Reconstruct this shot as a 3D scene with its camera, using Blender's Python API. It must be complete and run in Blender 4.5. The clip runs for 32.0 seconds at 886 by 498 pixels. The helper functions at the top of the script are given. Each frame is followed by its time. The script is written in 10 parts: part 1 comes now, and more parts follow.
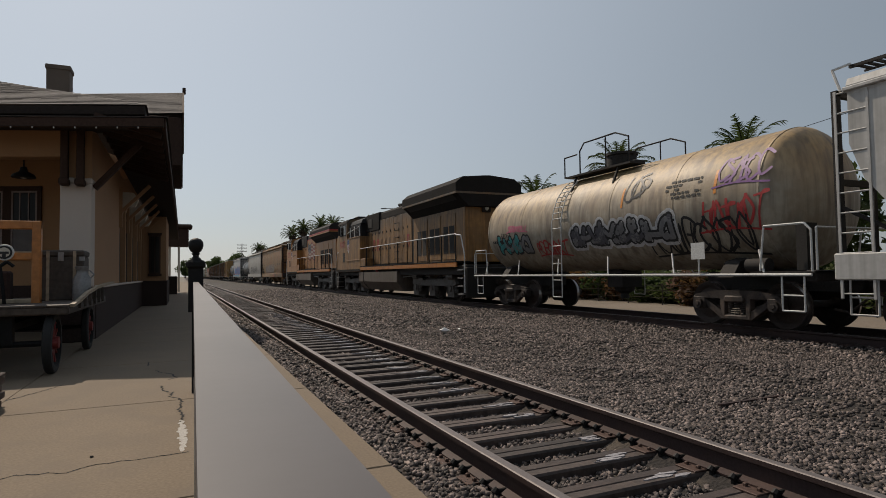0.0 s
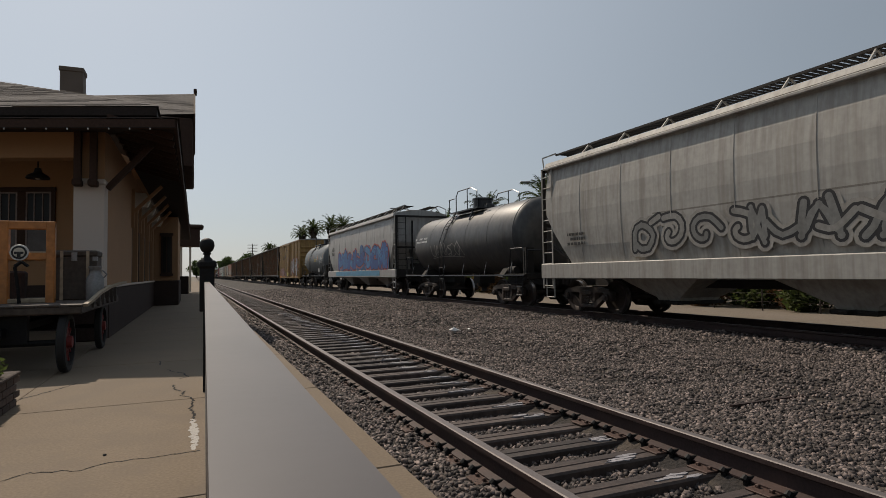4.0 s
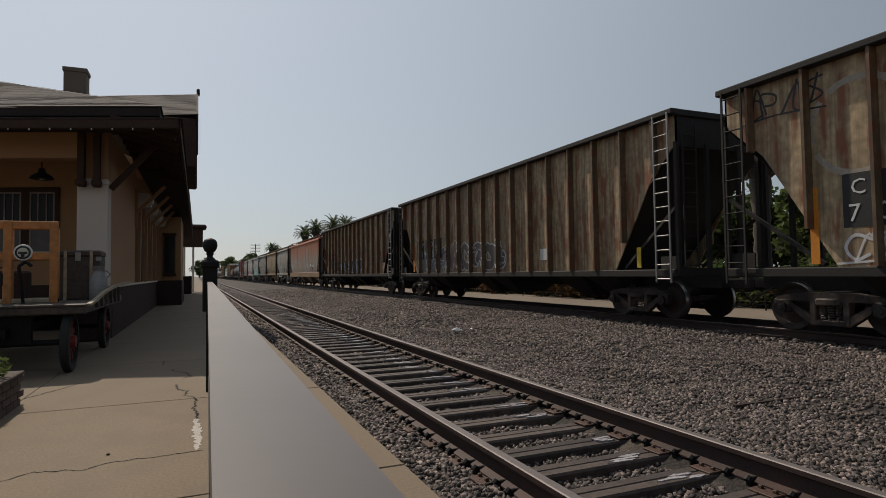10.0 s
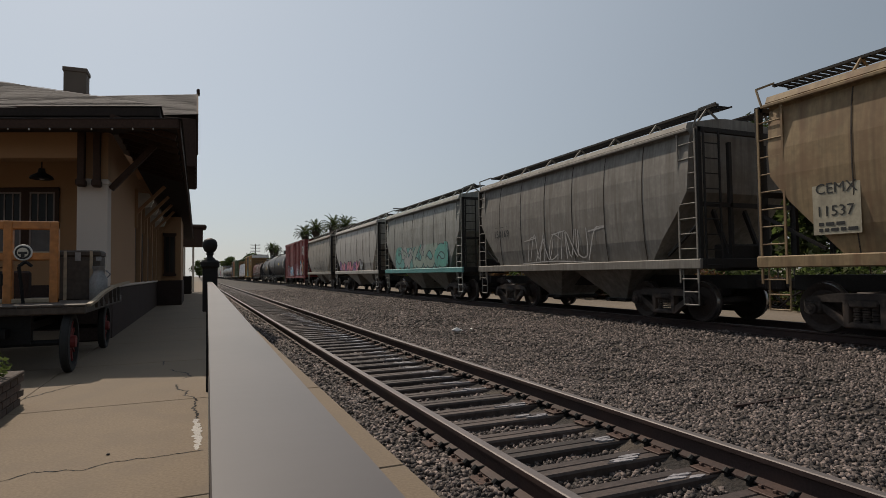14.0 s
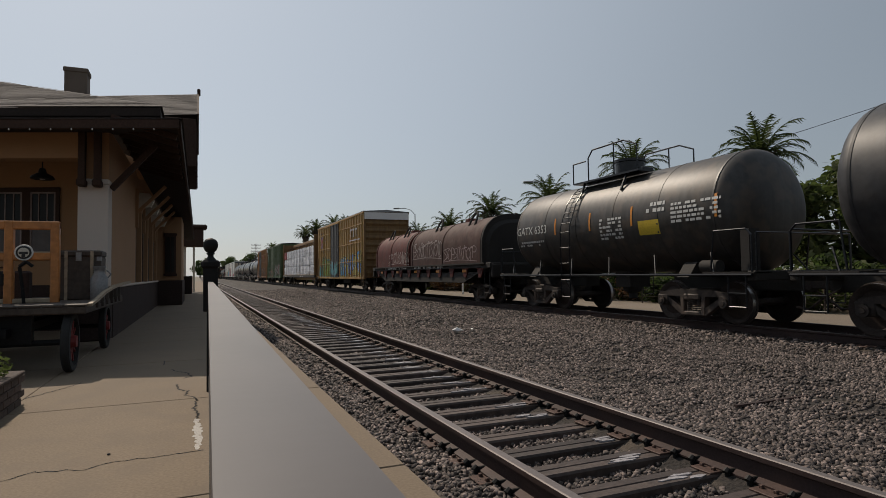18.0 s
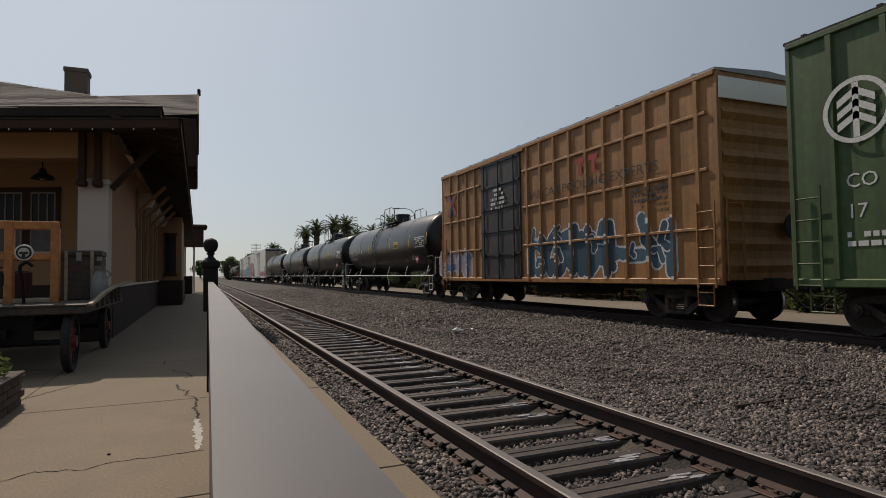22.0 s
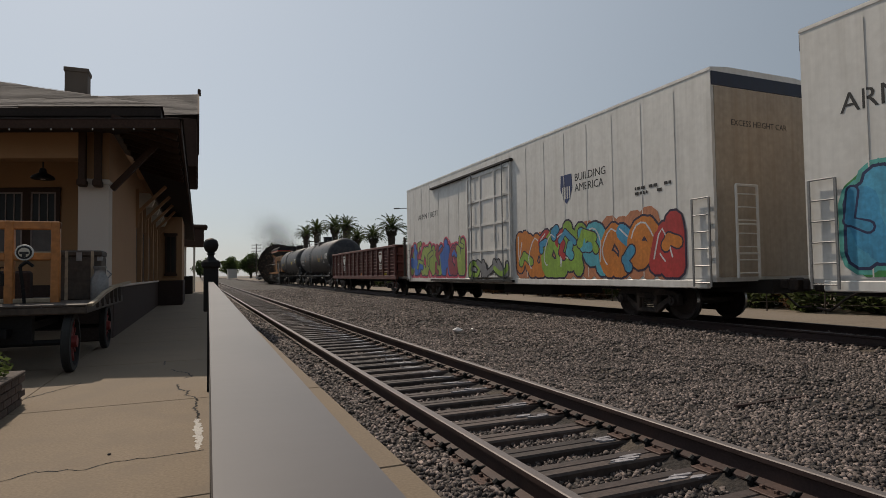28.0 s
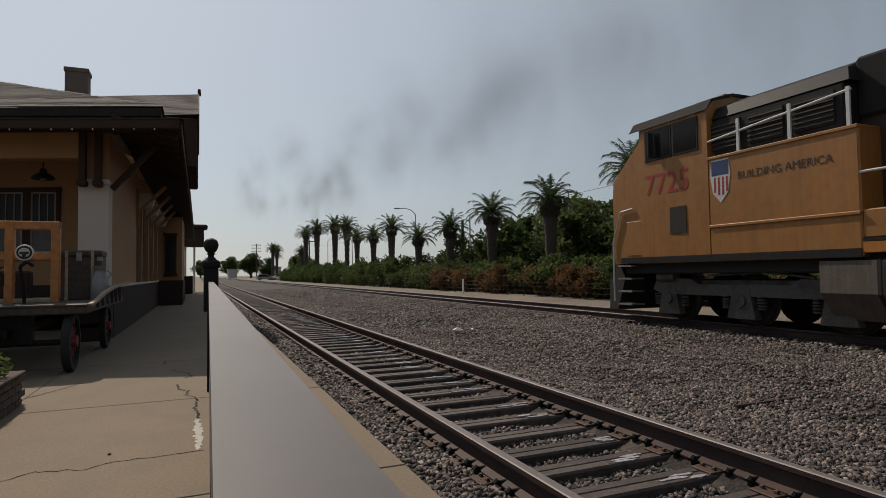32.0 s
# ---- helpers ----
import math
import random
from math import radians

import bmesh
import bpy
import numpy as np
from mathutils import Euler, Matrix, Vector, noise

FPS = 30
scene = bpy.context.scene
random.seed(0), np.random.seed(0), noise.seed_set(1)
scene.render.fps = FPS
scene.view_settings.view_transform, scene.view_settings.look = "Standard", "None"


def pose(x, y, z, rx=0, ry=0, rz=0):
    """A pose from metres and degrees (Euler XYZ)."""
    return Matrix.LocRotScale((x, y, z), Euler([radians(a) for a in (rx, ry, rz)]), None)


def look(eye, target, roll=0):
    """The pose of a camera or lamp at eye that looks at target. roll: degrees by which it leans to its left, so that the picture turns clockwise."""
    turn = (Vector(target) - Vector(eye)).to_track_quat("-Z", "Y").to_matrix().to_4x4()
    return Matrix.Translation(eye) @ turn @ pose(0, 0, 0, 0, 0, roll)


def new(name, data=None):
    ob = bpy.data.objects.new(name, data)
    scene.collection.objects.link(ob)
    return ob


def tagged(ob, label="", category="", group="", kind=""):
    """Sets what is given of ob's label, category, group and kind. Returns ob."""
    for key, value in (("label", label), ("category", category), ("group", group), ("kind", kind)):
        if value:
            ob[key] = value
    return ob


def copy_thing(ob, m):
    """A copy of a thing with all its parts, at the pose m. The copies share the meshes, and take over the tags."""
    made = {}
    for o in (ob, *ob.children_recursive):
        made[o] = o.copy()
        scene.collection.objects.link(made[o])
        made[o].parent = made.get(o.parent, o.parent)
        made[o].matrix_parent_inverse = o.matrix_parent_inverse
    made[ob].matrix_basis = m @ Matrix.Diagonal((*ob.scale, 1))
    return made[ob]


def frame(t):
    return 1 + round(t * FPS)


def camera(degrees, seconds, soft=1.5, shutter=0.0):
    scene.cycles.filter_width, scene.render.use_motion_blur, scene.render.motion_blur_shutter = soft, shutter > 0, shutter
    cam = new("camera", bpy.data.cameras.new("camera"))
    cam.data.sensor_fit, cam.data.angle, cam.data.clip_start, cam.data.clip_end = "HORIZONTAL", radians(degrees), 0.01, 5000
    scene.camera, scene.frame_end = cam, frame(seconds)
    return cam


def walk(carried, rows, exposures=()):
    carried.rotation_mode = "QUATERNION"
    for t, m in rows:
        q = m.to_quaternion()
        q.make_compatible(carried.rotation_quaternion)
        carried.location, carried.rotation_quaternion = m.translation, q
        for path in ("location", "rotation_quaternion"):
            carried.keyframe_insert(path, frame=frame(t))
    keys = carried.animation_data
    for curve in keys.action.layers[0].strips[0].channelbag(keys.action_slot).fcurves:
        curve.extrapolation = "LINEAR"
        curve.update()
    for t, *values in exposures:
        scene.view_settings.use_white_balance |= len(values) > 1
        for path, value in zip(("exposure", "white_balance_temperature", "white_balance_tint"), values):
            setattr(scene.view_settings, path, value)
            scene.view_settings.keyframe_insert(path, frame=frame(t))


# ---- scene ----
# ------------------------------------------------------------------ camera
EYE_Z = 1.125
cam = camera(74.55, 32.0, soft=0.4)


def aim(yaw, pitch=2.35, roll=-0.8):
    a, b = radians(yaw), radians(pitch)
    way = Vector((math.sin(a) * math.cos(b), math.cos(a) * math.cos(b), math.sin(b)))
    eye = Vector((0.0, 0.0, EYE_Z))
    return look(eye, eye + way * 10, roll)


PAN = ((0, 1.24), (0.5, 1.07), (1, 1.0), (1.5, 0.85), (2, 0.71), (2.5, 0.58), (3, 0.45), (3.5, 0.40), (4.5, 0.16), (5.5, -0.02),
       (6, -0.01), (7, 0.0), (9, 0.05), (14, 0.05), (16.5, 0.0), (19, 0.0), (24, -0.02), (32, -0.04))
walk(cam, [(t, aim(22.82 + a)) for t, a in PAN], exposures=((0, 0.0, 6900, 12), (32, 0.0, 6900, 12)))

# ------------------------------------------------------------------ world and sun
SUN_AZ = -14.0      # degrees from the track's direction, to the left
SUN_EL = 46.0
world = bpy.data.worlds.new("sky")
scene.world = world
world.use_nodes = True
wn = world.node_tree.nodes
sky = wn.new("ShaderNodeTexSky")
sky.sky_type = "NISHITA"
sky.sun_disc = False
sky.sun_elevation = radians(SUN_EL)
sky.sun_rotation = radians(SUN_AZ)
sky.altitude = 100
sky.air_density = 1.1
sky.dust_density = 1.0
sky.ozone_density = 2.5
wn["Background"].inputs["Strength"].default_value = 0.0845
# smog: the clear sky's gradient flattened towards an even blue grey
haze = wn.new("ShaderNodeMix")
haze.data_type = "RGBA"
haze.inputs[0].default_value = 0.62
# the smog is palest round the sun and greys away from it
way = wn.new("ShaderNodeTexCoord")
toward = wn.new("ShaderNodeVectorMath")
toward.operation = "DOT_PRODUCT"
world.node_tree.links.new(way.outputs["Generated"], toward.inputs[0])
glow = wn.new("ShaderNodeMapRange")
glow.interpolation_type = "SMOOTHSTEP"
glow.inputs["From Min"].default_value, glow.inputs["From Max"].default_value = 0.3, 1.0
world.node_tree.links.new(toward.outputs["Value"], glow.inputs["Value"])
smog = wn.new("ShaderNodeMix")
smog.data_type = "RGBA"
smog.inputs[6].default_value = (2.75, 3.4, 4.0, 1)
smog.inputs[7].default_value = (5.9, 7.0, 8.1, 1)
world.node_tree.links.new(glow.outputs[0], smog.inputs[0])
world.node_tree.links.new(smog.outputs[2], haze.inputs[7])
pale = wn.new("ShaderNodeHueSaturation")
pale.inputs["Saturation"].default_value = 0.68
world.node_tree.links.new(sky.outputs[0], pale.inputs["Color"])
world.node_tree.links.new(pale.outputs[0], haze.inputs[6])
world.node_tree.links.new(haze.outputs[2], wn["Background"].inputs["Color"])
sun = new("sun", bpy.data.lights.new("sun", "SUN"))
sun.data.energy = 3.3
sun.data.angle = radians(0.9)
sun.data.color = (1.0, 0.9, 0.77)
_a, _e = radians(SUN_AZ), radians(SUN_EL)
SUN_WAY = Vector((math.sin(_a) * math.cos(_e), math.cos(_a) * math.cos(_e), math.sin(_e)))
sun.matrix_world = look(SUN_WAY * 60, (0, 0, 0))
toward.inputs[1].default_value = SUN_WAY

# ------------------------------------------------------------------ materials
def rgb(c, k=1.0):
    return (c[0] * k, c[1] * k, c[2] * k, 1.0)


def surface(name, base, rough=0.7, metal=0.0, grain=30.0, blotch=1.5, amount=0.25, bump=0.15, dirt=None, dirt_amount=0.0,
            dirt_scale=(1, 1, 1), streak=None, streak_amount=0.0, per_object=0.0, per_island=0.0, spec=0.5,
            upper=None, upper_z=(0, 1), weather_folds=0.0, island_spread=None):
    """A worn surface: base colour with fine grain and large blotches, optional stains, optional vertical streaks."""
    m = bpy.data.materials.new(name)
    m.use_nodes = True
    nt = m.node_tree
    nd, ln = nt.nodes, nt.links
    bs = nd["Principled BSDF"]
    bs.inputs["Roughness"].default_value = rough
    bs.inputs["Metallic"].default_value = metal
    bs.inputs["Specular IOR Level"].default_value = spec
    tc = nd.new("ShaderNodeTexCoord")

    def noise_tex(scale, detail=4.0, stretch=None, off=0.0):
        n = nd.new("ShaderNodeTexNoise")
        n.inputs["Scale"].default_value = scale
        n.inputs["Detail"].default_value = detail
        mp = nd.new("ShaderNodeMapping")
        mp.inputs["Scale"].default_value = stretch or (1, 1, 1)
        mp.inputs["Location"].default_value = (off, off * 0.7, off * 1.3)
        ln.new(tc.outputs["Object"], mp.inputs["Vector"])
        ln.new(mp.outputs[0], n.inputs["Vector"])
        return n.outputs["Fac"]

    def ramp(fac, lo, hi):
        r = nd.new("ShaderNodeMapRange")
        r.inputs["From Min"].default_value, r.inputs["From Max"].default_value = lo, hi
        ln.new(fac, r.inputs["Value"])
        return r.outputs[0]

    def mix(fac, a, b, kind="MIX"):
        x = nd.new("ShaderNodeMix")
        x.data_type, x.blend_type = "RGBA", kind
        for sock, v in ((x.inputs[0], fac), (x.inputs[6], a), (x.inputs[7], b)):
            if hasattr(v, "is_linked"):
                ln.new(v, sock)
            else:
                sock.default_value = v
        return x.outputs[2]

    g = noise_tex(grain, 5.0)
    b = noise_tex(blotch, 3.0, None, 4.1)
    col = mix(ramp(g, 0.3, 0.7), rgb(base, 1 - amount), rgb(base, 1 + amount))
    col = mix(ramp(b, 0.3, 0.75), col, mix(1.0, col, rgb((1, 1, 1), 1 - amount * 0.9), "MULTIPLY"))
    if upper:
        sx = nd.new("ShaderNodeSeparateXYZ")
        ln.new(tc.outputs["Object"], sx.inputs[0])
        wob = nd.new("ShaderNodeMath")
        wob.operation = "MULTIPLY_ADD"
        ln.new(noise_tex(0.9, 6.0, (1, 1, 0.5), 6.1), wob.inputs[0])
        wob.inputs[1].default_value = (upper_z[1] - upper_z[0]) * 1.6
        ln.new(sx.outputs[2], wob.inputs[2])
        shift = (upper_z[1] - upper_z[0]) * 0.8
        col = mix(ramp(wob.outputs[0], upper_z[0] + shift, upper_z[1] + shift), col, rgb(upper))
    if streak_amount:
        s = noise_tex(1.0, 5.0, (5.0, 5.0, 0.22), 9.3)
        sc = nd.new("ShaderNodeMath")
        sc.operation = "MULTIPLY"
        ln.new(ramp(s, 0.48, 0.72), sc.inputs[0])
        sc.inputs[1].default_value = streak_amount
        col = mix(sc.outputs[0], col, rgb(streak))
    if weather_folds:
        # rain-washed grime in fine vertical runs, and sooty flecks; on lumber wrap, fold shade
        for sc2, st, lo, hi, k2, off in ((1.0, (13.0, 13.0, 0.5), 0.46, 0.7, 0.75, 3.3), (3.2, (1, 1, 0.45), 0.5, 0.66, 0.6, 8.8)):
            w2 = nd.new("ShaderNodeMath")
            w2.operation = "MULTIPLY"
            ln.new(ramp(noise_tex(sc2, 8.0, st, off), lo, hi), w2.inputs[0])
            w2.inputs[1].default_value = k2 * weather_folds
            col = mix(w2.outputs[0], col, rgb((base[0] * 0.3 + 0.012, base[1] * 0.27 + 0.009, base[2] * 0.25 + 0.007)))
    if dirt_amount:
        d = noise_tex(2.2, 7.0, dirt_scale, 2.7)
        dc = nd.new("ShaderNodeMath")
        dc.operation = "MULTIPLY"
        ln.new(ramp(d, 0.5, 0.62), dc.inputs[0])
        dc.inputs[1].default_value = dirt_amount
        col = mix(dc.outputs[0], col, rgb(dirt))
    for amount2, kind, sock in ((per_object, "ShaderNodeObjectInfo", "Random"), (per_island, "ShaderNodeNewGeometry", "Random Per Island")):
        if amount2:
            o = nd.new(kind)
            r = nd.new("ShaderNodeMapRange")
            r.inputs["To Min"].default_value, r.inputs["To Max"].default_value = 1 - amount2, 1 + amount2
            if island_spread and amount2 is per_island:
                # many dark pieces and a few pale ones
                pw2 = nd.new("ShaderNodeMath")
                pw2.operation = "POWER"
                pw2.inputs[1].default_value = 2.2
                ln.new(o.outputs[sock], pw2.inputs[0])
                ln.new(pw2.outputs[0], r.inputs["Value"])
                r.inputs["To Min"].default_value, r.inputs["To Max"].default_value = island_spread
            else:
                ln.new(o.outputs[sock], r.inputs["Value"])
            cc = nd.new("ShaderNodeCombineColor")
            for i in range(3):
                ln.new(r.outputs[0], cc.inputs[i])
            col = mix(1.0, col, cc.outputs[0], "MULTIPLY")
    ln.new(col, bs.inputs["Base Color"])
    if bump:
        bn = nd.new("ShaderNodeBump")
        bn.inputs["Strength"].default_value = bump
        bn.inputs["Distance"].default_value = 0.02
        ln.new(g, bn.inputs["Height"])
        ln.new(bn.outputs[0], bs.inputs["Normal"])
    return m


def leafy(name, base, through_light, **more):
    """A leaf surface that also lets the sun shine through."""
    m = surface(name, base, 0.7, bump=0, **more)
    nd, ln = m.node_tree.nodes, m.node_tree.links
    tr = nd.new("ShaderNodeBsdfTranslucent")
    tr.inputs["Color"].default_value = rgb(through_light)
    mx = nd.new("ShaderNodeMixShader")
    mx.inputs[0].default_value = 0.4
    out = nd["Material Output"]
    ln.new(nd["Principled BSDF"].outputs[0], mx.inputs[1])
    ln.new(tr.outputs[0], mx.inputs[2])
    ln.new(mx.outputs[0], out.inputs["Surface"])
    return m


def glass(name, tint=(0.02, 0.018, 0.017)):
    m = bpy.data.materials.new(name)
    m.use_nodes = True
    bs = m.node_tree.nodes["Principled BSDF"]
    bs.inputs["Base Color"].default_value = rgb(tint)
    bs.inputs["Roughness"].default_value = 0.1
    bs.inputs["Specular IOR Level"].default_value = 0.12
    return m


RUST = (0.13, 0.055, 0.03)
M = {}
M["concrete"] = surface("platform concrete", (0.176, 0.131, 0.087), 0.9, grain=55, blotch=0.7, amount=0.17, bump=0.1, dirt=(0.14, 0.107, 0.076), dirt_amount=0.45)
M["crack"] = surface("crack filler", (0.03, 0.027, 0.025), 0.95, amount=0.3)
M["patch"] = surface("white crack patch", (0.46, 0.43, 0.39), 0.9, grain=80, amount=0.2)
M["asphalt"] = surface("asphalt", (0.07, 0.068, 0.066), 0.9, grain=90, amount=0.25, per_object=0.0)
M["dirt"] = surface("dirt strip", (0.17, 0.135, 0.1), 0.95, grain=18, blotch=0.35, amount=0.22, bump=0.3, dirt=(0.17, 0.14, 0.11), dirt_amount=0.5)
M["ground"] = surface("dry ground", (0.19, 0.165, 0.13), 0.95, grain=12, blotch=0.2, amount=0.3, bump=0.3)
# near-black base: shade in the gaps between stones, put into the bed's colour
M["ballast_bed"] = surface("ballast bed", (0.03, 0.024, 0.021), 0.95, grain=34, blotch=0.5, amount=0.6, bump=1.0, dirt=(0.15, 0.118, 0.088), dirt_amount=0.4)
M["stone"] = surface("ballast stone", (0.112, 0.088, 0.079), 0.8, grain=25, blotch=0.5, amount=0.35, bump=0.2, per_island=0.85, island_spread=(0.3, 2.5))
M["rail"] = surface("rail steel", (0.042, 0.024, 0.022), 0.7, 0.2, grain=60, amount=0.3, bump=0.08, dirt=(0.075, 0.04, 0.03), dirt_amount=0.4)
M["rail_top"] = surface("worn rail head", (0.15, 0.13, 0.125), 0.6, 0.4, grain=60, blotch=3, amount=0.15, bump=0.02)
M["tie"] = surface("weathered tie", (0.062, 0.043, 0.036), 0.75, grain=14, blotch=2, amount=0.4, bump=0.5, per_object=0.35, dirt=(0.03, 0.021, 0.02), dirt_amount=0.6, dirt_scale=(0.35, 3, 1))
M["plate"] = surface("tie plate", (0.085, 0.05, 0.04), 0.7, 0.3, grain=60, amount=0.35, dirt=(0.16, 0.075, 0.04), dirt_amount=0.4)
M["black_iron"] = surface("black iron", (0.01, 0.01, 0.0105), 0.6, 0.0, amount=0.2, bump=0.03, spec=0.2)
M["cap_rail"] = surface("grey painted cap rail", (0.068, 0.056, 0.051), 0.45, 0.0, grain=9, blotch=2.5, amount=0.16, bump=0.03, dirt=(0.065, 0.053, 0.047), dirt_amount=0.5, dirt_scale=(1, 0.5, 1))
M["stucco"] = surface("tan stucco", (0.35, 0.2, 0.105), 0.92, grain=70, amount=0.1, bump=0.25)
M["stucco_pale"] = surface("pale stucco", (0.55, 0.48, 0.42), 0.92, grain=70, amount=0.07, bump=0.2)
M["wainscot"] = surface("dark wainscot", (0.05, 0.035, 0.031), 0.9, grain=40, amount=0.2, spec=0.15)
M["trim"] = surface("dark brown trim", (0.055, 0.033, 0.025), 0.8, spec=0.15, grain=30, amount=0.2)
M["soffit"] = surface("soffit boards", (0.035, 0.027, 0.024), 0.85, spec=0.15, amount=0.2)
M["cream"] = surface("cream window trim", (0.55, 0.5, 0.42), 0.7, amount=0.08)
M["shingle"] = surface("asphalt shingle", (0.075, 0.064, 0.062), 0.93, grain=60, blotch=1.5, amount=0.28, bump=0.3, per_island=0.16)
M["chimney"] = surface("chimney stucco", (0.15, 0.118, 0.095), 0.92, grain=40, amount=0.2, bump=0.3)
M["glass"] = glass("dark glass")
M["orange_wood"] = surface("orange varnished wood", (0.42, 0.155, 0.035), 0.45, grain=16, blotch=3, amount=0.2, bump=0.08)
M["old_wood"] = surface("old dark wood", (0.06, 0.045, 0.035), 0.75, grain=16, amount=0.3, bump=0.2)
M["pale_wood"] = surface("worn pale wood", (0.33, 0.26, 0.18), 0.7, grain=16, amount=0.3, bump=0.2)
M["tyre"] = surface("black rubber", (0.014, 0.014, 0.014), 0.8, amount=0.2)
M["red_paint"] = surface("faded red paint", (0.2, 0.025, 0.022), 0.6, amount=0.25)
M["white_paint"] = surface("white paint", (0.75, 0.74, 0.72), 0.6, amount=0.06)
M["brick"] = surface("dark brick", (0.075, 0.05, 0.04), 0.9, grain=30, amount=0.3, bump=0.4, per_object=0.3)
M["leaf"] = leafy("shrub leaf", (0.07, 0.08, 0.034), (0.1, 0.14, 0.04), spec=0.12, grain=5, blotch=0.5, amount=0.3, per_island=0.55)
M["leaf_dark"] = leafy("dark tree leaf", (0.045, 0.06, 0.027), (0.07, 0.11, 0.03), spec=0.12, grain=5, blotch=0.4, amount=0.3, per_island=0.55)
M["leaf_red"] = leafy("reddish shrub leaf", (0.12, 0.07, 0.047), (0.14, 0.08, 0.03), spec=0.12, grain=5, amount=0.3, per_island=0.5)
M["bark"] = surface("palm bark", (0.07, 0.055, 0.042), 0.95, grain=12, amount=0.4, bump=0.8)
M["frond"] = leafy("palm frond", (0.045, 0.062, 0.026), (0.05, 0.07, 0.02), spec=0.2, amount=0.3, per_island=0.4)
M["pole_wood"] = surface("pole wood", (0.07, 0.055, 0.045), 0.9, amount=0.3)
M["galv"] = surface("galvanised steel", (0.25, 0.25, 0.25), 0.5, 0.5, amount=0.15)
M["wall_far"] = surface("far wall", (0.45, 0.43, 0.4), 0.9, amount=0.1)
M["truck_iron"] = surface("truck iron", (0.042, 0.032, 0.028), 0.7, 0.2, grain=20, amount=0.4, bump=0.2, dirt=(0.15, 0.11, 0.085), dirt_amount=0.6)
M["wheel_iron"] = surface("wheel iron", (0.045, 0.032, 0.027), 0.7, 0.3, amount=0.3)
M["wheel_tread"] = surface("wheel tread", (0.35, 0.33, 0.32), 0.3, 0.9, amount=0.1, bump=0)
M["under"] = surface("underframe grime", (0.022, 0.019, 0.017), 0.85, amount=0.3, bump=0.1)
M["black_paint"] = surface("black tank paint", (0.009, 0.010, 0.0135), 0.3, grain=8, blotch=0.8, amount=0.3, bump=0.015, dirt=(0.02, 0.019, 0.019), dirt_amount=0.3, spec=0.42)
M["stencil_white"] = surface("white stencil", (0.6, 0.6, 0.58), 0.7, amount=0.15, bump=0)
M["stencil_black"] = surface("black stencil", (0.02, 0.02, 0.02), 0.7, amount=0.2, bump=0)
M["yellow_mark"] = surface("yellow marking", (0.60, 0.42, 0.03), 0.6, amount=0.15, bump=0)
M["orange_mark"] = surface("orange reflector", (0.62, 0.22, 0.02), 0.5, amount=0.1, bump=0)
M["red_mark"] = surface("red marking", (0.5, 0.035, 0.03), 0.6, amount=0.15, bump=0)
# pale lilac grey for the sky glints painted onto the ties
M["powder"] = surface("pale tie bloom", (0.3, 0.285, 0.3), 0.6, grain=40, amount=0.35, bump=0.2)
M["number_red"] = surface("dark red numerals", (0.33, 0.02, 0.02), 0.6, amount=0.12, bump=0)
M["sash"] = surface("weathered sash paint", (0.26, 0.21, 0.2), 0.8, amount=0.15)
M["blind"] = surface("pale window blind", (0.11, 0.095, 0.095), 0.5, grain=6, amount=0.2, bump=0)

# ------------------------------------------------------------------ paint of the train
GRIME = (0.05, 0.04, 0.032)


def livery(name, base, *rest, weather_folds=0.55, k=0.84, **more):
    return surface(name, tuple(c * k for c in base), *rest, weather_folds=weather_folds, **more)


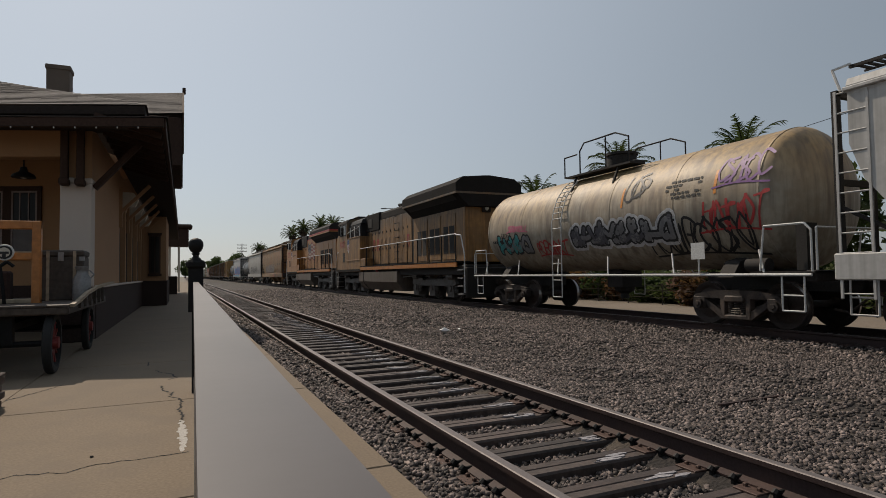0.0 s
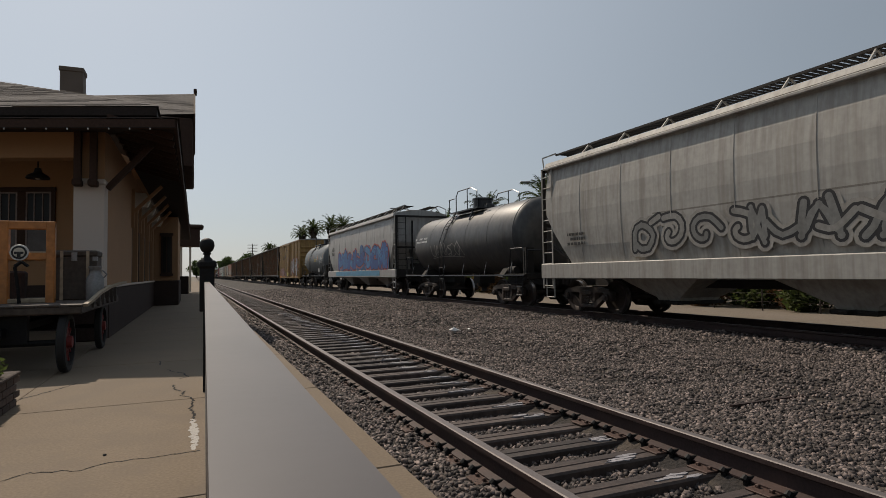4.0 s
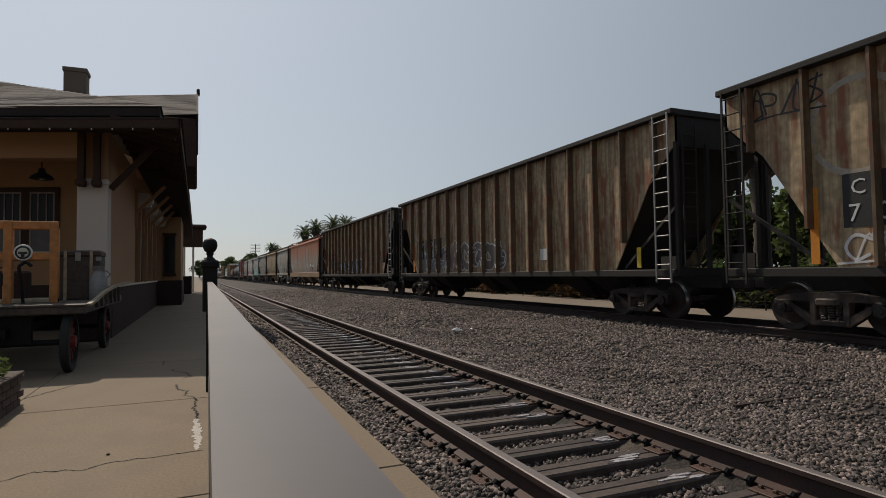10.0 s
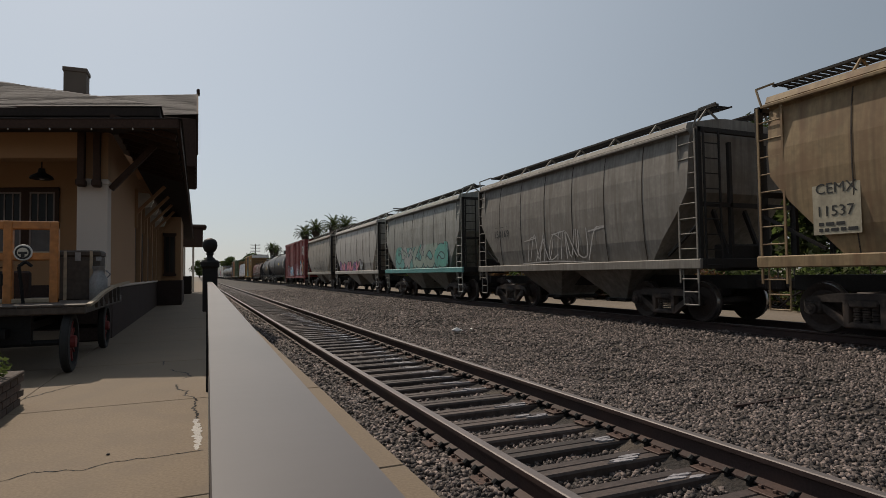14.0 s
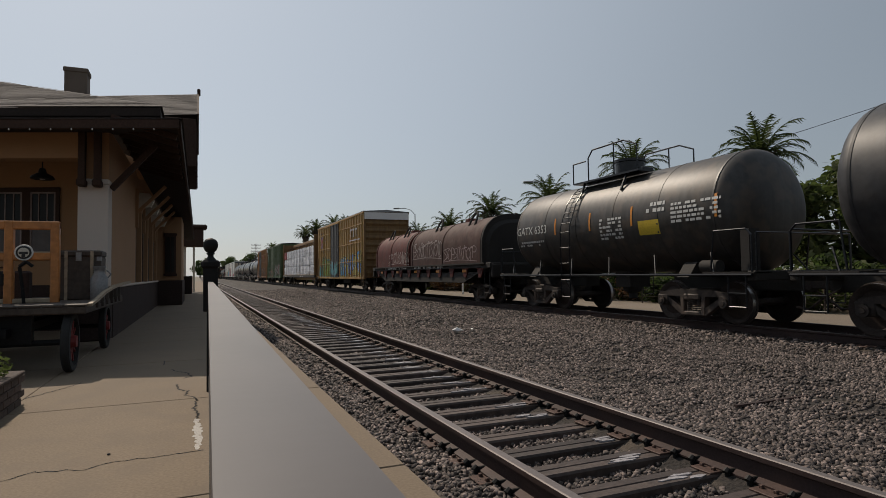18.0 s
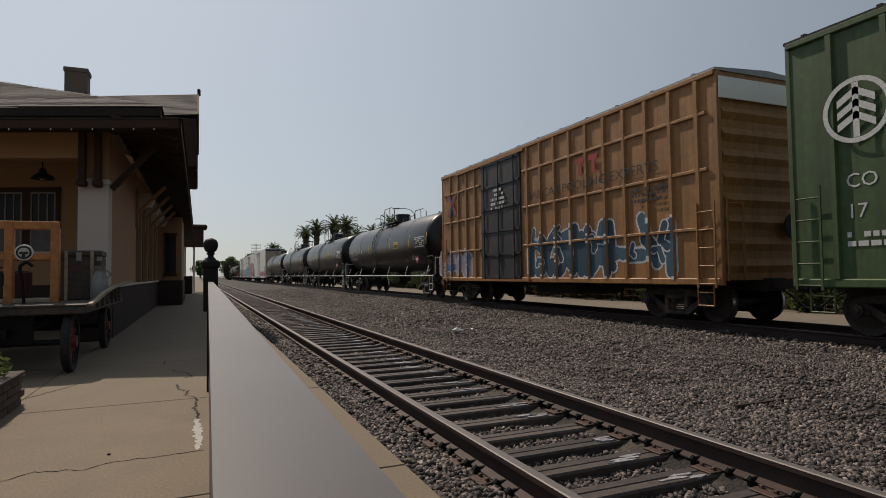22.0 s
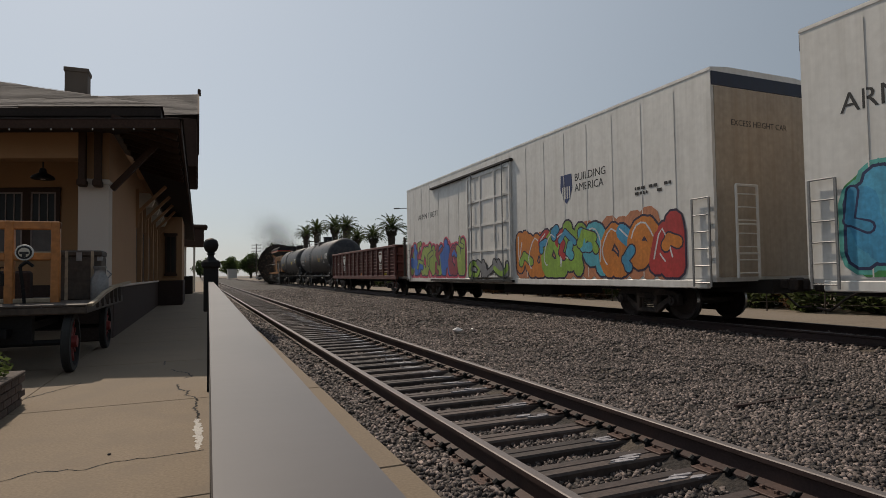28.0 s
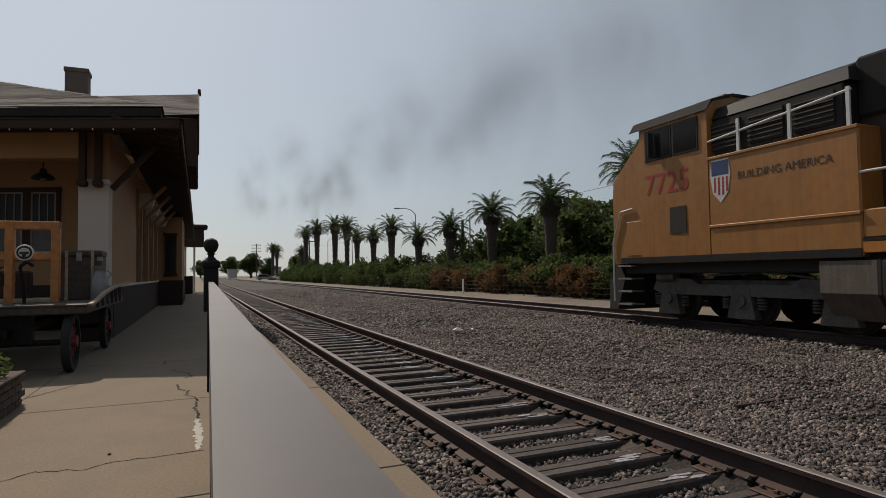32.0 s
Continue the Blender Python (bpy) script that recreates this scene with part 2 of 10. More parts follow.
CARMATS = {
    "white_hopper": livery("white hopper paint", (0.50, 0.49, 0.47), 0.6, grain=9, blotch=0.6, amount=0.08, bump=0.02, streak=(0.2, 0.18, 0.15), streak_amount=0.5, weather_folds=0.25, k=1.0),
    "tan_hopper": livery("tan hopper paint", (0.34, 0.215, 0.10), 0.65, grain=9, blotch=0.6, amount=0.16, bump=0.03, streak=(0.17, 0.062, 0.022), streak_amount=0.85, dirt=(0.26, 0.095, 0.03), dirt_amount=0.5, dirt_scale=(1, 1, 0.4), weather_folds=0.55, k=0.8),
    "grey_hopper": livery("light grey hopper paint", (0.43, 0.41, 0.375), 0.6, grain=9, blotch=0.6, amount=0.08, bump=0.02, streak=(0.2, 0.17, 0.13), streak_amount=0.55, weather_folds=0.4, k=0.95),
    "mural_hopper": livery("pale grey hopper paint", (0.42, 0.41, 0.395), 0.55, grain=9, blotch=0.5, amount=0.07, bump=0.02, streak=(0.27, 0.25, 0.22), streak_amount=0.5, weather_folds=0.3, k=0.95),
    "rust_hopper": livery("rusting hopper paint", (0.26, 0.235, 0.19), 0.7, grain=9, blotch=0.8, amount=0.16, bump=0.05, upper=(0.32, 0.088, 0.03), upper_z=(2.5, 3.8), streak=(0.26, 0.075, 0.026), streak_amount=0.8, dirt=(0.24, 0.08, 0.034), dirt_amount=0.45, dirt_scale=(1, 1, 0.4), weather_folds=0.45, k=1.0),
    "cement": livery("cement grey paint", (0.36, 0.335, 0.29), 0.7, grain=9, blotch=0.6, amount=0.1, bump=0.03, streak=(0.17, 0.14, 0.11), streak_amount=0.6, dirt=(0.22, 0.19, 0.15), dirt_amount=0.5),
    "cement_tan": livery("stained tan paint", (0.33, 0.23, 0.12), 0.7, grain=9, blotch=0.7, amount=0.14, bump=0.03, streak=(0.16, 0.08, 0.04), streak_amount=0.8, dirt=(0.19, 0.11, 0.055), dirt_amount=0.6),
    "cement_dark": livery("dusty dark grey paint", (0.27, 0.25, 0.22), 0.7, grain=9, blotch=0.6, amount=0.12, bump=0.03, streak=(0.12, 0.1, 0.08), streak_amount=0.7, dirt=(0.16, 0.14, 0.12), dirt_amount=0.5),
    "cement_green": livery("pale green grey paint", (0.36, 0.365, 0.33), 0.65, grain=9, amount=0.1, bump=0.03, streak=(0.17, 0.16, 0.13), streak_amount=0.5),
    # rusty ribs darker than the side sheets: shade of their faces in the colour
    "coal_rib_shade": livery("rusty hopper rib paint", (0.2, 0.13, 0.075), 0.75, grain=7, amount=0.28, bump=0.06, streak=(0.05, 0.03, 0.022), streak_amount=0.7, dirt=(0.14, 0.045, 0.02), dirt_amount=0.7, weather_folds=0.8),
    "coal": livery("rusty coal hopper paint", (0.52, 0.385, 0.23), 0.75, grain=7, blotch=0.9, amount=0.3, bump=0.06, streak=(0.075, 0.042, 0.028), streak_amount=0.55, dirt=(0.2, 0.065, 0.028), dirt_amount=0.85, dirt_scale=(1, 2.6, 0.5), weather_folds=0.95),
    "box_gold": livery("faded gold boxcar paint", (0.40, 0.245, 0.075), 0.65, grain=8, blotch=0.8, amount=0.15, bump=0.03, streak=(0.16, 0.07, 0.03), streak_amount=0.7, dirt=(0.22, 0.10, 0.035), dirt_amount=0.4, weather_folds=0.9),
    "ttx_yellow": livery("yellow boxcar paint", (0.47, 0.265, 0.06), 0.6, grain=8, blotch=0.7, amount=0.12, bump=0.02, streak=(0.22, 0.11, 0.03), streak_amount=0.55, weather_folds=0.5),
    "ttx_faded": livery("faded orange yellow boxcar paint", (0.40, 0.19, 0.06), 0.6, grain=8, blotch=0.7, amount=0.14, bump=0.02, streak=(0.2, 0.085, 0.03), streak_amount=0.6, weather_folds=0.5),
    "ttx_dull": livery("dull yellow brown paint", (0.24, 0.135, 0.045), 0.7, grain=8, blotch=0.7, amount=0.16, bump=0.03, streak=(0.1, 0.05, 0.025), streak_amount=0.6),
    "door_black": livery("black door paint", (0.025, 0.026, 0.03), 0.6, amount=0.2, bump=0.02, dirt=(0.06, 0.05, 0.045), dirt_amount=0.4),
    "box_green": livery("green boxcar paint", (0.062, 0.115, 0.036), 0.6, grain=8, amount=0.15, bump=0.02, streak=(0.03, 0.05, 0.02), streak_amount=0.6),
    "box_red": livery("oxide red boxcar paint", (0.27, 0.034, 0.032), 0.6, grain=8, amount=0.16, bump=0.02, streak=(0.06, 0.018, 0.015), streak_amount=0.6),
    "reefer": livery("white reefer paint", (0.7, 0.68, 0.64), 0.5, grain=8, blotch=0.4, amount=0.05, bump=0.01, streak=(0.36, 0.33, 0.29), streak_amount=0.25, dirt=(0.4, 0.37, 0.33), dirt_amount=0.15, weather_folds=0.12, k=1.0),
    "end_tan": livery("brown grimed end panel", (0.5, 0.41, 0.31), 0.6, grain=8, amount=0.1, bump=0.02, streak=(0.28, 0.2, 0.13), streak_amount=0.4, weather_folds=0.2),
    "navy": livery("navy stripe", (0.012, 0.018, 0.045), 0.5, amount=0.1, bump=0),
    "gon_red": livery("brown red gondola paint", (0.14, 0.034, 0.028), 0.7, grain=8, amount=0.2, bump=0.04, streak=(0.06, 0.02, 0.016), streak_amount=0.7, dirt=(0.09, 0.03, 0.02), dirt_amount=0.6),
    "coil_red": livery("dusty red cover paint", (0.135, 0.028, 0.023), 0.7, grain=8, amount=0.18, bump=0.02, dirt=(0.1, 0.05, 0.042), dirt_amount=0.4, streak=(0.06, 0.022, 0.02), streak_amount=0.5, weather_folds=0.7, spec=0.25),
    "coil_dull": livery("brown red cover paint", (0.09, 0.042, 0.036), 0.75, grain=8, amount=0.18, bump=0.02, dirt=(0.1, 0.066, 0.056), dirt_amount=0.4, weather_folds=0.7, spec=0.25),
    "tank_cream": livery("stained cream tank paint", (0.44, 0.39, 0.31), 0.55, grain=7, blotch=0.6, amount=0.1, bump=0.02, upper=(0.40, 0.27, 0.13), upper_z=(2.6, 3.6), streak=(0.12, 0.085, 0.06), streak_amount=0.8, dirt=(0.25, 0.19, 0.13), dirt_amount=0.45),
    "tank_grey": livery("dull dark grey tank paint", (0.075, 0.077, 0.08), 0.45, grain=7, amount=0.15, bump=0.02, dirt=(0.10, 0.095, 0.085), dirt_amount=0.4, streak=(0.04, 0.035, 0.03), streak_amount=0.6),
    "tank_green": livery("grey green tank paint", (0.19, 0.21, 0.22), 0.5, grain=7, amount=0.1, bump=0.015, dirt=(0.12, 0.12, 0.11), dirt_amount=0.3, spec=0.3, weather_folds=0.3),
    "tank_dusty": livery("dusty black tank paint", (0.036, 0.037, 0.042), 0.5, grain=7, blotch=0.6, amount=0.25, bump=0.02, dirt=(0.062, 0.06, 0.06), dirt_amount=0.5, streak=(0.05, 0.047, 0.045), streak_amount=0.35, spec=0.35),
    "tank_brown": livery("oil stained black tank paint", (0.05, 0.046, 0.043), 0.5, grain=7, blotch=0.6, amount=0.25, bump=0.02, dirt=(0.09, 0.065, 0.045), dirt_amount=0.5, streak=(0.018, 0.015, 0.013), streak_amount=0.9),
    # the dark runs here paint the shade in the wrap's wrinkles
    "wrap": livery("white lumber wrap", (0.82, 0.82, 0.86), 0.45, grain=5, blotch=1.8, amount=0.1, bump=0.6, per_object=0.1, weather_folds=0.55, k=1.0),
    "wrap_print": livery("grey wrap print", (0.22, 0.22, 0.25), 0.6, amount=0.1, bump=0),
    "torn_red": livery("red inner wrap", (0.38, 0.02, 0.02), 0.5, amount=0.15, bump=0.2),
    "loco_yellow": livery("locomotive yellow paint", (0.4, 0.165, 0.036), 0.5, grain=6, blotch=0.6, amount=0.1, bump=0.015, streak=(0.22, 0.1, 0.03), streak_amount=0.2, dirt=(0.3, 0.15, 0.04), dirt_amount=0.4, weather_folds=0.3),
    "loco_yellow_dirty": livery("sooty locomotive yellow paint", (0.38, 0.195, 0.06), 0.6, grain=6, blotch=0.6, amount=0.16, bump=0.02, upper=(0.11, 0.085, 0.06), upper_z=(3.4, 4.4), streak=(0.08, 0.05, 0.03), streak_amount=0.8, dirt=(0.2, 0.11, 0.045), dirt_amount=0.6, weather_folds=0.9),
    "loco_roof": livery("locomotive grey", (0.035, 0.034, 0.034), 0.85, amount=0.15, bump=0.02, spec=0.15),
    "loco_roof_sooty": livery("sooty locomotive grey", (0.024, 0.022, 0.021), 0.9, amount=0.2, bump=0.02, spec=0.15),
    "loco_dark": livery("dark grey housing", (0.028, 0.028, 0.03), 0.6, amount=0.2, bump=0.02, spec=0.15),
    "loco_tank": livery("dusty grey fuel tank", (0.15, 0.12, 0.095), 0.7, amount=0.14, bump=0.02, dirt=(0.1, 0.085, 0.065), dirt_amount=0.5),
    "loco_red": livery("locomotive red", (0.42, 0.03, 0.025), 0.55, amount=0.12, bump=0),
    "loco_blue": livery("locomotive blue", (0.02, 0.045, 0.16), 0.55, amount=0.12, bump=0),
    "loco_orange": livery("orange sill stripe", (0.55, 0.2, 0.03), 0.5, amount=0.1, bump=0),
    "loco_seam": livery("dark seam between hood doors", (0.05, 0.035, 0.025), 0.8, amount=0.2, bump=0),
    "faded_letter": livery("worn off lettering", (0.22, 0.12, 0.05), 0.7, amount=0.2, bump=0),
    "flag_red": livery("faded flag red", (0.26, 0.045, 0.04), 0.6, amount=0.15, bump=0),
    "flag_white": livery("faded flag white", (0.4, 0.33, 0.27), 0.6, amount=0.15, bump=0),
    "flag_blue": livery("faded flag blue", (0.035, 0.04, 0.07), 0.6, amount=0.15, bump=0),
}

# ------------------------------------------------------------------ mesh tools
class Mesh:
    """Collects faces for one mesh; each face carries a material slot."""

    def __init__(self):
        self.v, self.f, self.m = [], [], []

    def add(self, verts, faces, slot=0, m=None):
        o = len(self.v)
        self.v += [tuple(m @ Vector(p)) for p in verts] if m else [tuple(p) for p in verts]
        self.f += [[i + o for i in f] for f in faces]
        self.m += [slot] * len(faces)
        return self

    def box(self, x0, x1, y0, y1, z0, z1, slot=0, m=None, c=0.0):
        if c <= 0 or 2.2 * c > min(x1 - x0, y1 - y0, z1 - z0):
            vs = [(x, y, z) for z in (z0, z1) for y in (y0, y1) for x in (x0, x1)]
            return self.add(vs, [(0, 2, 3, 1), (4, 5, 7, 6), (0, 1, 5, 4), (1, 3, 7, 5), (3, 2, 6, 7), (2, 0, 4, 6)], slot, m)
        lo, hi = (x0, y0, z0), (x1, y1, z1)
        vs, idx = [], {}
        for sx in (0, 1):
            for sy in (0, 1):
                for sz in (0, 1):
                    s = (sx, sy, sz)
                    for ax in range(3):
                        p = [(hi[i] - c if s[i] else lo[i] + c) for i in range(3)]
                        p[ax] = hi[ax] if s[ax] else lo[ax]
                        idx[(s, ax)] = len(vs)
                        vs.append(p)
        fs = []
        for ax in range(3):
            a, b = (ax + 1) % 3, (ax + 2) % 3
            for side in (0, 1):
                loop = []
                for u, w in ((0, 0), (1, 0), (1, 1), (0, 1)):
                    s = [0, 0, 0]
                    s[ax], s[a], s[b] = side, u, w
                    loop.append(idx[(tuple(s), ax)])
                fs.append(loop if side else loop[::-1])
        for ax in range(3):
            a, b = (ax + 1) % 3, (ax + 2) % 3
            for u in (0, 1):
                for w in (0, 1):
                    s0, s1 = [0, 0, 0], [0, 0, 0]
                    s0[a], s0[b], s1[a], s1[b], s1[ax] = u, w, u, w, 1
                    q = [idx[(tuple(s0), a)], idx[(tuple(s1), a)], idx[(tuple(s1), b)], idx[(tuple(s0), b)]]
                    fs.append(q if u == w else q[::-1])
        for s in [(i, j, k) for i in (0, 1) for j in (0, 1) for k in (0, 1)]:
            q = [idx[(s, 0)], idx[(s, 1)], idx[(s, 2)]]
            fs.append(q if sum(s) % 2 else q[::-1])
        return self.add(vs, fs, slot, m)

    def tube(self, p0, p1, r0, r1=None, n=8, slot=0, cap=True):
        r1 = r0 if r1 is None else r1
        p0, p1 = Vector(p0), Vector(p1)
        d = (p1 - p0).normalized()
        u = d.orthogonal().normalized()
        w = d.cross(u)
        vs = []
        for p, r in ((p0, r0), (p1, r1)):
            for i in range(n):
                a = 2 * math.pi * i / n
                vs.append(p + (u * math.cos(a) + w * math.sin(a)) * r)
        fs = [(i, (i + 1) % n, n + (i + 1) % n, n + i) for i in range(n)]
        if cap:
            fs += [tuple(range(n))[::-1], tuple(range(n, 2 * n))]
        return self.add(vs, fs, slot)

    def path(self, pts, r, n=6, slot=0):
        for a, b in zip(pts, pts[1:]):
            self.tube(a, b, r, r, n, slot)
        return self

    def bar(self, p0, p1, w, t, slot=0, up=(0, 0, 1)):
        """A rectangular bar from p0 to p1, w wide across, t thick along up."""
        p0, p1 = Vector(p0), Vector(p1)
        d = (p1 - p0).normalized()
        side = d.cross(Vector(up))
        side = side.normalized() if side.length > 1e-4 else d.orthogonal().normalized()
        top = side.cross(d).normalized()
        vs = []
        for p in (p0, p1):
            for a, b in ((-1, -1), (1, -1), (1, 1), (-1, 1)):
                vs.append(p + side * (a * w / 2) + top * (b * t / 2))
        return self.add(vs, [(0, 1, 5, 4), (1, 2, 6, 5), (2, 3, 7, 6), (3, 0, 4, 7), (3, 2, 1, 0), (4, 5, 6, 7)], slot)

    def prism(self, outline, a, b, axis="y", slot=0, m=None):
        """A closed outline of (u, w) drawn out from a to b along an axis (y: u is x, w is z; x: u is y, w is z; z: u is x, w is y)."""
        put = {"y": lambda u, w, t: (u, t, w), "x": lambda u, w, t: (t, u, w), "z": lambda u, w, t: (u, w, t)}[axis]
        n = len(outline)
        vs = [put(u, w, a) for u, w in outline] + [put(u, w, b) for u, w in outline]
        fs = [(i, (i + 1) % n, n + (i + 1) % n, n + i) for i in range(n)] + [tuple(range(n))[::-1], tuple(range(n, 2 * n))]
        return self.add(vs, fs, slot, m)

    def lathe(self, rings, n=16, slot=0, axis="z", at=(0, 0, 0), m=None):
        """Rings of (radius, height) turned about an axis."""
        put = {"z": lambda a, b, h: (at[0] + a, at[1] + b, at[2] + h), "y": lambda a, b, h: (at[0] + a, at[1] + h, at[2] + b),
               "x": lambda a, b, h: (at[0] + h, at[1] + a, at[2] + b)}[axis]
        vs, fs = [], []
        for r, h in rings:
            vs += [put(r * math.cos(2 * math.pi * i / n), r * math.sin(2 * math.pi * i / n), h) for i in range(n)]
        for k in range(len(rings) - 1):
            fs += [(k * n + i, k * n + (i + 1) % n, (k + 1) * n + (i + 1) % n, (k + 1) * n + i) for i in range(n)]
        fs += [tuple(range(n))[::-1], tuple(range((len(rings) - 1) * n, len(rings) * n))]
        return self.add(vs, fs, slot, m)

    def data(self, name, mats, smooth=None):
        me = bpy.data.meshes.new(name)
        me.from_pydata(self.v, [], self.f)
        for k in (mats if isinstance(mats, (list, tuple)) else [mats]):
            me.materials.append(M[k] if isinstance(k, str) else k)
        me.polygons.foreach_set("material_index", self.m)
        bm = bmesh.new()
        bm.from_mesh(me)
        bmesh.ops.recalc_face_normals(bm, faces=bm.faces)
        bm.to_mesh(me)
        bm.free()
        if smooth:
            me.polygons.foreach_set("use_smooth", [True] * len(me.polygons))
            me.set_sharp_from_angle(angle=radians(smooth))
        return me


def part(name, mesh, mats, parent=None, label="", smooth=None, at=None):
    """Links a mesh as one object, under a thing or part if given."""
    me = mesh.data(name, mats, smooth) if isinstance(mesh, Mesh) else mesh
    ob = new(name, me)
    if parent:
        ob.parent = parent
    if at is not None:
        ob.matrix_basis = at if isinstance(at, Matrix) else Matrix.Translation(at)
    if label:
        ob["label"] = label
    return ob


def thing(name, at, label, category, group="", kind=""):
    ob = new(name)
    ob.empty_display_size = 0.2
    ob.matrix_basis = at if isinstance(at, Matrix) else Matrix.Translation(at)
    return tagged(ob, label, category, group, kind)


def structure(name, mesh, mats, label, category, smooth=None, at=None):
    return tagged(part(name, mesh, mats, None, "", smooth, at), label, category, "", "structure")


RND = random.Random(7)

# ------------------------------------------------------------------ the ground, platform and tracks
RAIL_NEAR = -0.08            # top of the near rails
RAIL_FAR = -0.065            # top of the far rails
NEAR_X = 1.863 + 0.75        # centre of the near track
FAR_X = 10.67 + 0.75         # centre of the far track


def sheet(x0, x1, y0, y1, nx, ny, height, name, mat, label, category):
    me = Mesh()
    vs = [(x0 + (x1 - x0) * i / nx, y0 + (y1 - y0) * (j / ny)) for j in range(ny + 1) for i in range(nx + 1)]
    vs = [(x, y, height(x, y)) for x, y in vs]
    fs = [(j * (nx + 1) + i, j * (nx + 1) + i + 1, (j + 1) * (nx + 1) + i + 1, (j + 1) * (nx + 1) + i) for j in range(ny) for i in range(nx)]
    me.add(vs, fs)
    return structure(name, me, mat, label, category, smooth=60)


sheet(-2500, 2500, -1500, 3500, 4, 4, lambda x, y: -0.62, "ground", "ground", "dry flat ground reaching to the hazy horizon", "ground")


def bed_z(x, y):
    n = noise.noise(Vector((x * 0.9, y * 0.9, 0))) * 0.03 + noise.noise(Vector((x * 4, y * 4, 3))) * 0.02
    if abs(x - NEAR_X) < 0.7:
        z = -0.335
    elif x < NEAR_X + 1.25:
        z = -0.262
    elif x < FAR_X - 2.4:
        u = (x - NEAR_X - 1.25) / (FAR_X - 2.4 - NEAR_X - 1.25)
        z = -0.262 - 0.04 * min(1, u * 6) - 0.09 * math.sin(math.pi * min(1, u * 1.25))
    elif x < FAR_X - 1.5:
        u = (x - FAR_X + 2.4) / 0.9
        z = -0.36 + 0.10 * u
    elif x < FAR_X + 1.6:
        z = -0.255
    else:
        z = -0.255 - 0.09 * min(1, (x - FAR_X - 1.6) / 1.0)
    return z + n


sheet(1.12, 14.3, -8, 60, 60, 300, bed_z, "ballast_bed", "ballast_bed", "crushed stone ballast, darkened for the gaps' shade, with dusty patches under both tracks", "ballast")
sheet(1.12, 14.3, 60, 900, 26, 120, bed_z, "ballast_bed_far", "ballast_bed", "crushed stone ballast along the distant tracks, darkened for the gaps' shade", "ballast")
sheet(13.6, 30, -40, 900, 16, 240, lambda x, y: -0.30 + 0.03 * noise.noise(Vector((x * 0.5, y * 0.3, 5))), "dirt_strip", "dirt", "pale dusty dirt strip between track and hedge", "ground")
me = Mesh().box(30, 46, -200, 900, -0.6, -0.28)
structure("road", me, "asphalt", "grey asphalt road behind the hedge and palms", "road")


def stones(name, spots, label, rnd):
    """Chipped angular stones in one mesh."""
    n = len(spots)
    base = np.array([(x, y, z) for z in (-1, 1) for y in (-1, 1) for x in (-1, 1)], float)
    quads = np.array([(0, 2, 3, 1), (4, 5, 7, 6), (0, 1, 5, 4), (1, 3, 7, 5), (3, 2, 6, 7), (2, 0, 4, 6)])
    sp = np.array(spots)
    v = base[None] * rnd.uniform(0.35, 1.0, (n, 8, 3))
    v *= sp[:, 3][:, None, None] * rnd.uniform(0.65, 1.15, (n, 1, 3)) * np.array((1, 1, 0.95))
    a, b, c = (rnd.uniform(-1, 1, n) * k for k in (math.pi, 0.7, 0.7))
    ca, sa, cb, sb, cc, sc = np.cos(a), np.sin(a), np.cos(b), np.sin(b), np.cos(c), np.sin(c)
    o, l = np.zeros(n), np.ones(n)
    rz = np.stack([ca, -sa, o, sa, ca, o, o, o, l], -1).reshape(n, 3, 3)
    ry = np.stack([cb, o, sb, o, l, o, -sb, o, cb], -1).reshape(n, 3, 3)
    rx = np.stack([l, o, o, o, cc, -sc, o, sc, cc], -1).reshape(n, 3, 3)
    v = np.einsum("nij,nkj->nki", rz @ ry @ rx, v) + sp[:, None, :3]
    f = quads[None] + (np.arange(n) * 8)[:, None, None]
    mesh = bpy.data.meshes.new(name)
    mesh.vertices.add(n * 8)
    mesh.vertices.foreach_set("co", v.ravel())
    mesh.loops.add(n * 24)
    mesh.loops.foreach_set("vertex_index", f.ravel().astype(np.int32))
    mesh.polygons.add(n * 6)
    mesh.polygons.foreach_set("loop_start", np.arange(n * 6, dtype=np.int32) * 4)
    mesh.update(calc_edges=True)
    mesh.materials.append(M["stone"])
    return tagged(new(name, mesh), label, "ballast", "", "stuff")


SR = np.random.RandomState(5)


def scatter(x0, x1, y0, y1, per_m2, size):
    k = int((x1 - x0) * (y1 - y0) * per_m2)
    out = []
    for x, y, s in zip(SR.uniform(x0, x1, k), SR.uniform(y0, y1, k), SR.uniform(0.7, 1.25, k)):
        if 5.0 < x < 7.6 and noise.noise(Vector((x * 0.7, y * 0.5, 8))) > 0.12 and s < 1.05:
            continue
        if abs(x - NEAR_X) < 0.72 and abs((y - 2.591 + 0.234) % 0.468 - 0.234) < 0.085:
            continue
        if abs(abs(x - NEAR_X) - 0.75) < 0.09:
            continue
        out.append((x, y, bed_z(x, y) + size * 0.25, size * s))
    return out


spots = scatter(1.14, 10.0, 2.0, 8.0, 900, 0.0215) + scatter(1.14, 10.0, 8.0, 15.0, 480, 0.026) + scatter(1.14, 10.4, 15.0, 34.0, 170, 0.037)
spots += scatter(9.6, 14.0, 5.0, 16.0, 90, 0.04) + scatter(1.14, 9.8, 34.0, 62.0, 60, 0.05) + scatter(1.14, 10.0, -6.0, 2.0, 110, 0.036)
stones("ballast_stones", spots, "loose angular grey ballast stones between and beside the rails", SR)

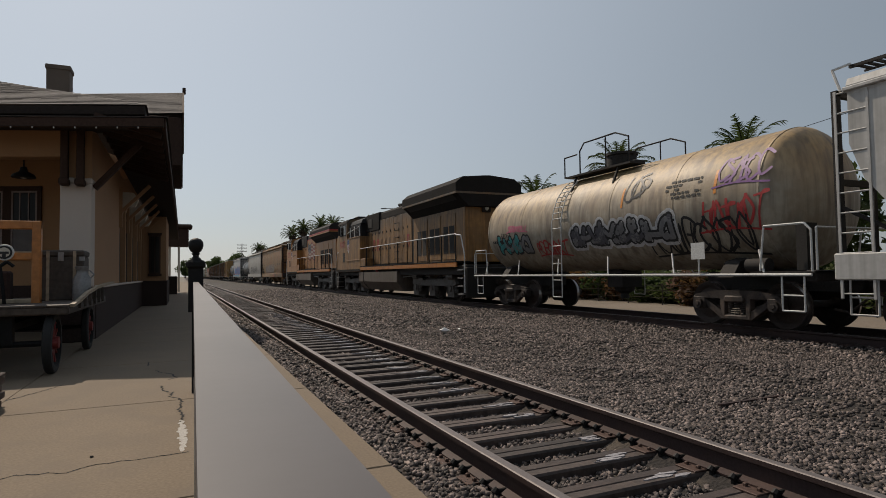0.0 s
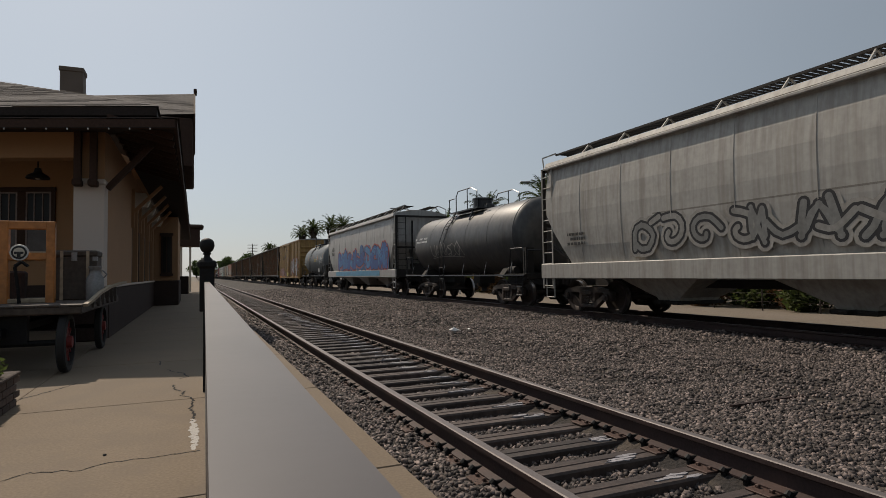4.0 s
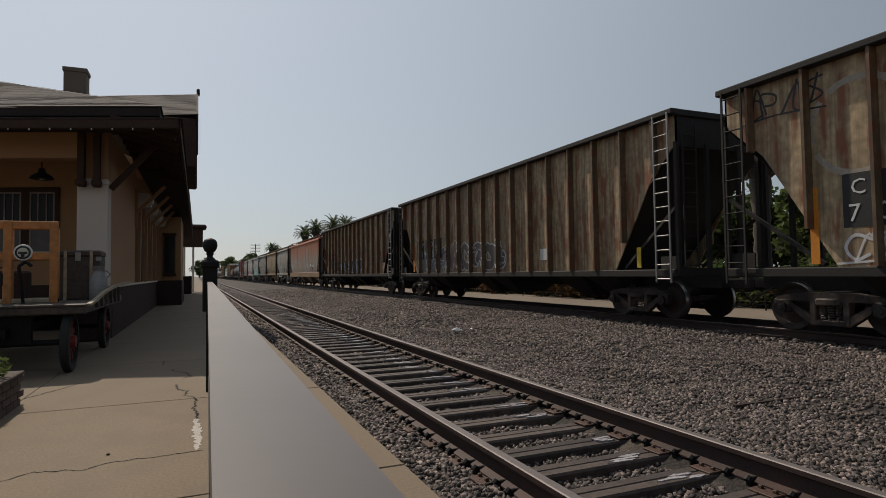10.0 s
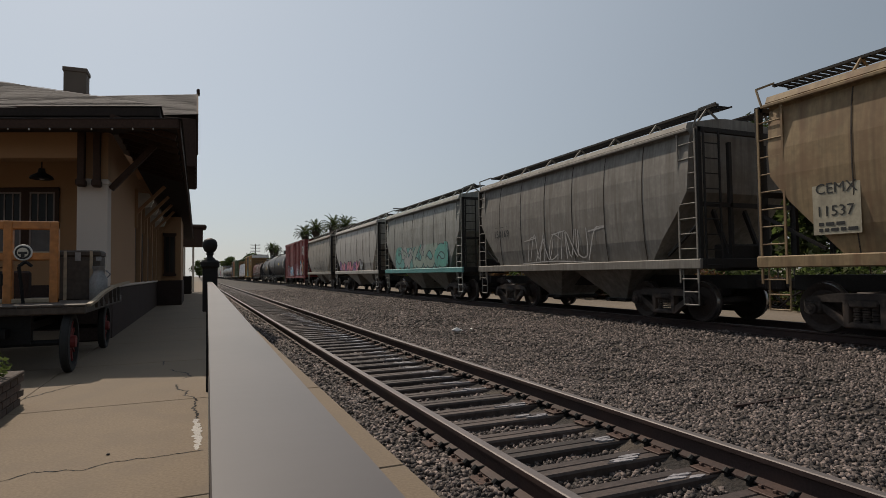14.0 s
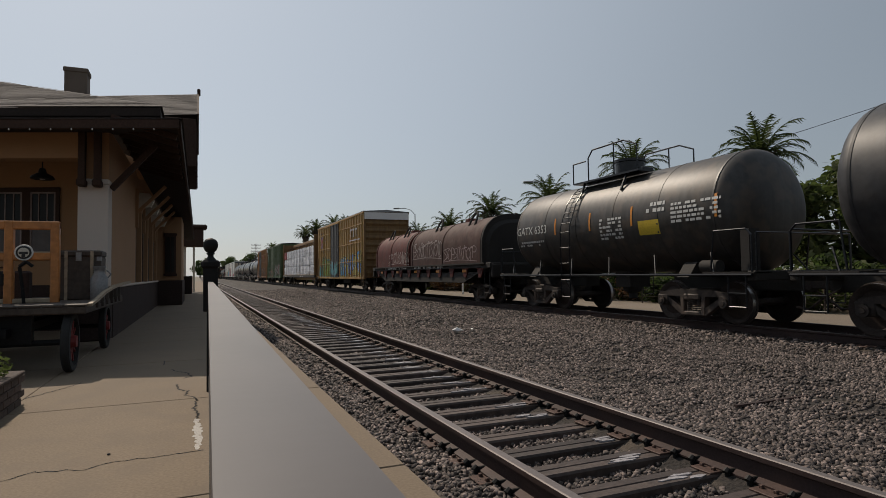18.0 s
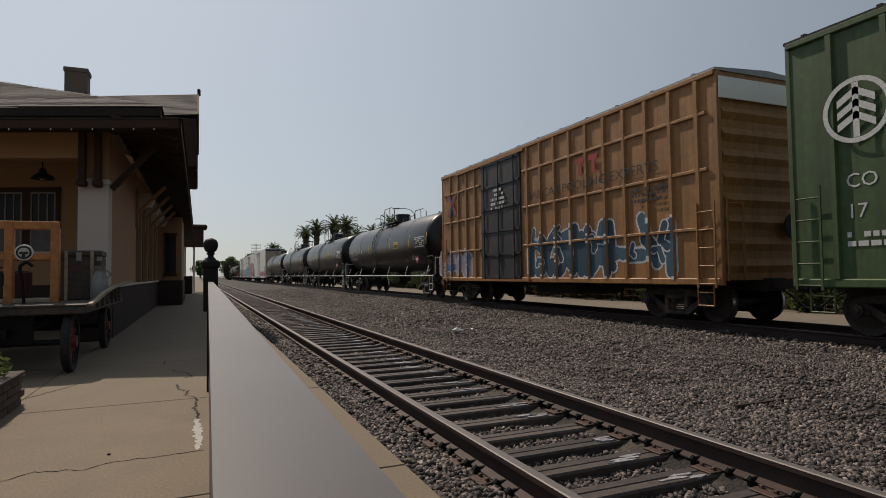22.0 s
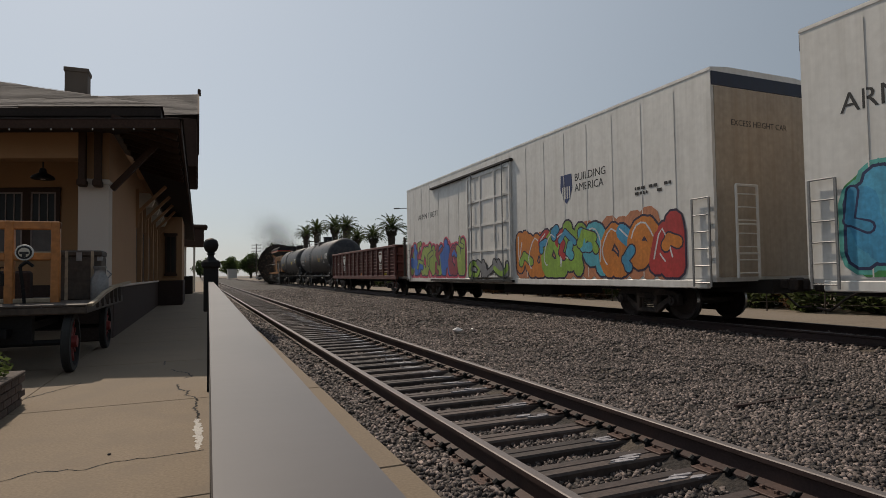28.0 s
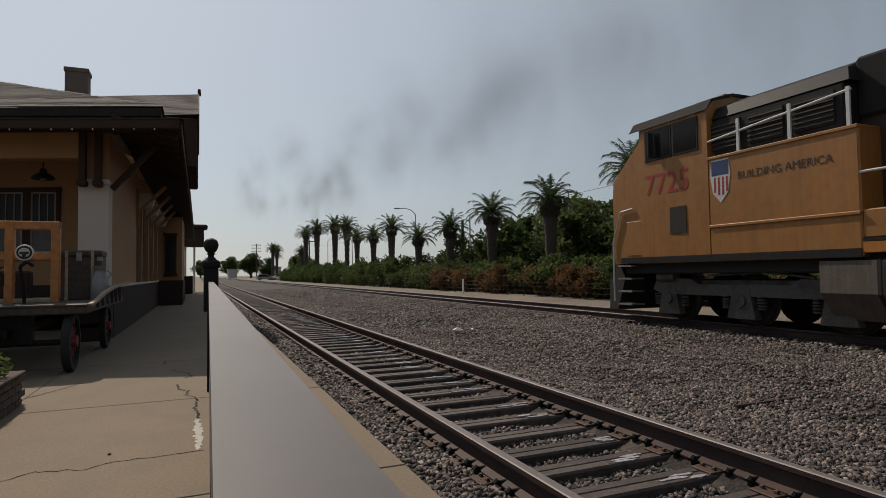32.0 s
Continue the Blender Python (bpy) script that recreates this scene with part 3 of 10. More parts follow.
# the platform, slab by slab
EDGE_X = 1.13
platform = tagged(part("platform", Mesh().box(-16, EDGE_X - 0.01, -30, 140, -0.6, -0.02), "concrete"), "tan concrete station platform with cracks and joints", "platform", "", "structure")
JOINTS = [-7.1, -4.5, -1.9, 0.7, 3.3, 5.9, 8.6, 11.3, 14.0, 17, 20, 23, 26, 29, 32, 35, 38, 41, 44, 50, 56, 62, 70, 80, 95, 115, 140]
for a, b in zip(JOINTS, JOINTS[1:]):
    g = 0.006
    part("slab", Mesh().box(-1.5, 0.62 - g, a + g, b - g, -0.03, 0.0, c=0.004), "concrete", platform)
    part("edge_slab", Mesh().box(0.62 + g, EDGE_X, a + g, b - g, -0.3, 0.001, c=0.008), "concrete", platform)
    if b < 20:
        part("slab", Mesh().box(-9, -1.5 - g, a + g, b - g, -0.03, 0.0, c=0.004), "concrete", platform)


def crack(pts, w, rnd):
    me = Mesh()
    fine = []
    for (x0, y0), (x1, y1) in zip(pts, pts[1:]):
        k = max(2, int(math.hypot(x1 - x0, y1 - y0) / 0.035))
        for i in range(k):
            u = i / k
            fine.append((x0 + (x1 - x0) * u + rnd.uniform(-1, 1) * 0.012, y0 + (y1 - y0) * u + rnd.uniform(-1, 1) * 0.012))
    fine.append(pts[-1])
    for (x0, y0), (x1, y1) in zip(fine, fine[1:]):
        d = Vector((x1 - x0, y1 - y0, 0))
        if d.length < 1e-5:
            continue
        s = Vector((-d.y, d.x, 0)).normalized() * w * rnd.uniform(0.4, 1.1)
        a, b = Vector((x0, y0, 0.0015)) - d * 0.2, Vector((x1, y1, 0.0015)) + d * 0.2
        me.add([a - s, a + s, b + s, b - s], [(0, 1, 2, 3)])
    return me


CR = random.Random(11)
part("crack", crack([(-1.01, 3.986), (-0.88, 4.09), (-0.61, 4.02), (-0.48, 4.1), (-0.17, 4.11), (0.03, 4.13)], 0.0065, CR), "crack", platform)
for pts in ([(-0.2, 6.72), (-0.17, 6.4), (-0.09, 6.3), (-0.11, 6.08), (-0.02, 5.95), (-0.01, 5.71), (-0.03, 5.45), (0.0, 5.3), (-0.01, 5.0)], [(-0.3, 7.85), (-0.22, 7.62), (-0.12, 7.5), (-0.06, 7.2), (-0.14, 7.1)], [(-0.42, 8.65), (-0.4, 8.3)], [(-1.5, 6.6), (-1.28, 7.0), (-1.16, 7.3)]):
    part("crack", crack(pts, 0.0105, CR), "crack", platform)
pm = Mesh()
for k in range(60):
    u = k / 59
    y, r = 4.18 + 0.86 * u + CR.uniform(-0.02, 0.02), CR.uniform(0.012, 0.028) * (0.6 + 0.5 * math.sin(math.pi * u))
    x = -0.006 + 0.014 * (1 - u) + CR.uniform(-0.016, 0.012)
    pm.add([(x + r * CR.uniform(0.6, 1.2) * math.cos(a), y + 1.6 * r * CR.uniform(0.6, 1.2) * math.sin(a), 0.0012 + 0.00004 * k) for a in [i * math.pi / 4 for i in range(8)]], [tuple(range(8))])
part("filler_patch", pm, "patch", platform, "ragged white filler patch on a crack")
part("pebble", Mesh().lathe([(0.005, 0), (0.012, 0.004), (0.008, 0.01)], 8, at=(-0.52, 4.28, 0)), "crack", platform)


# rails and sleepers
def rail_mesh(x, top, y0, y1):
    prof = [(-0.07, -0.172), (0.07, -0.172), (0.07, -0.16), (0.012, -0.142), (0.009, -0.05), (0.036, -0.036), (0.036, -0.006), (0.028, 0.0), (-0.028, 0.0), (-0.036, -0.006), (-0.036, -0.036), (-0.009, -0.05), (-0.012, -0.142), (-0.07, -0.16)]
    me = Mesh()
    step = [y0] + [y for y in (0, 20, 60, 150, 350) if y0 < y < y1] + [y1]
    for a, b in zip(step, step[1:]):
        me.prism([(x + u, top + w) for u, w in prof], a, b, "y")
    for i, f in enumerate(me.f):
        if len(f) == 4 and all(me.v[k][2] > top - 0.0065 for k in f):
            me.m[i] = 1
    return me


def track(name, cx, top, label, near):
    tr = tagged(new(name), label, "railway track", "", "structure")
    for s in (-0.75, 0.75):
        part("rail", rail_mesh(cx + s, top, -60, 900), ["rail", "rail_top"], tr)
    rnd = random.Random(3 if near else 4)
    tie_meshes = []
    for k in range(5):
        w = 0.1 + 0.01 * rnd.random()
        m2 = Mesh()
        outline = [(-w, -0.17), (w, -0.17), (w, -0.012), (w - 0.012, 0.0), (0.02, -0.002), (0.012, -0.012), (0.0, -0.003), (-w + 0.014, 0.001), (-w, -0.014)]
        m2.prism(outline, -1.28, 1.28, "x")
        tie_meshes.append(m2.data("tie", "tie"))
    pl = Mesh()
    for s in (-0.75, 0.75):
        pl.box(s - 0.17, s + 0.17, -0.09, 0.09, 0.0, 0.014, c=0.004)
        for dx in (-0.1, 0.1):
            for dy in (-0.05, 0.05):
                pl.box(s + dx - 0.013, s + dx + 0.013, dy - 0.013, dy + 0.013, 0.012, 0.035, c=0.004)
    plate_mesh = pl.data("tie_plate", "plate")
    an = Mesh()
    for s in (-0.75, 0.75):
        for dy in (-0.15, 0.15):
            an.box(s - 0.1, s + 0.1, dy - 0.018, dy + 0.018, -0.03, 0.03, c=0.01)
            an.tube((s - 0.1, dy, 0.01), (s - 0.075, dy, 0.035), 0.026, 0.02, 8)
    anchor_mesh = an.data("rail_anchor", "black_iron")
    y, k, rest = -3.0 if near else 1.0, 0, Mesh()
    pitch = 0.468 if near else 0.55
    y += (2.591 - y) % pitch if near else 0.0
    tie_top = top - 0.186
    count = 150 if near else 90
    while y < 260:
        yy = y + rnd.uniform(-0.015, 0.015)
        turn = rnd.uniform(-0.6, 0.6)
        at = pose(cx + rnd.uniform(-0.03, 0.03), yy, tie_top + rnd.uniform(-0.008, 0.004), 0, 0, turn)
        if k < count:
            part("tie", tie_meshes[k % 5], None, tr, at=at)
            if y < (24 if near else 8):
                part("tie_plate", plate_mesh, None, tr, at=pose(cx, yy, tie_top + 0.0005))
                if near:
                    part("rail_anchor", anchor_mesh, None, tr, at=pose(cx, yy, tie_top + 0.015))
        else:
            rest.box(cx - 1.28, cx + 1.28, yy - 0.11, yy + 0.11, tie_top - 0.17, tie_top)
        y += pitch
        k += 1
    tagged(part("far_ties", rest, "tie", tr), kind="stuff")
    return tr


track("track_siding", NEAR_X, RAIL_NEAR, "empty siding track with rusty rails on weathered wooden ties", True)
track("track_main", FAR_X, RAIL_FAR, "main track with worn steel rails on raised ballast", False)

# ------------------------------------------------------------------ the railing beside the camera
rl = thing("platform_railing", (0, 0, 0), "black iron platform railing with a grey cap rail and ball-topped post", "railing")
bar = Mesh()
ax0, ax1 = Vector((0.0003, -1.6, 1.05)), Vector((0.11, 6.12, 1.05))
prof = [(-0.0222, 0.004), (0.0228, 0.004), (0.0228, 0.0192), (0.0222, 0.02), (-0.0218, 0.02), (-0.0222, 0.0192)]
bar.add([(p.x + u, p.y, p.z + w) for p in (ax0, ax1) for u, w in prof], [(i, (i + 1) % 6, 6 + (i + 1) % 6, 6 + i) for i in range(6)] + [tuple(range(6))[::-1], tuple(range(6, 12))])
part("cap_rail", bar, "cap_rail", rl, "smooth grey painted cap rail")
part("bottom_rail", Mesh().bar((0.0003, -1.6, 0.15), (0.11, 6.12, 0.15), 0.03, 0.03), "black_iron", rl)
for k in range(62):
    u = (k + 0.5) / 62
    p = ax0.lerp(ax1, u)
    part("baluster", Mesh().box(p.x - 0.008, p.x + 0.008, p.y - 0.008, p.y + 0.008, 0.15, 1.054), "black_iron", rl)
for py in (-1.6, 2.4):
    u = (py + 1.6) / 7.72
    p = ax0.lerp(ax1, u)
    part("post", Mesh().box(p.x - 0.015, p.x + 0.015, py - 0.02, py + 0.02, 0.0, 1.054), "black_iron", rl)
post = Mesh().box(0.112 - 0.034, 0.112 + 0.034, 6.16, 6.24, 0.0, 0.8).box(0.112 - 0.068, 0.112 + 0.068, 6.13, 6.27, 0.78, 1.22, c=0.006)
post.box(0.112 - 0.088, 0.112 + 0.088, 6.11, 6.29, 1.2, 1.28, c=0.02)
part("end_post", post, "black_iron", rl)
part("ball_finial", Mesh().lathe([(0.06, 1.275), (0.045, 1.30), (0.028, 1.315), (0.028, 1.335), (0.045, 1.345), (0.03, 1.355), (0.052, 1.375), (0.066, 1.405), (0.07, 1.43), (0.066, 1.46), (0.05, 1.485), (0.02, 1.5), (0.004, 1.503)], 20, at=(0.112, 6.2, 0)), "black_iron", rl, smooth=50)

# ------------------------------------------------------------------ the station building
dep = thing("station_building", (0, 0, 0), "old tan stucco railway station with hipped shingle roof", "building")
WX, CY, BACK = -1.5, 12.0, 14.5
SKEW = 0.36        # the front stands askew to the track


def askew(me, x0=-0.3):
    me.v = [(x, y + SKEW * max(0.0, x0 - x), z) for x, y, z in me.v]
    return me


def wall_part(x0, x1, y0, y1, z0, z1, mat, name="wall", c=0.0, label=""):
    return part(name, Mesh().box(x0, x1, y0, y1, z0, z1, c=c), mat, dep, label)


wall_part(-2.02, WX + 0.02, CY - 0.04, CY + 0.5, 0.0, 0.96, "wainscot", "pier_base", 0.02)
wall_part(-1.98, WX, CY, CY + 0.46, 0.96, 2.8, "stucco_pale", "pier", 0.01, "pale stucco corner pier")
wall_part(-2.0, WX + 0.02, CY - 0.02, CY + 0.48, 2.8, 2.9, "stucco_pale", "pier_cap", 0.02)
wall_part(-1.98, WX, CY, CY + 0.46, 2.9, 3.86, "stucco", "pier_head")
for x in (-1.9, -1.66):
    part("bracket", Mesh().box(x - 0.055, x + 0.055, CY - 0.2, CY - 0.03, 2.82, 3.8, c=0.012).box(x - 0.075, x + 0.075, CY - 0.24, CY - 0.02, 2.74, 2.86, c=0.02), "trim", dep, "dark brown timber bracket")
part("brace", Mesh().bar((WX + 0.02, CY + 0.2, 2.75), (-0.75, CY + 0.2, 3.62), 0.1, 0.12, up=(0, 1, 0)), "trim", dep)
wall_part(WX - 0.28, WX, CY + 0.46, 17.0, 0.96, 3.84, "stucco", "side_wall")
wall_part(WX - 0.28, WX + 0.03, CY + 0.5, 30.0, 0.0, 0.93, "wainscot", "side_base")
wall_part(WX - 0.28, WX + 0.06, CY + 0.5, 30.0, 0.93, 0.985, "stucco_pale", "ledge", 0.01)
part("porch_wall", askew(Mesh().box(-10, WX - 0.3, BACK, BACK + 0.25, 0.98, 3.9), -1.8), "stucco", dep)
part("porch_base", askew(Mesh().box(-10, WX - 0.3, BACK - 0.05, BACK + 0.25, 0.0, 0.98), -1.8), "wainscot", dep)
part("porch_beam", askew(Mesh().box(-10, -1.98, CY + 0.05, CY + 0.4, 3.27, 3.92, c=0.01), -1.98), "stucco", dep)
wall_part(WX - 0.3, WX - 0.02, 17.0, 30.0, 3.0, 3.84, "stucco", "side_head")


def depot_window(x0, x1, z0, z1, y):
    def put(name, me, mat, up):
        return part(name, askew(me, -1.8), mat, up)
    w = put("window", Mesh().box(x0 - 0.07, x1 + 0.07, y - 0.05, y - 0.005, z0 - 0.08, z0, c=0.01).box(x0 - 0.09, x1 + 0.09, y - 0.05, y - 0.005, z1, z1 + 0.1, c=0.01)
            .box(x0 - 0.08, x0, y - 0.045, y - 0.005, z0, z1).box(x1, x1 + 0.08, y - 0.045, y - 0.005, z0, z1), "trim", dep)
    zm = (z0 + z1) / 2
    put("pane", Mesh().box(x0, x1, y - 0.02, y - 0.012, zm, z1), "glass", w)
    put("lower_pane", Mesh().box(x0, x1, y - 0.02, y - 0.012, z0, zm), "blind", w)
    mu = Mesh().box(x0 + 0.02, x1 - 0.02, y - 0.035, y - 0.022, zm - 0.02, zm + 0.02)
    for i in (1, 2):
        xm = x0 + (x1 - x0) * i / 3
        mu.box(xm - 0.012, xm + 0.012, y - 0.034, y - 0.022, zm, z1)
    for a, b in ((x0, x0 + 0.035), (x1 - 0.035, x1)):
        mu.box(a, b, y - 0.035, y - 0.022, z0, z1)
    mu.box(x0, x1, y - 0.035, y - 0.022, z1 - 0.035, z1)
    put("sash", mu, "sash", w)


for x0, x1 in ((-3.36, -2.86), (-4.02, -3.52), (-5.4, -4.6)):
    depot_window(x0, x1, 1.6, 3.0, BACK)
# the glazed side with its tall posts
for k in range(12):
    y = 17.1 + k * 1.08
    part("mullion", Mesh().box(WX - 0.14, WX + (0.05 if k % 2 else 0.0), y - 0.09, y + 0.09, 0.985, 3.0, c=0.012), "stucco" if k % 2 else "trim", dep)
    if k < 11:
        part("pane", Mesh().box(WX - 0.1, WX - 0.09, y + 0.09, y + 0.99, 0.985, 3.0), "glass", dep)
for k in range(6):
    y = 16.9 + k * 2.15
    part("eave_brace", Mesh().bar((WX, y, 2.75), (-0.8, y, 3.5), 0.08, 0.08, up=(0, 1, 0)).box(WX, WX + 0.07, y - 0.045, y + 0.045, 2.4, 3.4), "stucco", dep)
    part("brace_block", Mesh().prism([(WX + 0.01, 2.95), (WX + 0.34, 2.98), (WX + 0.42, 3.16), (WX + 0.3, 3.34), (WX + 0.01, 3.36)], y + 0.3, y + 0.5, "y"), "cream", dep)
# the bay
bay = part("bay", Mesh().box(WX + 0.01, -0.62, 25.5, 29.5, 0.98, 3.5), "stucco", dep)
part("bay_base", Mesh().box(WX + 0.01, -0.58, 25.46, 29.54, 0.0, 0.98, c=0.02), "wainscot", bay)
part("bay_window", Mesh().box(-1.22, -0.82, 25.42, 25.49, 1.25, 2.75).box(-1.26, -0.78, 25.40, 25.44, 2.75, 2.85).box(-1.26, -0.78, 25.40, 25.44, 1.15, 1.25), "trim", bay)
part("bay_pane", Mesh().box(-1.16, -1.04, 25.40, 25.415, 1.3, 2.7).box(-1.0, -0.88, 25.40, 25.415, 1.3, 2.7), "glass", bay)

# roofs: front hip with a stepped eave, then the cross gable and long eave
EX, EY, EZ = -0.30, 10.5, 3.60
part("soffit", askew(Mesh().add([(-12, EY + 0.03, EZ - 0.02), (EX - 0.03, EY + 0.03, EZ - 0.02), (EX - 0.03, 44, EZ - 0.02), (WX + 0.1, 44, 3.86), (WX + 0.1, CY + 0.2, 3.86), (-12, CY + 0.2, 3.93)], [(0, 1, 4, 5), (1, 2, 3, 4)])), "soffit", dep)
part("fascia", askew(Mesh().box(-12, EX, EY - 0.03, EY + 0.03, EZ - 0.03, EZ + 0.13, c=0.01).box(EX - 0.03, EX + 0.03, EY + 0.031, 44, EZ - 0.03, EZ + 0.13, c=0.01)), "trim", dep)
for k in range(9):
    y = EY + 0.5 + k * 0.62
    part("rafter_tail", Mesh().bar((EX - 0.05, y, EZ - 0.07), (WX + 0.15, y, 3.8), 0.06, 0.1), "trim", dep)
part("lower_roof", askew(Mesh().add([(-12, EY - 0.06, EZ + 0.135), (EX + 0.06, EY - 0.06, EZ + 0.135), (EX + 0.06, 44, EZ + 0.135), (-0.62, 44, EZ + 0.26), (-0.62, EY + 0.4, EZ + 0.26), (-12, EY + 0.4, EZ + 0.26)], [(0, 1, 4, 5), (1, 2, 3, 4)])), "shingle", dep)
part("gutter_band", askew(Mesh().box(-12, -0.6, EY + 0.36, EY + 0.46, EZ + 0.25, EZ + 0.40, c=0.01).box(-0.68, -0.6, EY + 0.46, 16.2, EZ + 0.25, EZ + 0.40, c=0.01), -0.6), "soffit", dep)
HZ, RISE = EZ + 0.41, 1.9
part("roof_deck", Mesh().add([(-12, EY + 0.34 + SKEW * 11.43, HZ), (-0.57, EY + 0.34, HZ), (-0.57, 18.4, HZ), (-5.0, 18.4, HZ + RISE), (-5.0, EY + 4.77 + SKEW * 4.43, HZ + RISE), (-12, EY + 4.77 + SKEW * 11.43, HZ + RISE)], [(0, 1, 4, 5), (1, 2, 3, 4)]), "shingle", dep)


def shingles(ox, oy, oz, run, rows, length, up, along, slope_len, trim_hip, name):
    """Courses of shingle tabs in one mesh, each tab lifted a little."""
    me = Mesh()
    rnd = random.Random(len(name))
    up, along = Vector(up).normalized(), Vector(along).normalized()
    nrm = along.cross(up).normalized()
    if nrm.z < 0:
        nrm = -nrm
    step = slope_len / rows
    for r in range(rows):
        s0 = r * step
        lo, hi = trim_hip(s0)
        x = lo - (r % 2) * run * 0.5
        while x < hi:
            a, b = max(lo, x + 0.004), min(hi, x + run - 0.004)
            if b - a > 0.02:
                lift = 0.008 + rnd.uniform(0, 0.006)
                o = Vector((ox, oy, oz)) + up * s0
                q = [o + along * a, o + along * b, o + along * b + up * step * 1.04, o + along * a + up * step * 1.04]
                me.add([q[0] + nrm * lift, q[1] + nrm * lift, q[2] + nrm * 0.003, q[3] + nrm * 0.003, q[0], q[1]], [(0, 1, 2, 3), (4, 5, 1, 0)])
            x += run
    return tagged(part(name, me, "shingle", dep), kind="stuff")


shingles(-0.57, EY + 0.34, HZ, 0.3, 30, 0, (0, 4.43, RISE), (-1, SKEW, 0), math.hypot(4.43, RISE), lambda s: (s * 4.71 / 4.82, 5.6), "shingle_field")
shingles(EX + 0.06, EY - 0.06, EZ + 0.137, 0.3, 3, 0, (0, 0.46, 0.125), (-1, SKEW, 0), 0.477, lambda s: (s * 0.7, 5.6), "eave_shingle")
# the cross gable
GY0, GY1, GZ0, GZ1, GX = 17.6, 20.0, 5.68, 6.95, 0.0
gab = part("gable_roof", askew(Mesh().add([(-9, GY0, GZ0 - 0.2), (GX, GY0, GZ0), (GX, GY1, GZ1), (-9, GY1, GZ1 - 0.2), (GX, 2 * GY1 - GY0, GZ0), (-9, 2 * GY1 - GY0, GZ0)], [(0, 1, 2, 3), (3, 2, 4, 5)]), GX), "shingle", dep)
shingles(GX, GY0, GZ0, 0.33, 18, 0, (0, GY1 - GY0, GZ1 - GZ0), (-1, SKEW, -0.02), math.hypot(GY1 - GY0, GZ1 - GZ0), lambda s: (0, 5.5), "gable_shingle")
part("barge_board", Mesh().bar((GX - 0.02, GY0 - 0.02, GZ0 - 0.12), (GX - 0.02, GY1, GZ1 - 0.1), 0.05, 0.26, up=(0, -1, 1)).bar((GX - 0.02, 2 * GY1 - GY0, GZ0 - 0.12), (GX - 0.02, GY1, GZ1 - 0.1), 0.05, 0.26, up=(0, 1, 1)), "trim", dep)
part("ridge_finial", Mesh().box(GX - 0.05, GX + 0.05, GY1 - 0.12, GY1 + 0.12, GZ1 - 0.03, GZ1 + 0.14, c=0.02), "trim", dep)
part("gable_wall", askew(Mesh().box(-8.9, -0.5, GY0 + 0.35, 2 * GY1 - GY0 - 0.35, 3.9, GZ0 - 0.25), GX), "stucco", dep)
part("gable_skirt", Mesh().box(-1.3, GX - 0.06, GY0 + 0.05, 2 * GY1 - GY0 - 0.05, 4.2, GZ0 - 0.12, c=0.02), "trim", dep)
for k in range(6):
    part("gable_bracket", Mesh().box(GX - 0.09, GX - 0.03, GY0 + 0.25 + k * 0.75, GY0 + 0.33 + k * 0.75, 4.15, GZ0 - 0.2), "trim", dep)
part("vent_pipe", Mesh().tube((-1.95, 18.2, 5.2), (-1.95, 18.2, 5.75), 0.04), "galv", dep)
ch = part("chimney", Mesh().box(-4.05, -3.4, 22.0, 22.6, 5.3, 7.9, c=0.02).box(-4.08, -3.37, 21.97, 22.63, 7.88, 8.03, c=0.02), "chimney", dep)
part("main_roof", Mesh().add([(-0.57, 22, HZ), (-0.57, 44, HZ), (-5.5, 44, HZ + 1.7), (-5.5, 22, HZ + 1.7)], [(0, 1, 2, 3)]), "shingle", dep)
part("end_wall", Mesh().box(WX - 0.28, WX, 29.6, 44, 0, 3.5), "stucco", dep)
# the canopy past the far end of the station
can = part("end_canopy", Mesh().box(-3.2, 0.35, 46, 47.5, 3.3, 4.6, c=0.05).box(-3.4, 0.6, 45.8, 47.7, 4.6, 4.9, c=0.1), "trim", dep)
for x in (-0.3, -0.9, -1.6):
    part("canopy_post", Mesh().box(x - 0.07, x + 0.07, 46.3, 46.44, 0, 3.3), "cream", dep)
part("bin", Mesh().box(-1.3, -0.35, 41, 42, 0.0, 1.15, c=0.04), "soffit", None)
bpy.data.objects["bin"].name = "trash_bin"
tagged(bpy.data.objects["trash_bin"], "dark trash bin on the platform by the station wall", "trash bin")
# pendant lamp under the porch
pl = thing("pendant_lamp", (-2.72, 13.0, 3.0), "dark metal pendant lamp hanging under the porch", "lamp")
part("shade", Mesh().lathe([(0.19, 0.0), (0.2, 0.015), (0.17, 0.06), (0.07, 0.12), (0.05, 0.2), (0.02, 0.21)], 18), "black_iron", pl, smooth=40)
part("stem", Mesh().tube((0, 0, 0.2), (0, 0, 0.53), 0.012), "black_iron", pl)
part("bulb", Mesh().lathe([(0.02, -0.01), (0.045, -0.005), (0.05, 0.03), (0.02, 0.06)], 10), "white_paint", pl)
# a string of small bulbs under the eave
sl = thing("string_lights", (0, 0, 0), "string of small clear bulbs hung under the eave", "string lights")
part("cord", askew(Mesh().tube((-4.5, EY - 0.045, EZ - 0.02), (EX, EY - 0.045, EZ - 0.02), 0.004, n=5)), "black_iron", sl)
for k in range(13):
    x = -4.4 + k * 0.31
    part("bulb", Mesh().lathe([(0.005, 0.0), (0.01, -0.012), (0.011, -0.024), (0.005, -0.034)], 8, at=(x, EY - 0.045 + SKEW * (EX - x), EZ - 0.025)), "stencil_white", sl)

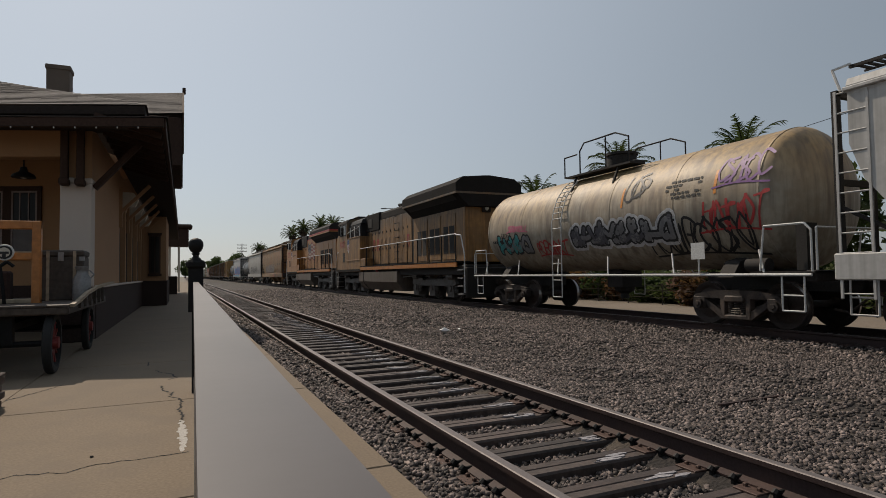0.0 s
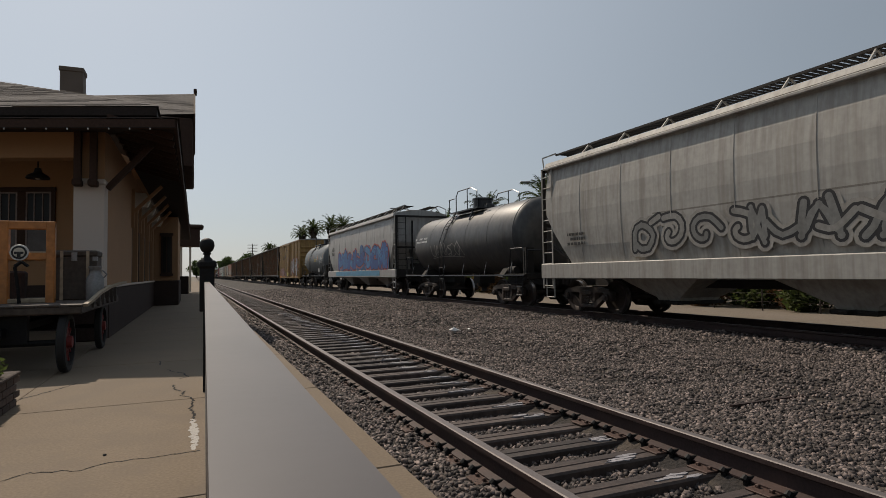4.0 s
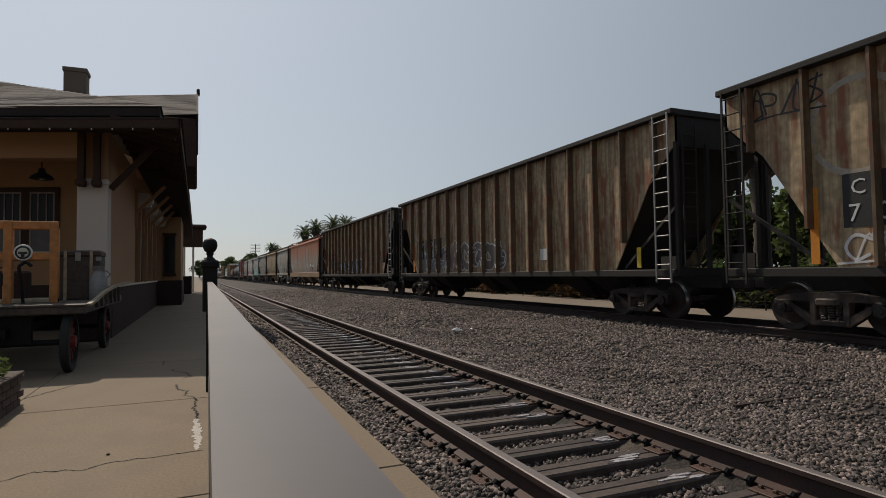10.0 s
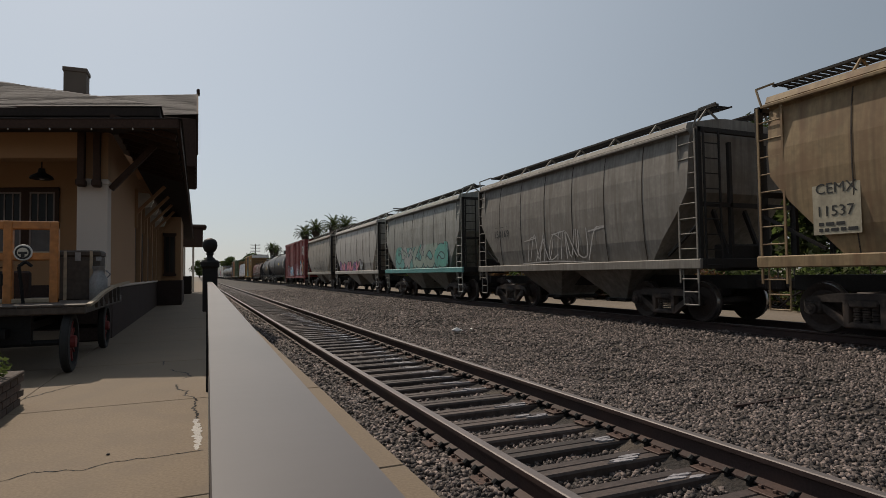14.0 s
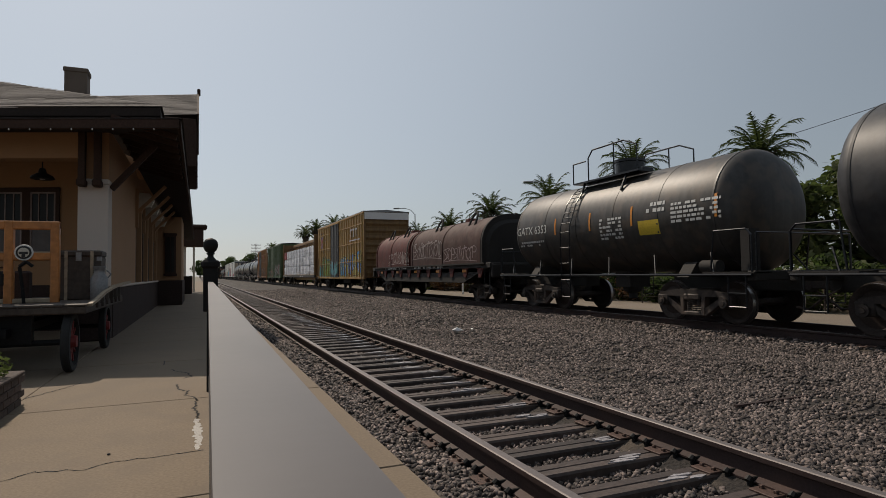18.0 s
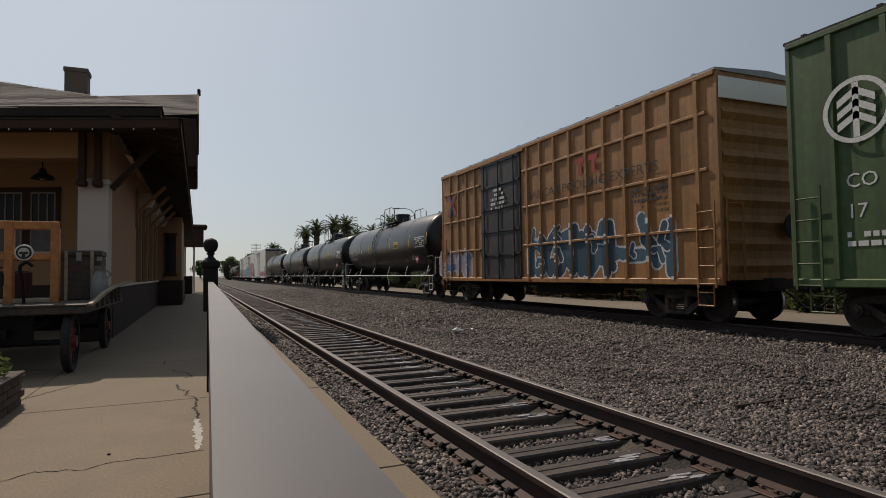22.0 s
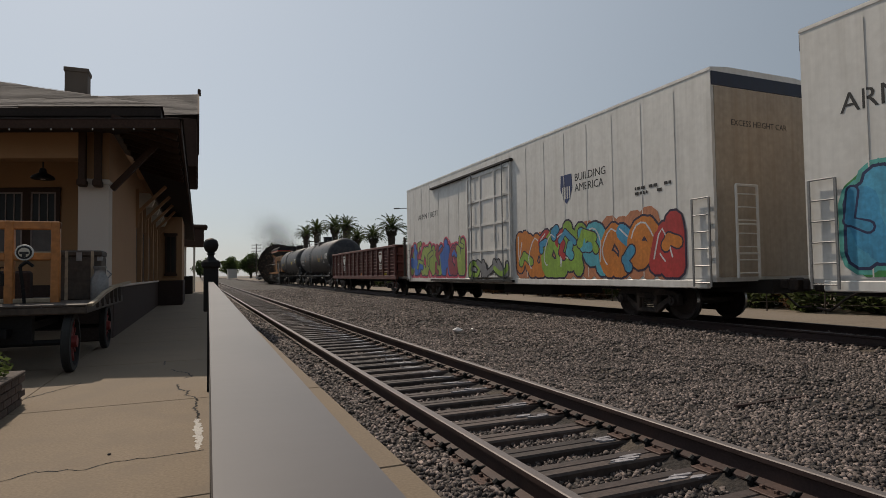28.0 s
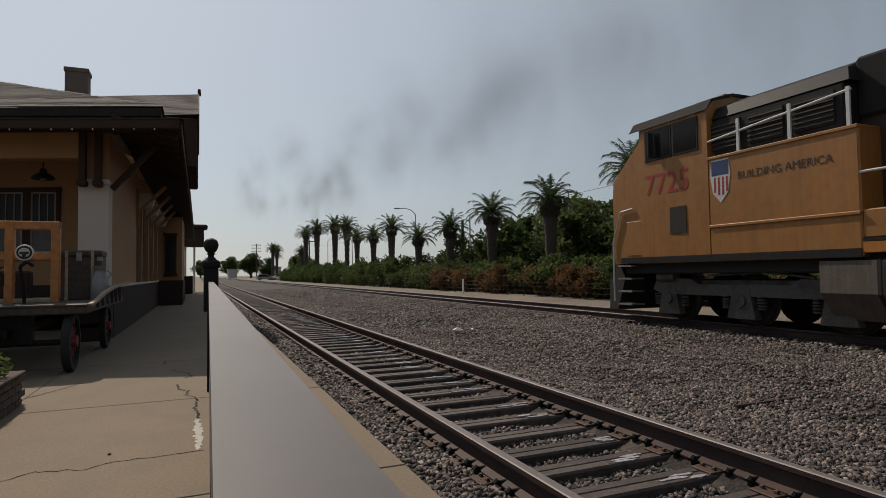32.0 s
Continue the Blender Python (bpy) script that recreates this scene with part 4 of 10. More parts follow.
# pale patches painted as glints on the ties inside the siding's far rail
pw = thing("spilled_powder", (0, 0, 0), "pale glints painted on the wooden siding ties", "powder")
PR = random.Random(77)
y = 2.591 + 0.468
while y < 22:
    for k in range(3):
        x0, rx, yk = 2.84 + PR.uniform(0.0, 0.32), 0.06 + 0.12 * PR.random(), y - 0.06 + 0.035 * k
        ring = [(x0 + rx * math.cos(a) * PR.uniform(0.6, 1.3), yk + 0.02 * math.sin(a) * PR.uniform(0.4, 1.4), -0.2585 + 0.0007 * k) for a in [i * math.pi / 6 for i in range(12)]]
        part("powder_patch", Mesh().add(ring + [(u, v, w - 0.012) for u, v, w in ring], [tuple(range(12))] + [(i, i + 12, (i + 1) % 12 + 12, (i + 1) % 12) for i in range(12)]), "powder", pw)
    y += 0.468 if PR.random() < 0.75 else 0.936

# ------------------------------------------------------------------ planting, fences and poles behind the tracks
def leaf_cloud(rnd, n, size, place, slot=0, me=None):
    """Small bent leaves: place(rnd) gives a point and an outward way."""
    me = me or Mesh()
    for _ in range(n):
        p, out = place(rnd)
        s = size * rnd.uniform(0.6, 1.3)
        a = Vector((rnd.gauss(0, 1), rnd.gauss(0, 1), rnd.gauss(0, 0.7))).normalized()
        b = a.cross(out + Vector((rnd.gauss(0, 0.6), rnd.gauss(0, 0.6), rnd.gauss(0, 0.6))))
        b = b.normalized() if b.length > 1e-4 else a.orthogonal()
        m = p + a * s
        me.add([p - a * s, p + b * s * 0.5, m, p - b * s * 0.5], [(0, 1, 2, 3)], slot)
    return me


def cloud_data(name, me, mats):
    mesh = bpy.data.meshes.new(name)
    mesh.from_pydata(me.v, [], me.f)
    for k in mats:
        mesh.materials.append(M[k])
    mesh.polygons.foreach_set("material_index", me.m)
    return mesh


def clumps(rnd, k, rx, ry, rz, cz, r):
    cs = []
    for _ in range(k):
        a, h = rnd.uniform(0, 2 * math.pi), rnd.uniform(-1, 1)
        q = math.sqrt(1 - h * h) * rnd.uniform(0.35, 1.0)
        cs.append((Vector((rx * q * math.cos(a), ry * q * math.sin(a), cz + rz * h * 0.9)), r * rnd.uniform(0.6, 1.25)))

    def place(rd):
        c, rr = rd.choice(cs)
        d = Vector((rd.gauss(0, 1), rd.gauss(0, 1), rd.gauss(0, 1))).normalized()
        return c + d * rr * rd.uniform(0.55, 1.0), d
    return place


PR = random.Random(31)
SHRUBS = []
for k in range(4):
    lo = 0.45
    pl = clumps(PR, 16, 1.0, 0.95, 0.55, 0.72, 0.42)
    SHRUBS.append([cloud_data("foliage", leaf_cloud(PR, 1100, 0.10, pl), [m]) for m in ("leaf", "leaf_red", "leaf_dark")])
stem_me = Mesh()
for k in range(6):
    a = k * 1.05
    stem_me.tube((0.05 * math.cos(a), 0.05 * math.sin(a), -0.05), (0.6 * math.cos(a), 0.6 * math.sin(a), 0.85), 0.03, 0.012, 5)
STEM = stem_me.data("stem", "bark")
y = 7.0
while y < 150:
    near = y < 60
    if 14 < y < 46 and PR.random() < 0.8:
        tone, lab = 1, "dense hedge shrub with reddish and green leaves"
    elif y > 90 or PR.random() < 0.35:
        tone, lab = 2, "dense dark green hedge shrub along the dirt strip"
    else:
        tone, lab = 0, "dense green hedge shrub along the dirt strip"
    hh = (1.25 if y < 24 else 1.15 if y < 60 else 1.6) * PR.uniform(0.8, 1.15)
    if y < 22:
        hh *= 0.72
    sh = thing("shrub", pose(18.9 + PR.uniform(-0.4, 0.4), y, -0.3, 0, 0, PR.uniform(0, 360)), lab, "shrub", "shrubs of the hedge")
    part("foliage", SHRUBS[PR.randrange(4)][tone], None, sh, at=Matrix.Diagonal((1.15, 1.15, hh, 1)))
    part("stem", STEM, None, sh)
    sh = thing("shrub", pose(20.3 + PR.uniform(-0.3, 0.3), y + 0.8, -0.3, 0, 0, PR.uniform(0, 360)), "tall dark shrub in the hedge's back row", "shrub", "shrubs of the hedge")
    part("foliage", SHRUBS[PR.randrange(4)][2 if PR.random() < 0.7 else 0], None, sh, at=Matrix.Diagonal((1.25, 1.3, hh * 1.3, 1)))
    part("stem", STEM, None, sh)
    y += 1.45 if near else 2.2

# canary palms in a row
def palm_crown(rnd, count, length):
    me = Mesh()
    for k in range(count):
        az = 2 * math.pi * k * 0.381966 * 1.0
        rise = 1.42 - 1.25 * (k / count) ** 0.9
        p = Vector((0, 0, 0))
        d = Vector((math.cos(az) * math.cos(rise), math.sin(az) * math.cos(rise), math.sin(rise)))
        n = 9
        seg = length * rnd.uniform(0.85, 1.1) / n
        side = Vector((-math.sin(az), math.cos(az), 0))
        for i in range(n):
            q = p + d * seg
            me.bar(p, q, 0.035 * (1 - i / n) + 0.012, 0.02)
            if i > 0:
                w = 0.42 * math.sin(math.pi * (0.18 + 0.8 * i / n)) + 0.06
                for s in (-1, 1):
                    for j in range(3):
                        o = p.lerp(q, (j + 0.5) / 3)
                        tip = o + side * s * w * 0.8 + d * w * 0.8 + Vector((0, 0, -0.04 - 0.2 * rnd.random()))
                        me.add([o, o + d * 0.05, tip, o - d * 0.03], [(0, 1, 2, 3)])
            p = q
            d = (d + Vector((0, 0, -0.10 - 0.22 * i / n))).normalized()
    return cloud_data("crown", me, ["frond"])


CROWNS = [palm_crown(random.Random(40 + k), 34, 2.3) for k in range(3)]
boot = Mesh()
BR = random.Random(8)
for k in range(90):
    a, z = k * 2.4, -0.75 + 1.0 * k / 90
    r = 0.42 + 0.22 * (k / 90)
    o = Vector((r * 0.8 * math.cos(a), r * 0.8 * math.sin(a), z))
    boot.bar(o, o + Vector((0.28 * math.cos(a), 0.28 * math.sin(a), 0.22)), 0.1, 0.05)
BOOT = boot.data("boots", "bark")
PALMS = ((22.5, 134.0, 10.6, 1.3), (22.0, 118.0, 10.4, 1.3), (22.0, 101.2, 9.6, 1.25), (22.2, 93.1, 9.1, 1.1), (23.0, 96.5, 8.0, 0.9), (22.0, 85.8, 6.9, 0.95), (22.0, 76.9, 6.5, 1.0), (22.0, 68.8, 7.0, 1.05),
         (22.0, 59.2, 5.2, 0.95), (22.0, 50.6, 5.6, 1.0), (22.0, 42.1, 6.2, 1.05), (22.0, 33.5, 6.1, 1.05), (22.0, 25.3, 6.9, 1.0), (22.0, 17.4, 6.2, 0.95), (22.5, 140.0, 7.0, 0.9), (21.0, 185.0, 9.5, 1.2), (23.5, 196.0, 9.5, 1.2), (24.5, 204.0, 8.0, 1.0), (28.5, 9.6, 8.6, 1.1))
for k, (x, y, z, s) in enumerate(PALMS):
    pt = thing("palm_tree", pose(x, y, -0.35, 0, 0, 70 * k), "stout date palm with dark shaggy trunk and arching fronds", "palm tree", "palms along the road")
    tr = Mesh()
    h = z + 0.35 - 0.6
    rings = []
    n = 18
    for i in range(n + 1):
        u = i / n
        rings.append(((0.46 - 0.12 * math.sin(math.pi * min(1, u * 1.1)) + (0.035 if i % 2 else -0.02)) * s, h * u))
    tr.lathe(rings, 12)
    part("trunk", tr, "bark", pt, smooth=30)
    part("boot_collar", BOOT, None, pt, at=Matrix.Translation((0, 0, h)) @ Matrix.Scale(s, 4))
    part("crown", CROWNS[k % 3], None, pt, at=Matrix.Translation((0, 0, h + 0.15)) @ Matrix.Scale(s, 4))

# broad trees behind the palms
TREES = []
for k in range(4):
    rd = random.Random(60 + k)
    pl = clumps(rd, 30, 2.6, 2.6, 2.2, 3.5, 0.95)
    crown = cloud_data("crown", leaf_cloud(rd, 3600, 0.23, pl), ["leaf_dark" if k < 3 else "leaf"])
    tk = Mesh()
    tk.tube((0, 0, -0.1), (0.1, 0.05, 2.4), 0.24, 0.16, 9)
    for i in range(7):
        a = i * 0.9
        tk.tube((0.1, 0.05, 2.1 + 0.1 * i), (1.7 * math.cos(a), 1.7 * math.sin(a), 3.6 + 0.25 * (i % 3)), 0.10, 0.03, 6)
    TREES.append((tk.data("trunk", "bark"), crown))
TPLACES = ((27.5, 30.5, 1.25), (26.0, 35.5, 1.15), (27.0, 40.5, 1.2), (25.5, 45.0, 1.0), (26.5, 50.0, 1.0), (25.0, 56.0, 0.85), (27, 62, 0.75), (26, 69, 0.7), (27, 76, 0.7), (26, 83, 0.62), (27, 91, 0.6), (26, 100, 0.6), (26, 110, 0.62), (27, 121, 0.65), (27, 133, 0.7),
           (29.5, 24.0, 1.2), (28, 18.0, 1.05), (28.5, 12.5, 1.1), (30, 6.0, 1.1), (27, 148, 1.0), (28, 170, 1.2), (34, 215, 1.5), (38, 250, 1.7), (30, 285, 1.8), (26, 330, 2.2), (18, 380, 2.0), (20, 420, 2.4), (30, 380, 2.4), (8, 520, 2.4), (2, 560, 2.6), (30, 28, 1.2), (31, 33, 1.3), (30, 38, 1.25), (31, 43.5, 1.3), (30, 49, 1.2), (30, 55, 1.1), (31, 62, 0.9))
TR = random.Random(77)
for k, (x, y, s) in enumerate(TPLACES):
    tm = TREES[3 if k % 5 == 1 else k % 3]
    tt = thing("tree", pose(x + TR.uniform(-0.5, 0.5), y, -0.4, 0, 0, TR.uniform(0, 360)), "leafy green tree with rounded crown behind the hedge", "tree", "trees behind the palms")
    part("trunk", tm[0], None, tt, at=Matrix.Scale(s, 4))
    part("crown", tm[1], None, tt, at=Matrix.Diagonal((s, s, s * TR.uniform(0.85, 1.1), 1)))

# low wire fence in front of the hedge
fn = thing("wire_fence", (0, 0, 0), "low dark post and wire fence before the hedge", "fence")
for k in range(44):
    yy = 4 + k * 2.0
    part("post", Mesh().tube((17.75, yy, -0.45), (17.75, yy, 0.55), 0.026, 0.022, 6), "pole_wood", fn)
for z in (0.0, 0.28, 0.5):
    part("wire", Mesh().tube((17.75, 4, z), (17.75, 90, z), 0.008, n=4), "pole_wood", fn)
mk = thing("marker_post", (16.2, 35.2, -0.3), "short white marker post in the dirt strip", "post")
part("stake", Mesh().box(-0.05, 0.05, -0.04, 0.04, 0, 1.0, c=0.01), "white_paint", mk)

# street lamps and utility poles
def street_lamp(x, y, h, reach, turn):
    sl2 = thing("street_lamp", pose(x, y, -0.4, 0, 0, turn), "grey steel street lamp with a long curved arm", "street lamp", "street lamps")
    part("pole", Mesh().tube((0, 0, 0), (0, 0, h), 0.11, 0.06, 10), "galv", sl2)
    part("arm", Mesh().path([(0, 0, h - 0.1), (0.25 * reach, 0, h + 0.5), (0.6 * reach, 0, h + 0.75), (reach, 0, h + 0.75)], 0.045), "galv", sl2)
    part("lamp_head", Mesh().box(reach - 0.1, reach + 0.65, -0.16, 0.16, h + 0.66, h + 0.82, c=0.05), "galv", sl2)


for x, y, h, r, t in ((25, 52.5, 7.3, 2.6, -30), (25, 35.6, 7.4, 2.6, 150), (26.5, 72.4, 9.4, 2.2, 160), (25, 78, 7.4, 2.6, 0), (26, 105, 7.5, 2.6, 0), (25, 122, 8.5, 2.5, 0)):
    street_lamp(x, y, h, r, t)


def utility_pole(x, y, h, arms):
    up = thing("utility_pole", (x, y, -0.4), "tall dark wooden utility pole with crossarms", "utility pole", "utility poles")
    part("pole", Mesh().tube((0, 0, 0), (0, 0, h), 0.2, 0.13, 8), "pole_wood", up)
    for k in range(arms):
        z = h - 0.5 - k * 1.1
        am = part("crossarm", Mesh().box(-1.7, 1.7, -0.08, 0.08, z - 0.1, z + 0.1), "pole_wood", up)
        for i in range(4):
            part("insulator", Mesh().tube((-1.5 + i, 0, z + 0.1), (-1.5 + i, 0, z + 0.32), 0.06, 0.04, 6), "galv", am)


for x, y, h, a in ((19.2, 220, 13.0, 3), (23.5, 51.0, 6.6, 0), (26, 150, 10.5, 1), (29, 185, 9.5, 1)):
    utility_pole(x, y, h, a)
wr = thing("overhead_wire", (0, 0, 0), "thin sagging overhead wire along the road", "wire")
for dx in (0.0,):
    pts = []
    for a, b in (((25.5, 8, 8.3), (25.5, 52, 7.4)), ((25.5, 52, 7.4), (26.5, 105, 8.0)), ((26.5, 105, 8.0), (26, 150, 9.0))):
        for i in range(10):
            u = i / 9
            pts.append((a[0] + (b[0] - a[0]) * u + dx, a[1] + (b[1] - a[1]) * u, a[2] + (b[2] - a[2]) * u - 1.0 * 4 * u * (1 - u) - dx * 0.5))
    part("wire", Mesh().path(pts, 0.014, 4), "black_iron", wr)


def parked_car(x, y, turn, tall, mat, label):
    pc = thing("parked_car", pose(x, y, -0.3, 0, 0, turn), label, "car", "parked cars")
    h = 1.75 if tall else 1.42
    prof = [(-2.3, 0.35), (2.3, 0.35), (2.35, 0.75), (2.2, 0.95), (1.3, 1.0), (0.75, h - 0.1), (0.5, h), (-1.6, h) if tall else (-0.9, h), (-2.1, h - 0.15) if tall else (-1.6, 1.05), (-2.3, 0.95)]
    part("body", Mesh().prism([(a, b) for a, b in prof], -0.88, 0.88, "y"), mat, pc)
    g0, g1 = (-1.9, 0.65) if tall else (-1.2, 0.6)
    for s in (-1, 1):
        part("window", Mesh().prism([(g0, 1.05), (g1 + 0.4, 1.05), (g1, h - 0.14), (g0 + 0.15, h - 0.14)], s * 0.885 - 0.006, s * 0.885 + 0.006, "y"), "glass", pc)
        for a in (-1.4, 1.45):
            wl = part("wheel", Mesh().lathe([(0.2, -0.1), (0.34, -0.1), (0.34, 0.1), (0.2, 0.1)], 16, axis="y", at=(a, s * 0.8, 0.34)), "tyre", pc)
            part("rim", Mesh().lathe([(0.2, -0.02), (0.2, 0.02)], 12, axis="y", at=(a, s * 0.9, 0.34)), "galv", wl)


parked_car(17.9, 178, 4, True, "galv", "silver people carrier parked beyond the crossing")
parked_car(22.6, 184, 6, False, "white_paint", "white saloon car parked beyond the crossing")
parked_car(20.0, 60.5, 90, False, "wall_far", "pale car half hidden behind the hedge")
fb = thing("far_building", (0, 0, 0), "low pale buildings in the haze along the line", "building")
for x0, x1, y0, h in ((14.5, 19, 330, 4.5), (28, 38, 300, 5.0), (40, 52, 240, 4.2), (-9, -4, 150, 4.0), (-14, -6, 190, 5.0)):
    b2 = part("block", Mesh().box(x0, x1, y0, y0 + 12, -0.5, h, c=0.05), "wall_far", fb)
    part("roof", Mesh().box(x0 - 0.3, x1 + 0.3, y0 - 0.3, y0 + 12.3, h, h + 0.35), "galv", b2)

# litter on the ballast
lt = thing("paper_litter", (5.86, 13.1, -0.36), "crumpled white paper lying on the ballast", "litter")
lm = Mesh()
LR = random.Random(2)
pts = [(0.17 * math.cos(a) * LR.uniform(0.6, 1.1), 0.1 * math.sin(a) * LR.uniform(0.6, 1.2), 0.06 + 0.06 * LR.random()) for a in [i * 0.785 for i in range(8)]]
lm.add(pts + [(0, 0, 0.15), (0, 0, 0.0)], [(i, (i + 1) % 8, 8) for i in range(8)] + [((i + 1) % 8, i, 9) for i in range(8)])
part("sheet", lm, "white_paint", lt)
lt2 = copy_thing(lt, pose(6.5, 13.6, -0.36, 0, 0, 70) @ Matrix.Scale(0.4, 4))
tagged(lt2, "small white paper scrap on the ballast", "litter")
sk = thing("old_steel_strip", (0, 0, 0), "long rusty steel strip lying between the tracks", "scrap")
part("strip", Mesh().box(5.35, 6.5, 4.62, 4.66, -0.37, -0.345).box(6.6, 6.85, 3.2, 3.24, -0.36, -0.335), "rail", sk)

# ------------------------------------------------------------------ the baggage wagon and planter on the platform
wg = thing("baggage_wagon", (0, 0, 0), "old wooden baggage wagon with orange end rack and red-spoked wheels", "wagon")
part("deck", Mesh().box(-3.25, -1.22, 8.0, 11.6, 0.70, 0.79, c=0.015), "old_wood", wg)
for k in range(9):
    part("plank", Mesh().box(-3.25 + k * 0.226, -3.25 + k * 0.226 + 0.216, 8.0, 11.6, 0.79, 0.812, c=0.004), "old_wood", wg)
rk = Mesh()
part("rack_top", Mesh().box(-3.2, -1.68, 8.97, 9.06, 1.76, 1.87, c=0.012), "orange_wood", wg)
part("rack_mid", Mesh().box(-3.2, -1.70, 8.975, 9.055, 1.36, 1.46, c=0.012), "orange_wood", wg)
part("rack_rail", Mesh().box(-3.2, -1.70, 8.98, 9.05, 1.46, 1.475), "pale_wood", wg)
part("rack_bottom", Mesh().box(-3.2, -1.68, 8.97, 9.06, 0.81, 0.87, c=0.01), "pale_wood", wg)
for x in (-1.78, -2.28, -2.72, -3.18):
    part("rack_post", Mesh().box(x, x + 0.1, 8.96, 9.07, 0.8, 1.87, c=0.012), "orange_wood", wg)
ds = part("emblem_disc", Mesh().lathe([(0.105, 0.0), (0.1, -0.012)], 22, axis="y", at=(-2.06, 8.95, 1.46)), "stencil_white", wg, "round white badge with dark ring")
part("badge_ring", Mesh().lathe([(0.085, 0.0), (0.085, -0.004)], 22, axis="y", at=(-2.06, 8.937, 1.46)), "stencil_black", ds)
part("badge_face", Mesh().lathe([(0.062, 0.0), (0.062, -0.004)], 22, axis="y", at=(-2.06, 8.932, 1.46)), "cream", ds)
part("badge_mark", Mesh().box(-2.11, -2.01, 8.924, 8.928, 1.44, 1.47).box(-2.08, -2.04, 8.924, 8.928, 1.40, 1.44), "stencil_black", ds)
part("tongue", Mesh().path([(-2.02, 8.9, 0.55), (-2.04, 8.82, 1.0), (-2.07, 8.8, 1.28), (-2.0, 8.8, 1.34), (-1.93, 8.8, 1.28)], 0.022), "black_iron", wg)
# curved side boards
sb = Mesh()
for k in range(6):
    u = k / 5
    sb.box(-1.24, -1.19, 8.7 + u * 2.3, 8.75 + u * 2.3, 0.74, 0.84 + 0.13 * math.sin(u * 1.57))
part("side_stake", sb, "old_wood", wg)
pts = [(-1.2, 8.1, 0.80), (-1.2, 8.6, 0.84), (-1.18, 9.1, 0.92), (-1.15, 9.8, 0.985), (-1.12, 10.6, 1.02), (-1.1, 11.4, 1.04)]
sr = Mesh()
for a, b in zip(pts, pts[1:]):
    sr.bar(a, b, 0.05, 0.035)
part("side_rail", sr, "pale_wood", wg)
wheel_mesh = Mesh()
for k in range(12):
    a = k * math.pi / 6
    wheel_mesh.bar((0, 0.06 * math.cos(a), 0.06 * math.sin(a)), (0, 0.29 * math.cos(a), 0.29 * math.sin(a)), 0.03, 0.03, up=(1, 0, 0))
wheel_mesh.lathe([(0.07, -0.07), (0.08, 0.0), (0.07, 0.07)], 14, axis="x")
spokes = wheel_mesh.data("spokes", "red_paint")
tyre_m = Mesh()
prof = [(0.28, -0.05), (0.345, -0.045), (0.36, -0.03), (0.36, 0.03), (0.345, 0.045), (0.28, 0.05), (0.275, 0.0)]
n = 30
vs = [(h, r * math.cos(2 * math.pi * i / n), r * math.sin(2 * math.pi * i / n)) for r, h in prof for i in range(n)]
fs = [(k * n + i, k * n + (i + 1) % n, ((k + 1) % 7) * n + (i + 1) % n, ((k + 1) % 7) * n + i) for k in range(7) for i in range(n)]
tyre_m.add(vs, fs)
tyre_d = tyre_m.data("tyre", "tyre", 40)
for x, y in ((-1.42, 8.25), (-1.38, 10.75), (-2.95, 8.25), (-2.95, 10.75)):
    w = part("wheel", tyre_d, None, wg, at=(x, y, 0.36))
    part("spokes", spokes, None, w)
for y in (8.25, 10.75):
    part("axle", Mesh().tube((-2.95, y, 0.36), (-1.4, y, 0.36), 0.035).box(-2.6, -1.8, y - 0.06, y + 0.06, 0.36, 0.7), "black_iron", wg)
part("draw_handle", Mesh().path([(-2.1, 7.95, 0.25), (-2.1, 7.85, 0.75), (-2.1, 7.9, 1.05)], 0.035).path([(-2.18, 7.9, 1.05), (-2.18, 7.9, 1.18), (-2.1, 7.9, 1.23), (-2.02, 7.9, 1.18), (-2.02, 7.9, 1.05)], 0.02).box(-2.17, -2.03, 7.85, 7.99, 0.05, 0.3, c=0.02), "black_iron", wg)
part("reach_bar", Mesh().box(-2.2, -2.0, 8.0, 11.0, 0.45, 0.55), "black_iron", wg)
tk1 = thing("travel_trunk", (-1.86, 9.75, 0.812), "dark worn travel trunk standing on the wagon", "trunk")
part("box", Mesh().box(0, 0.55, 0, 0.5, 0, 0.62, c=0.015), "old_wood", tk1)
part("lid", Mesh().box(-0.01, 0.56, -0.01, 0.51, 0.62, 0.71, c=0.02), "old_wood", tk1)
for x in (0.1, 0.42):
    part("strap", Mesh().box(x, x + 0.04, -0.014, -0.008, 0, 0.7), "pale_wood", tk1)
part("corner", Mesh().box(-0.012, 0.05, -0.014, 0.03, 0.56, 0.62).box(0.5, 0.562, -0.014, 0.03, 0.56, 0.62), "galv", tk1)
part("latch", Mesh().box(0.24, 0.31, -0.02, -0.01, 0.56, 0.68), "galv", tk1)
tk2 = thing("milk_can", (-1.32, 9.7, 0.812), "dull grey metal milk can on the wagon", "milk can")
part("can", Mesh().lathe([(0.11, 0), (0.115, 0.02), (0.115, 0.3), (0.07, 0.38), (0.07, 0.43), (0.085, 0.45), (0.085, 0.48)], 18), "galv", tk2, smooth=40)
part("handle", Mesh().path([(0.1, 0, 0.3), (0.15, 0, 0.36), (0.09, 0, 0.42)], 0.01), "galv", tk2)
tk3 = thing("suitcase", (-2.75, 9.6, 0.812), "brown leather suitcase on the wagon deck", "suitcase")
part("case", Mesh().box(0, 0.6, 0, 0.22, 0, 0.42, c=0.03), "wainscot", tk3)
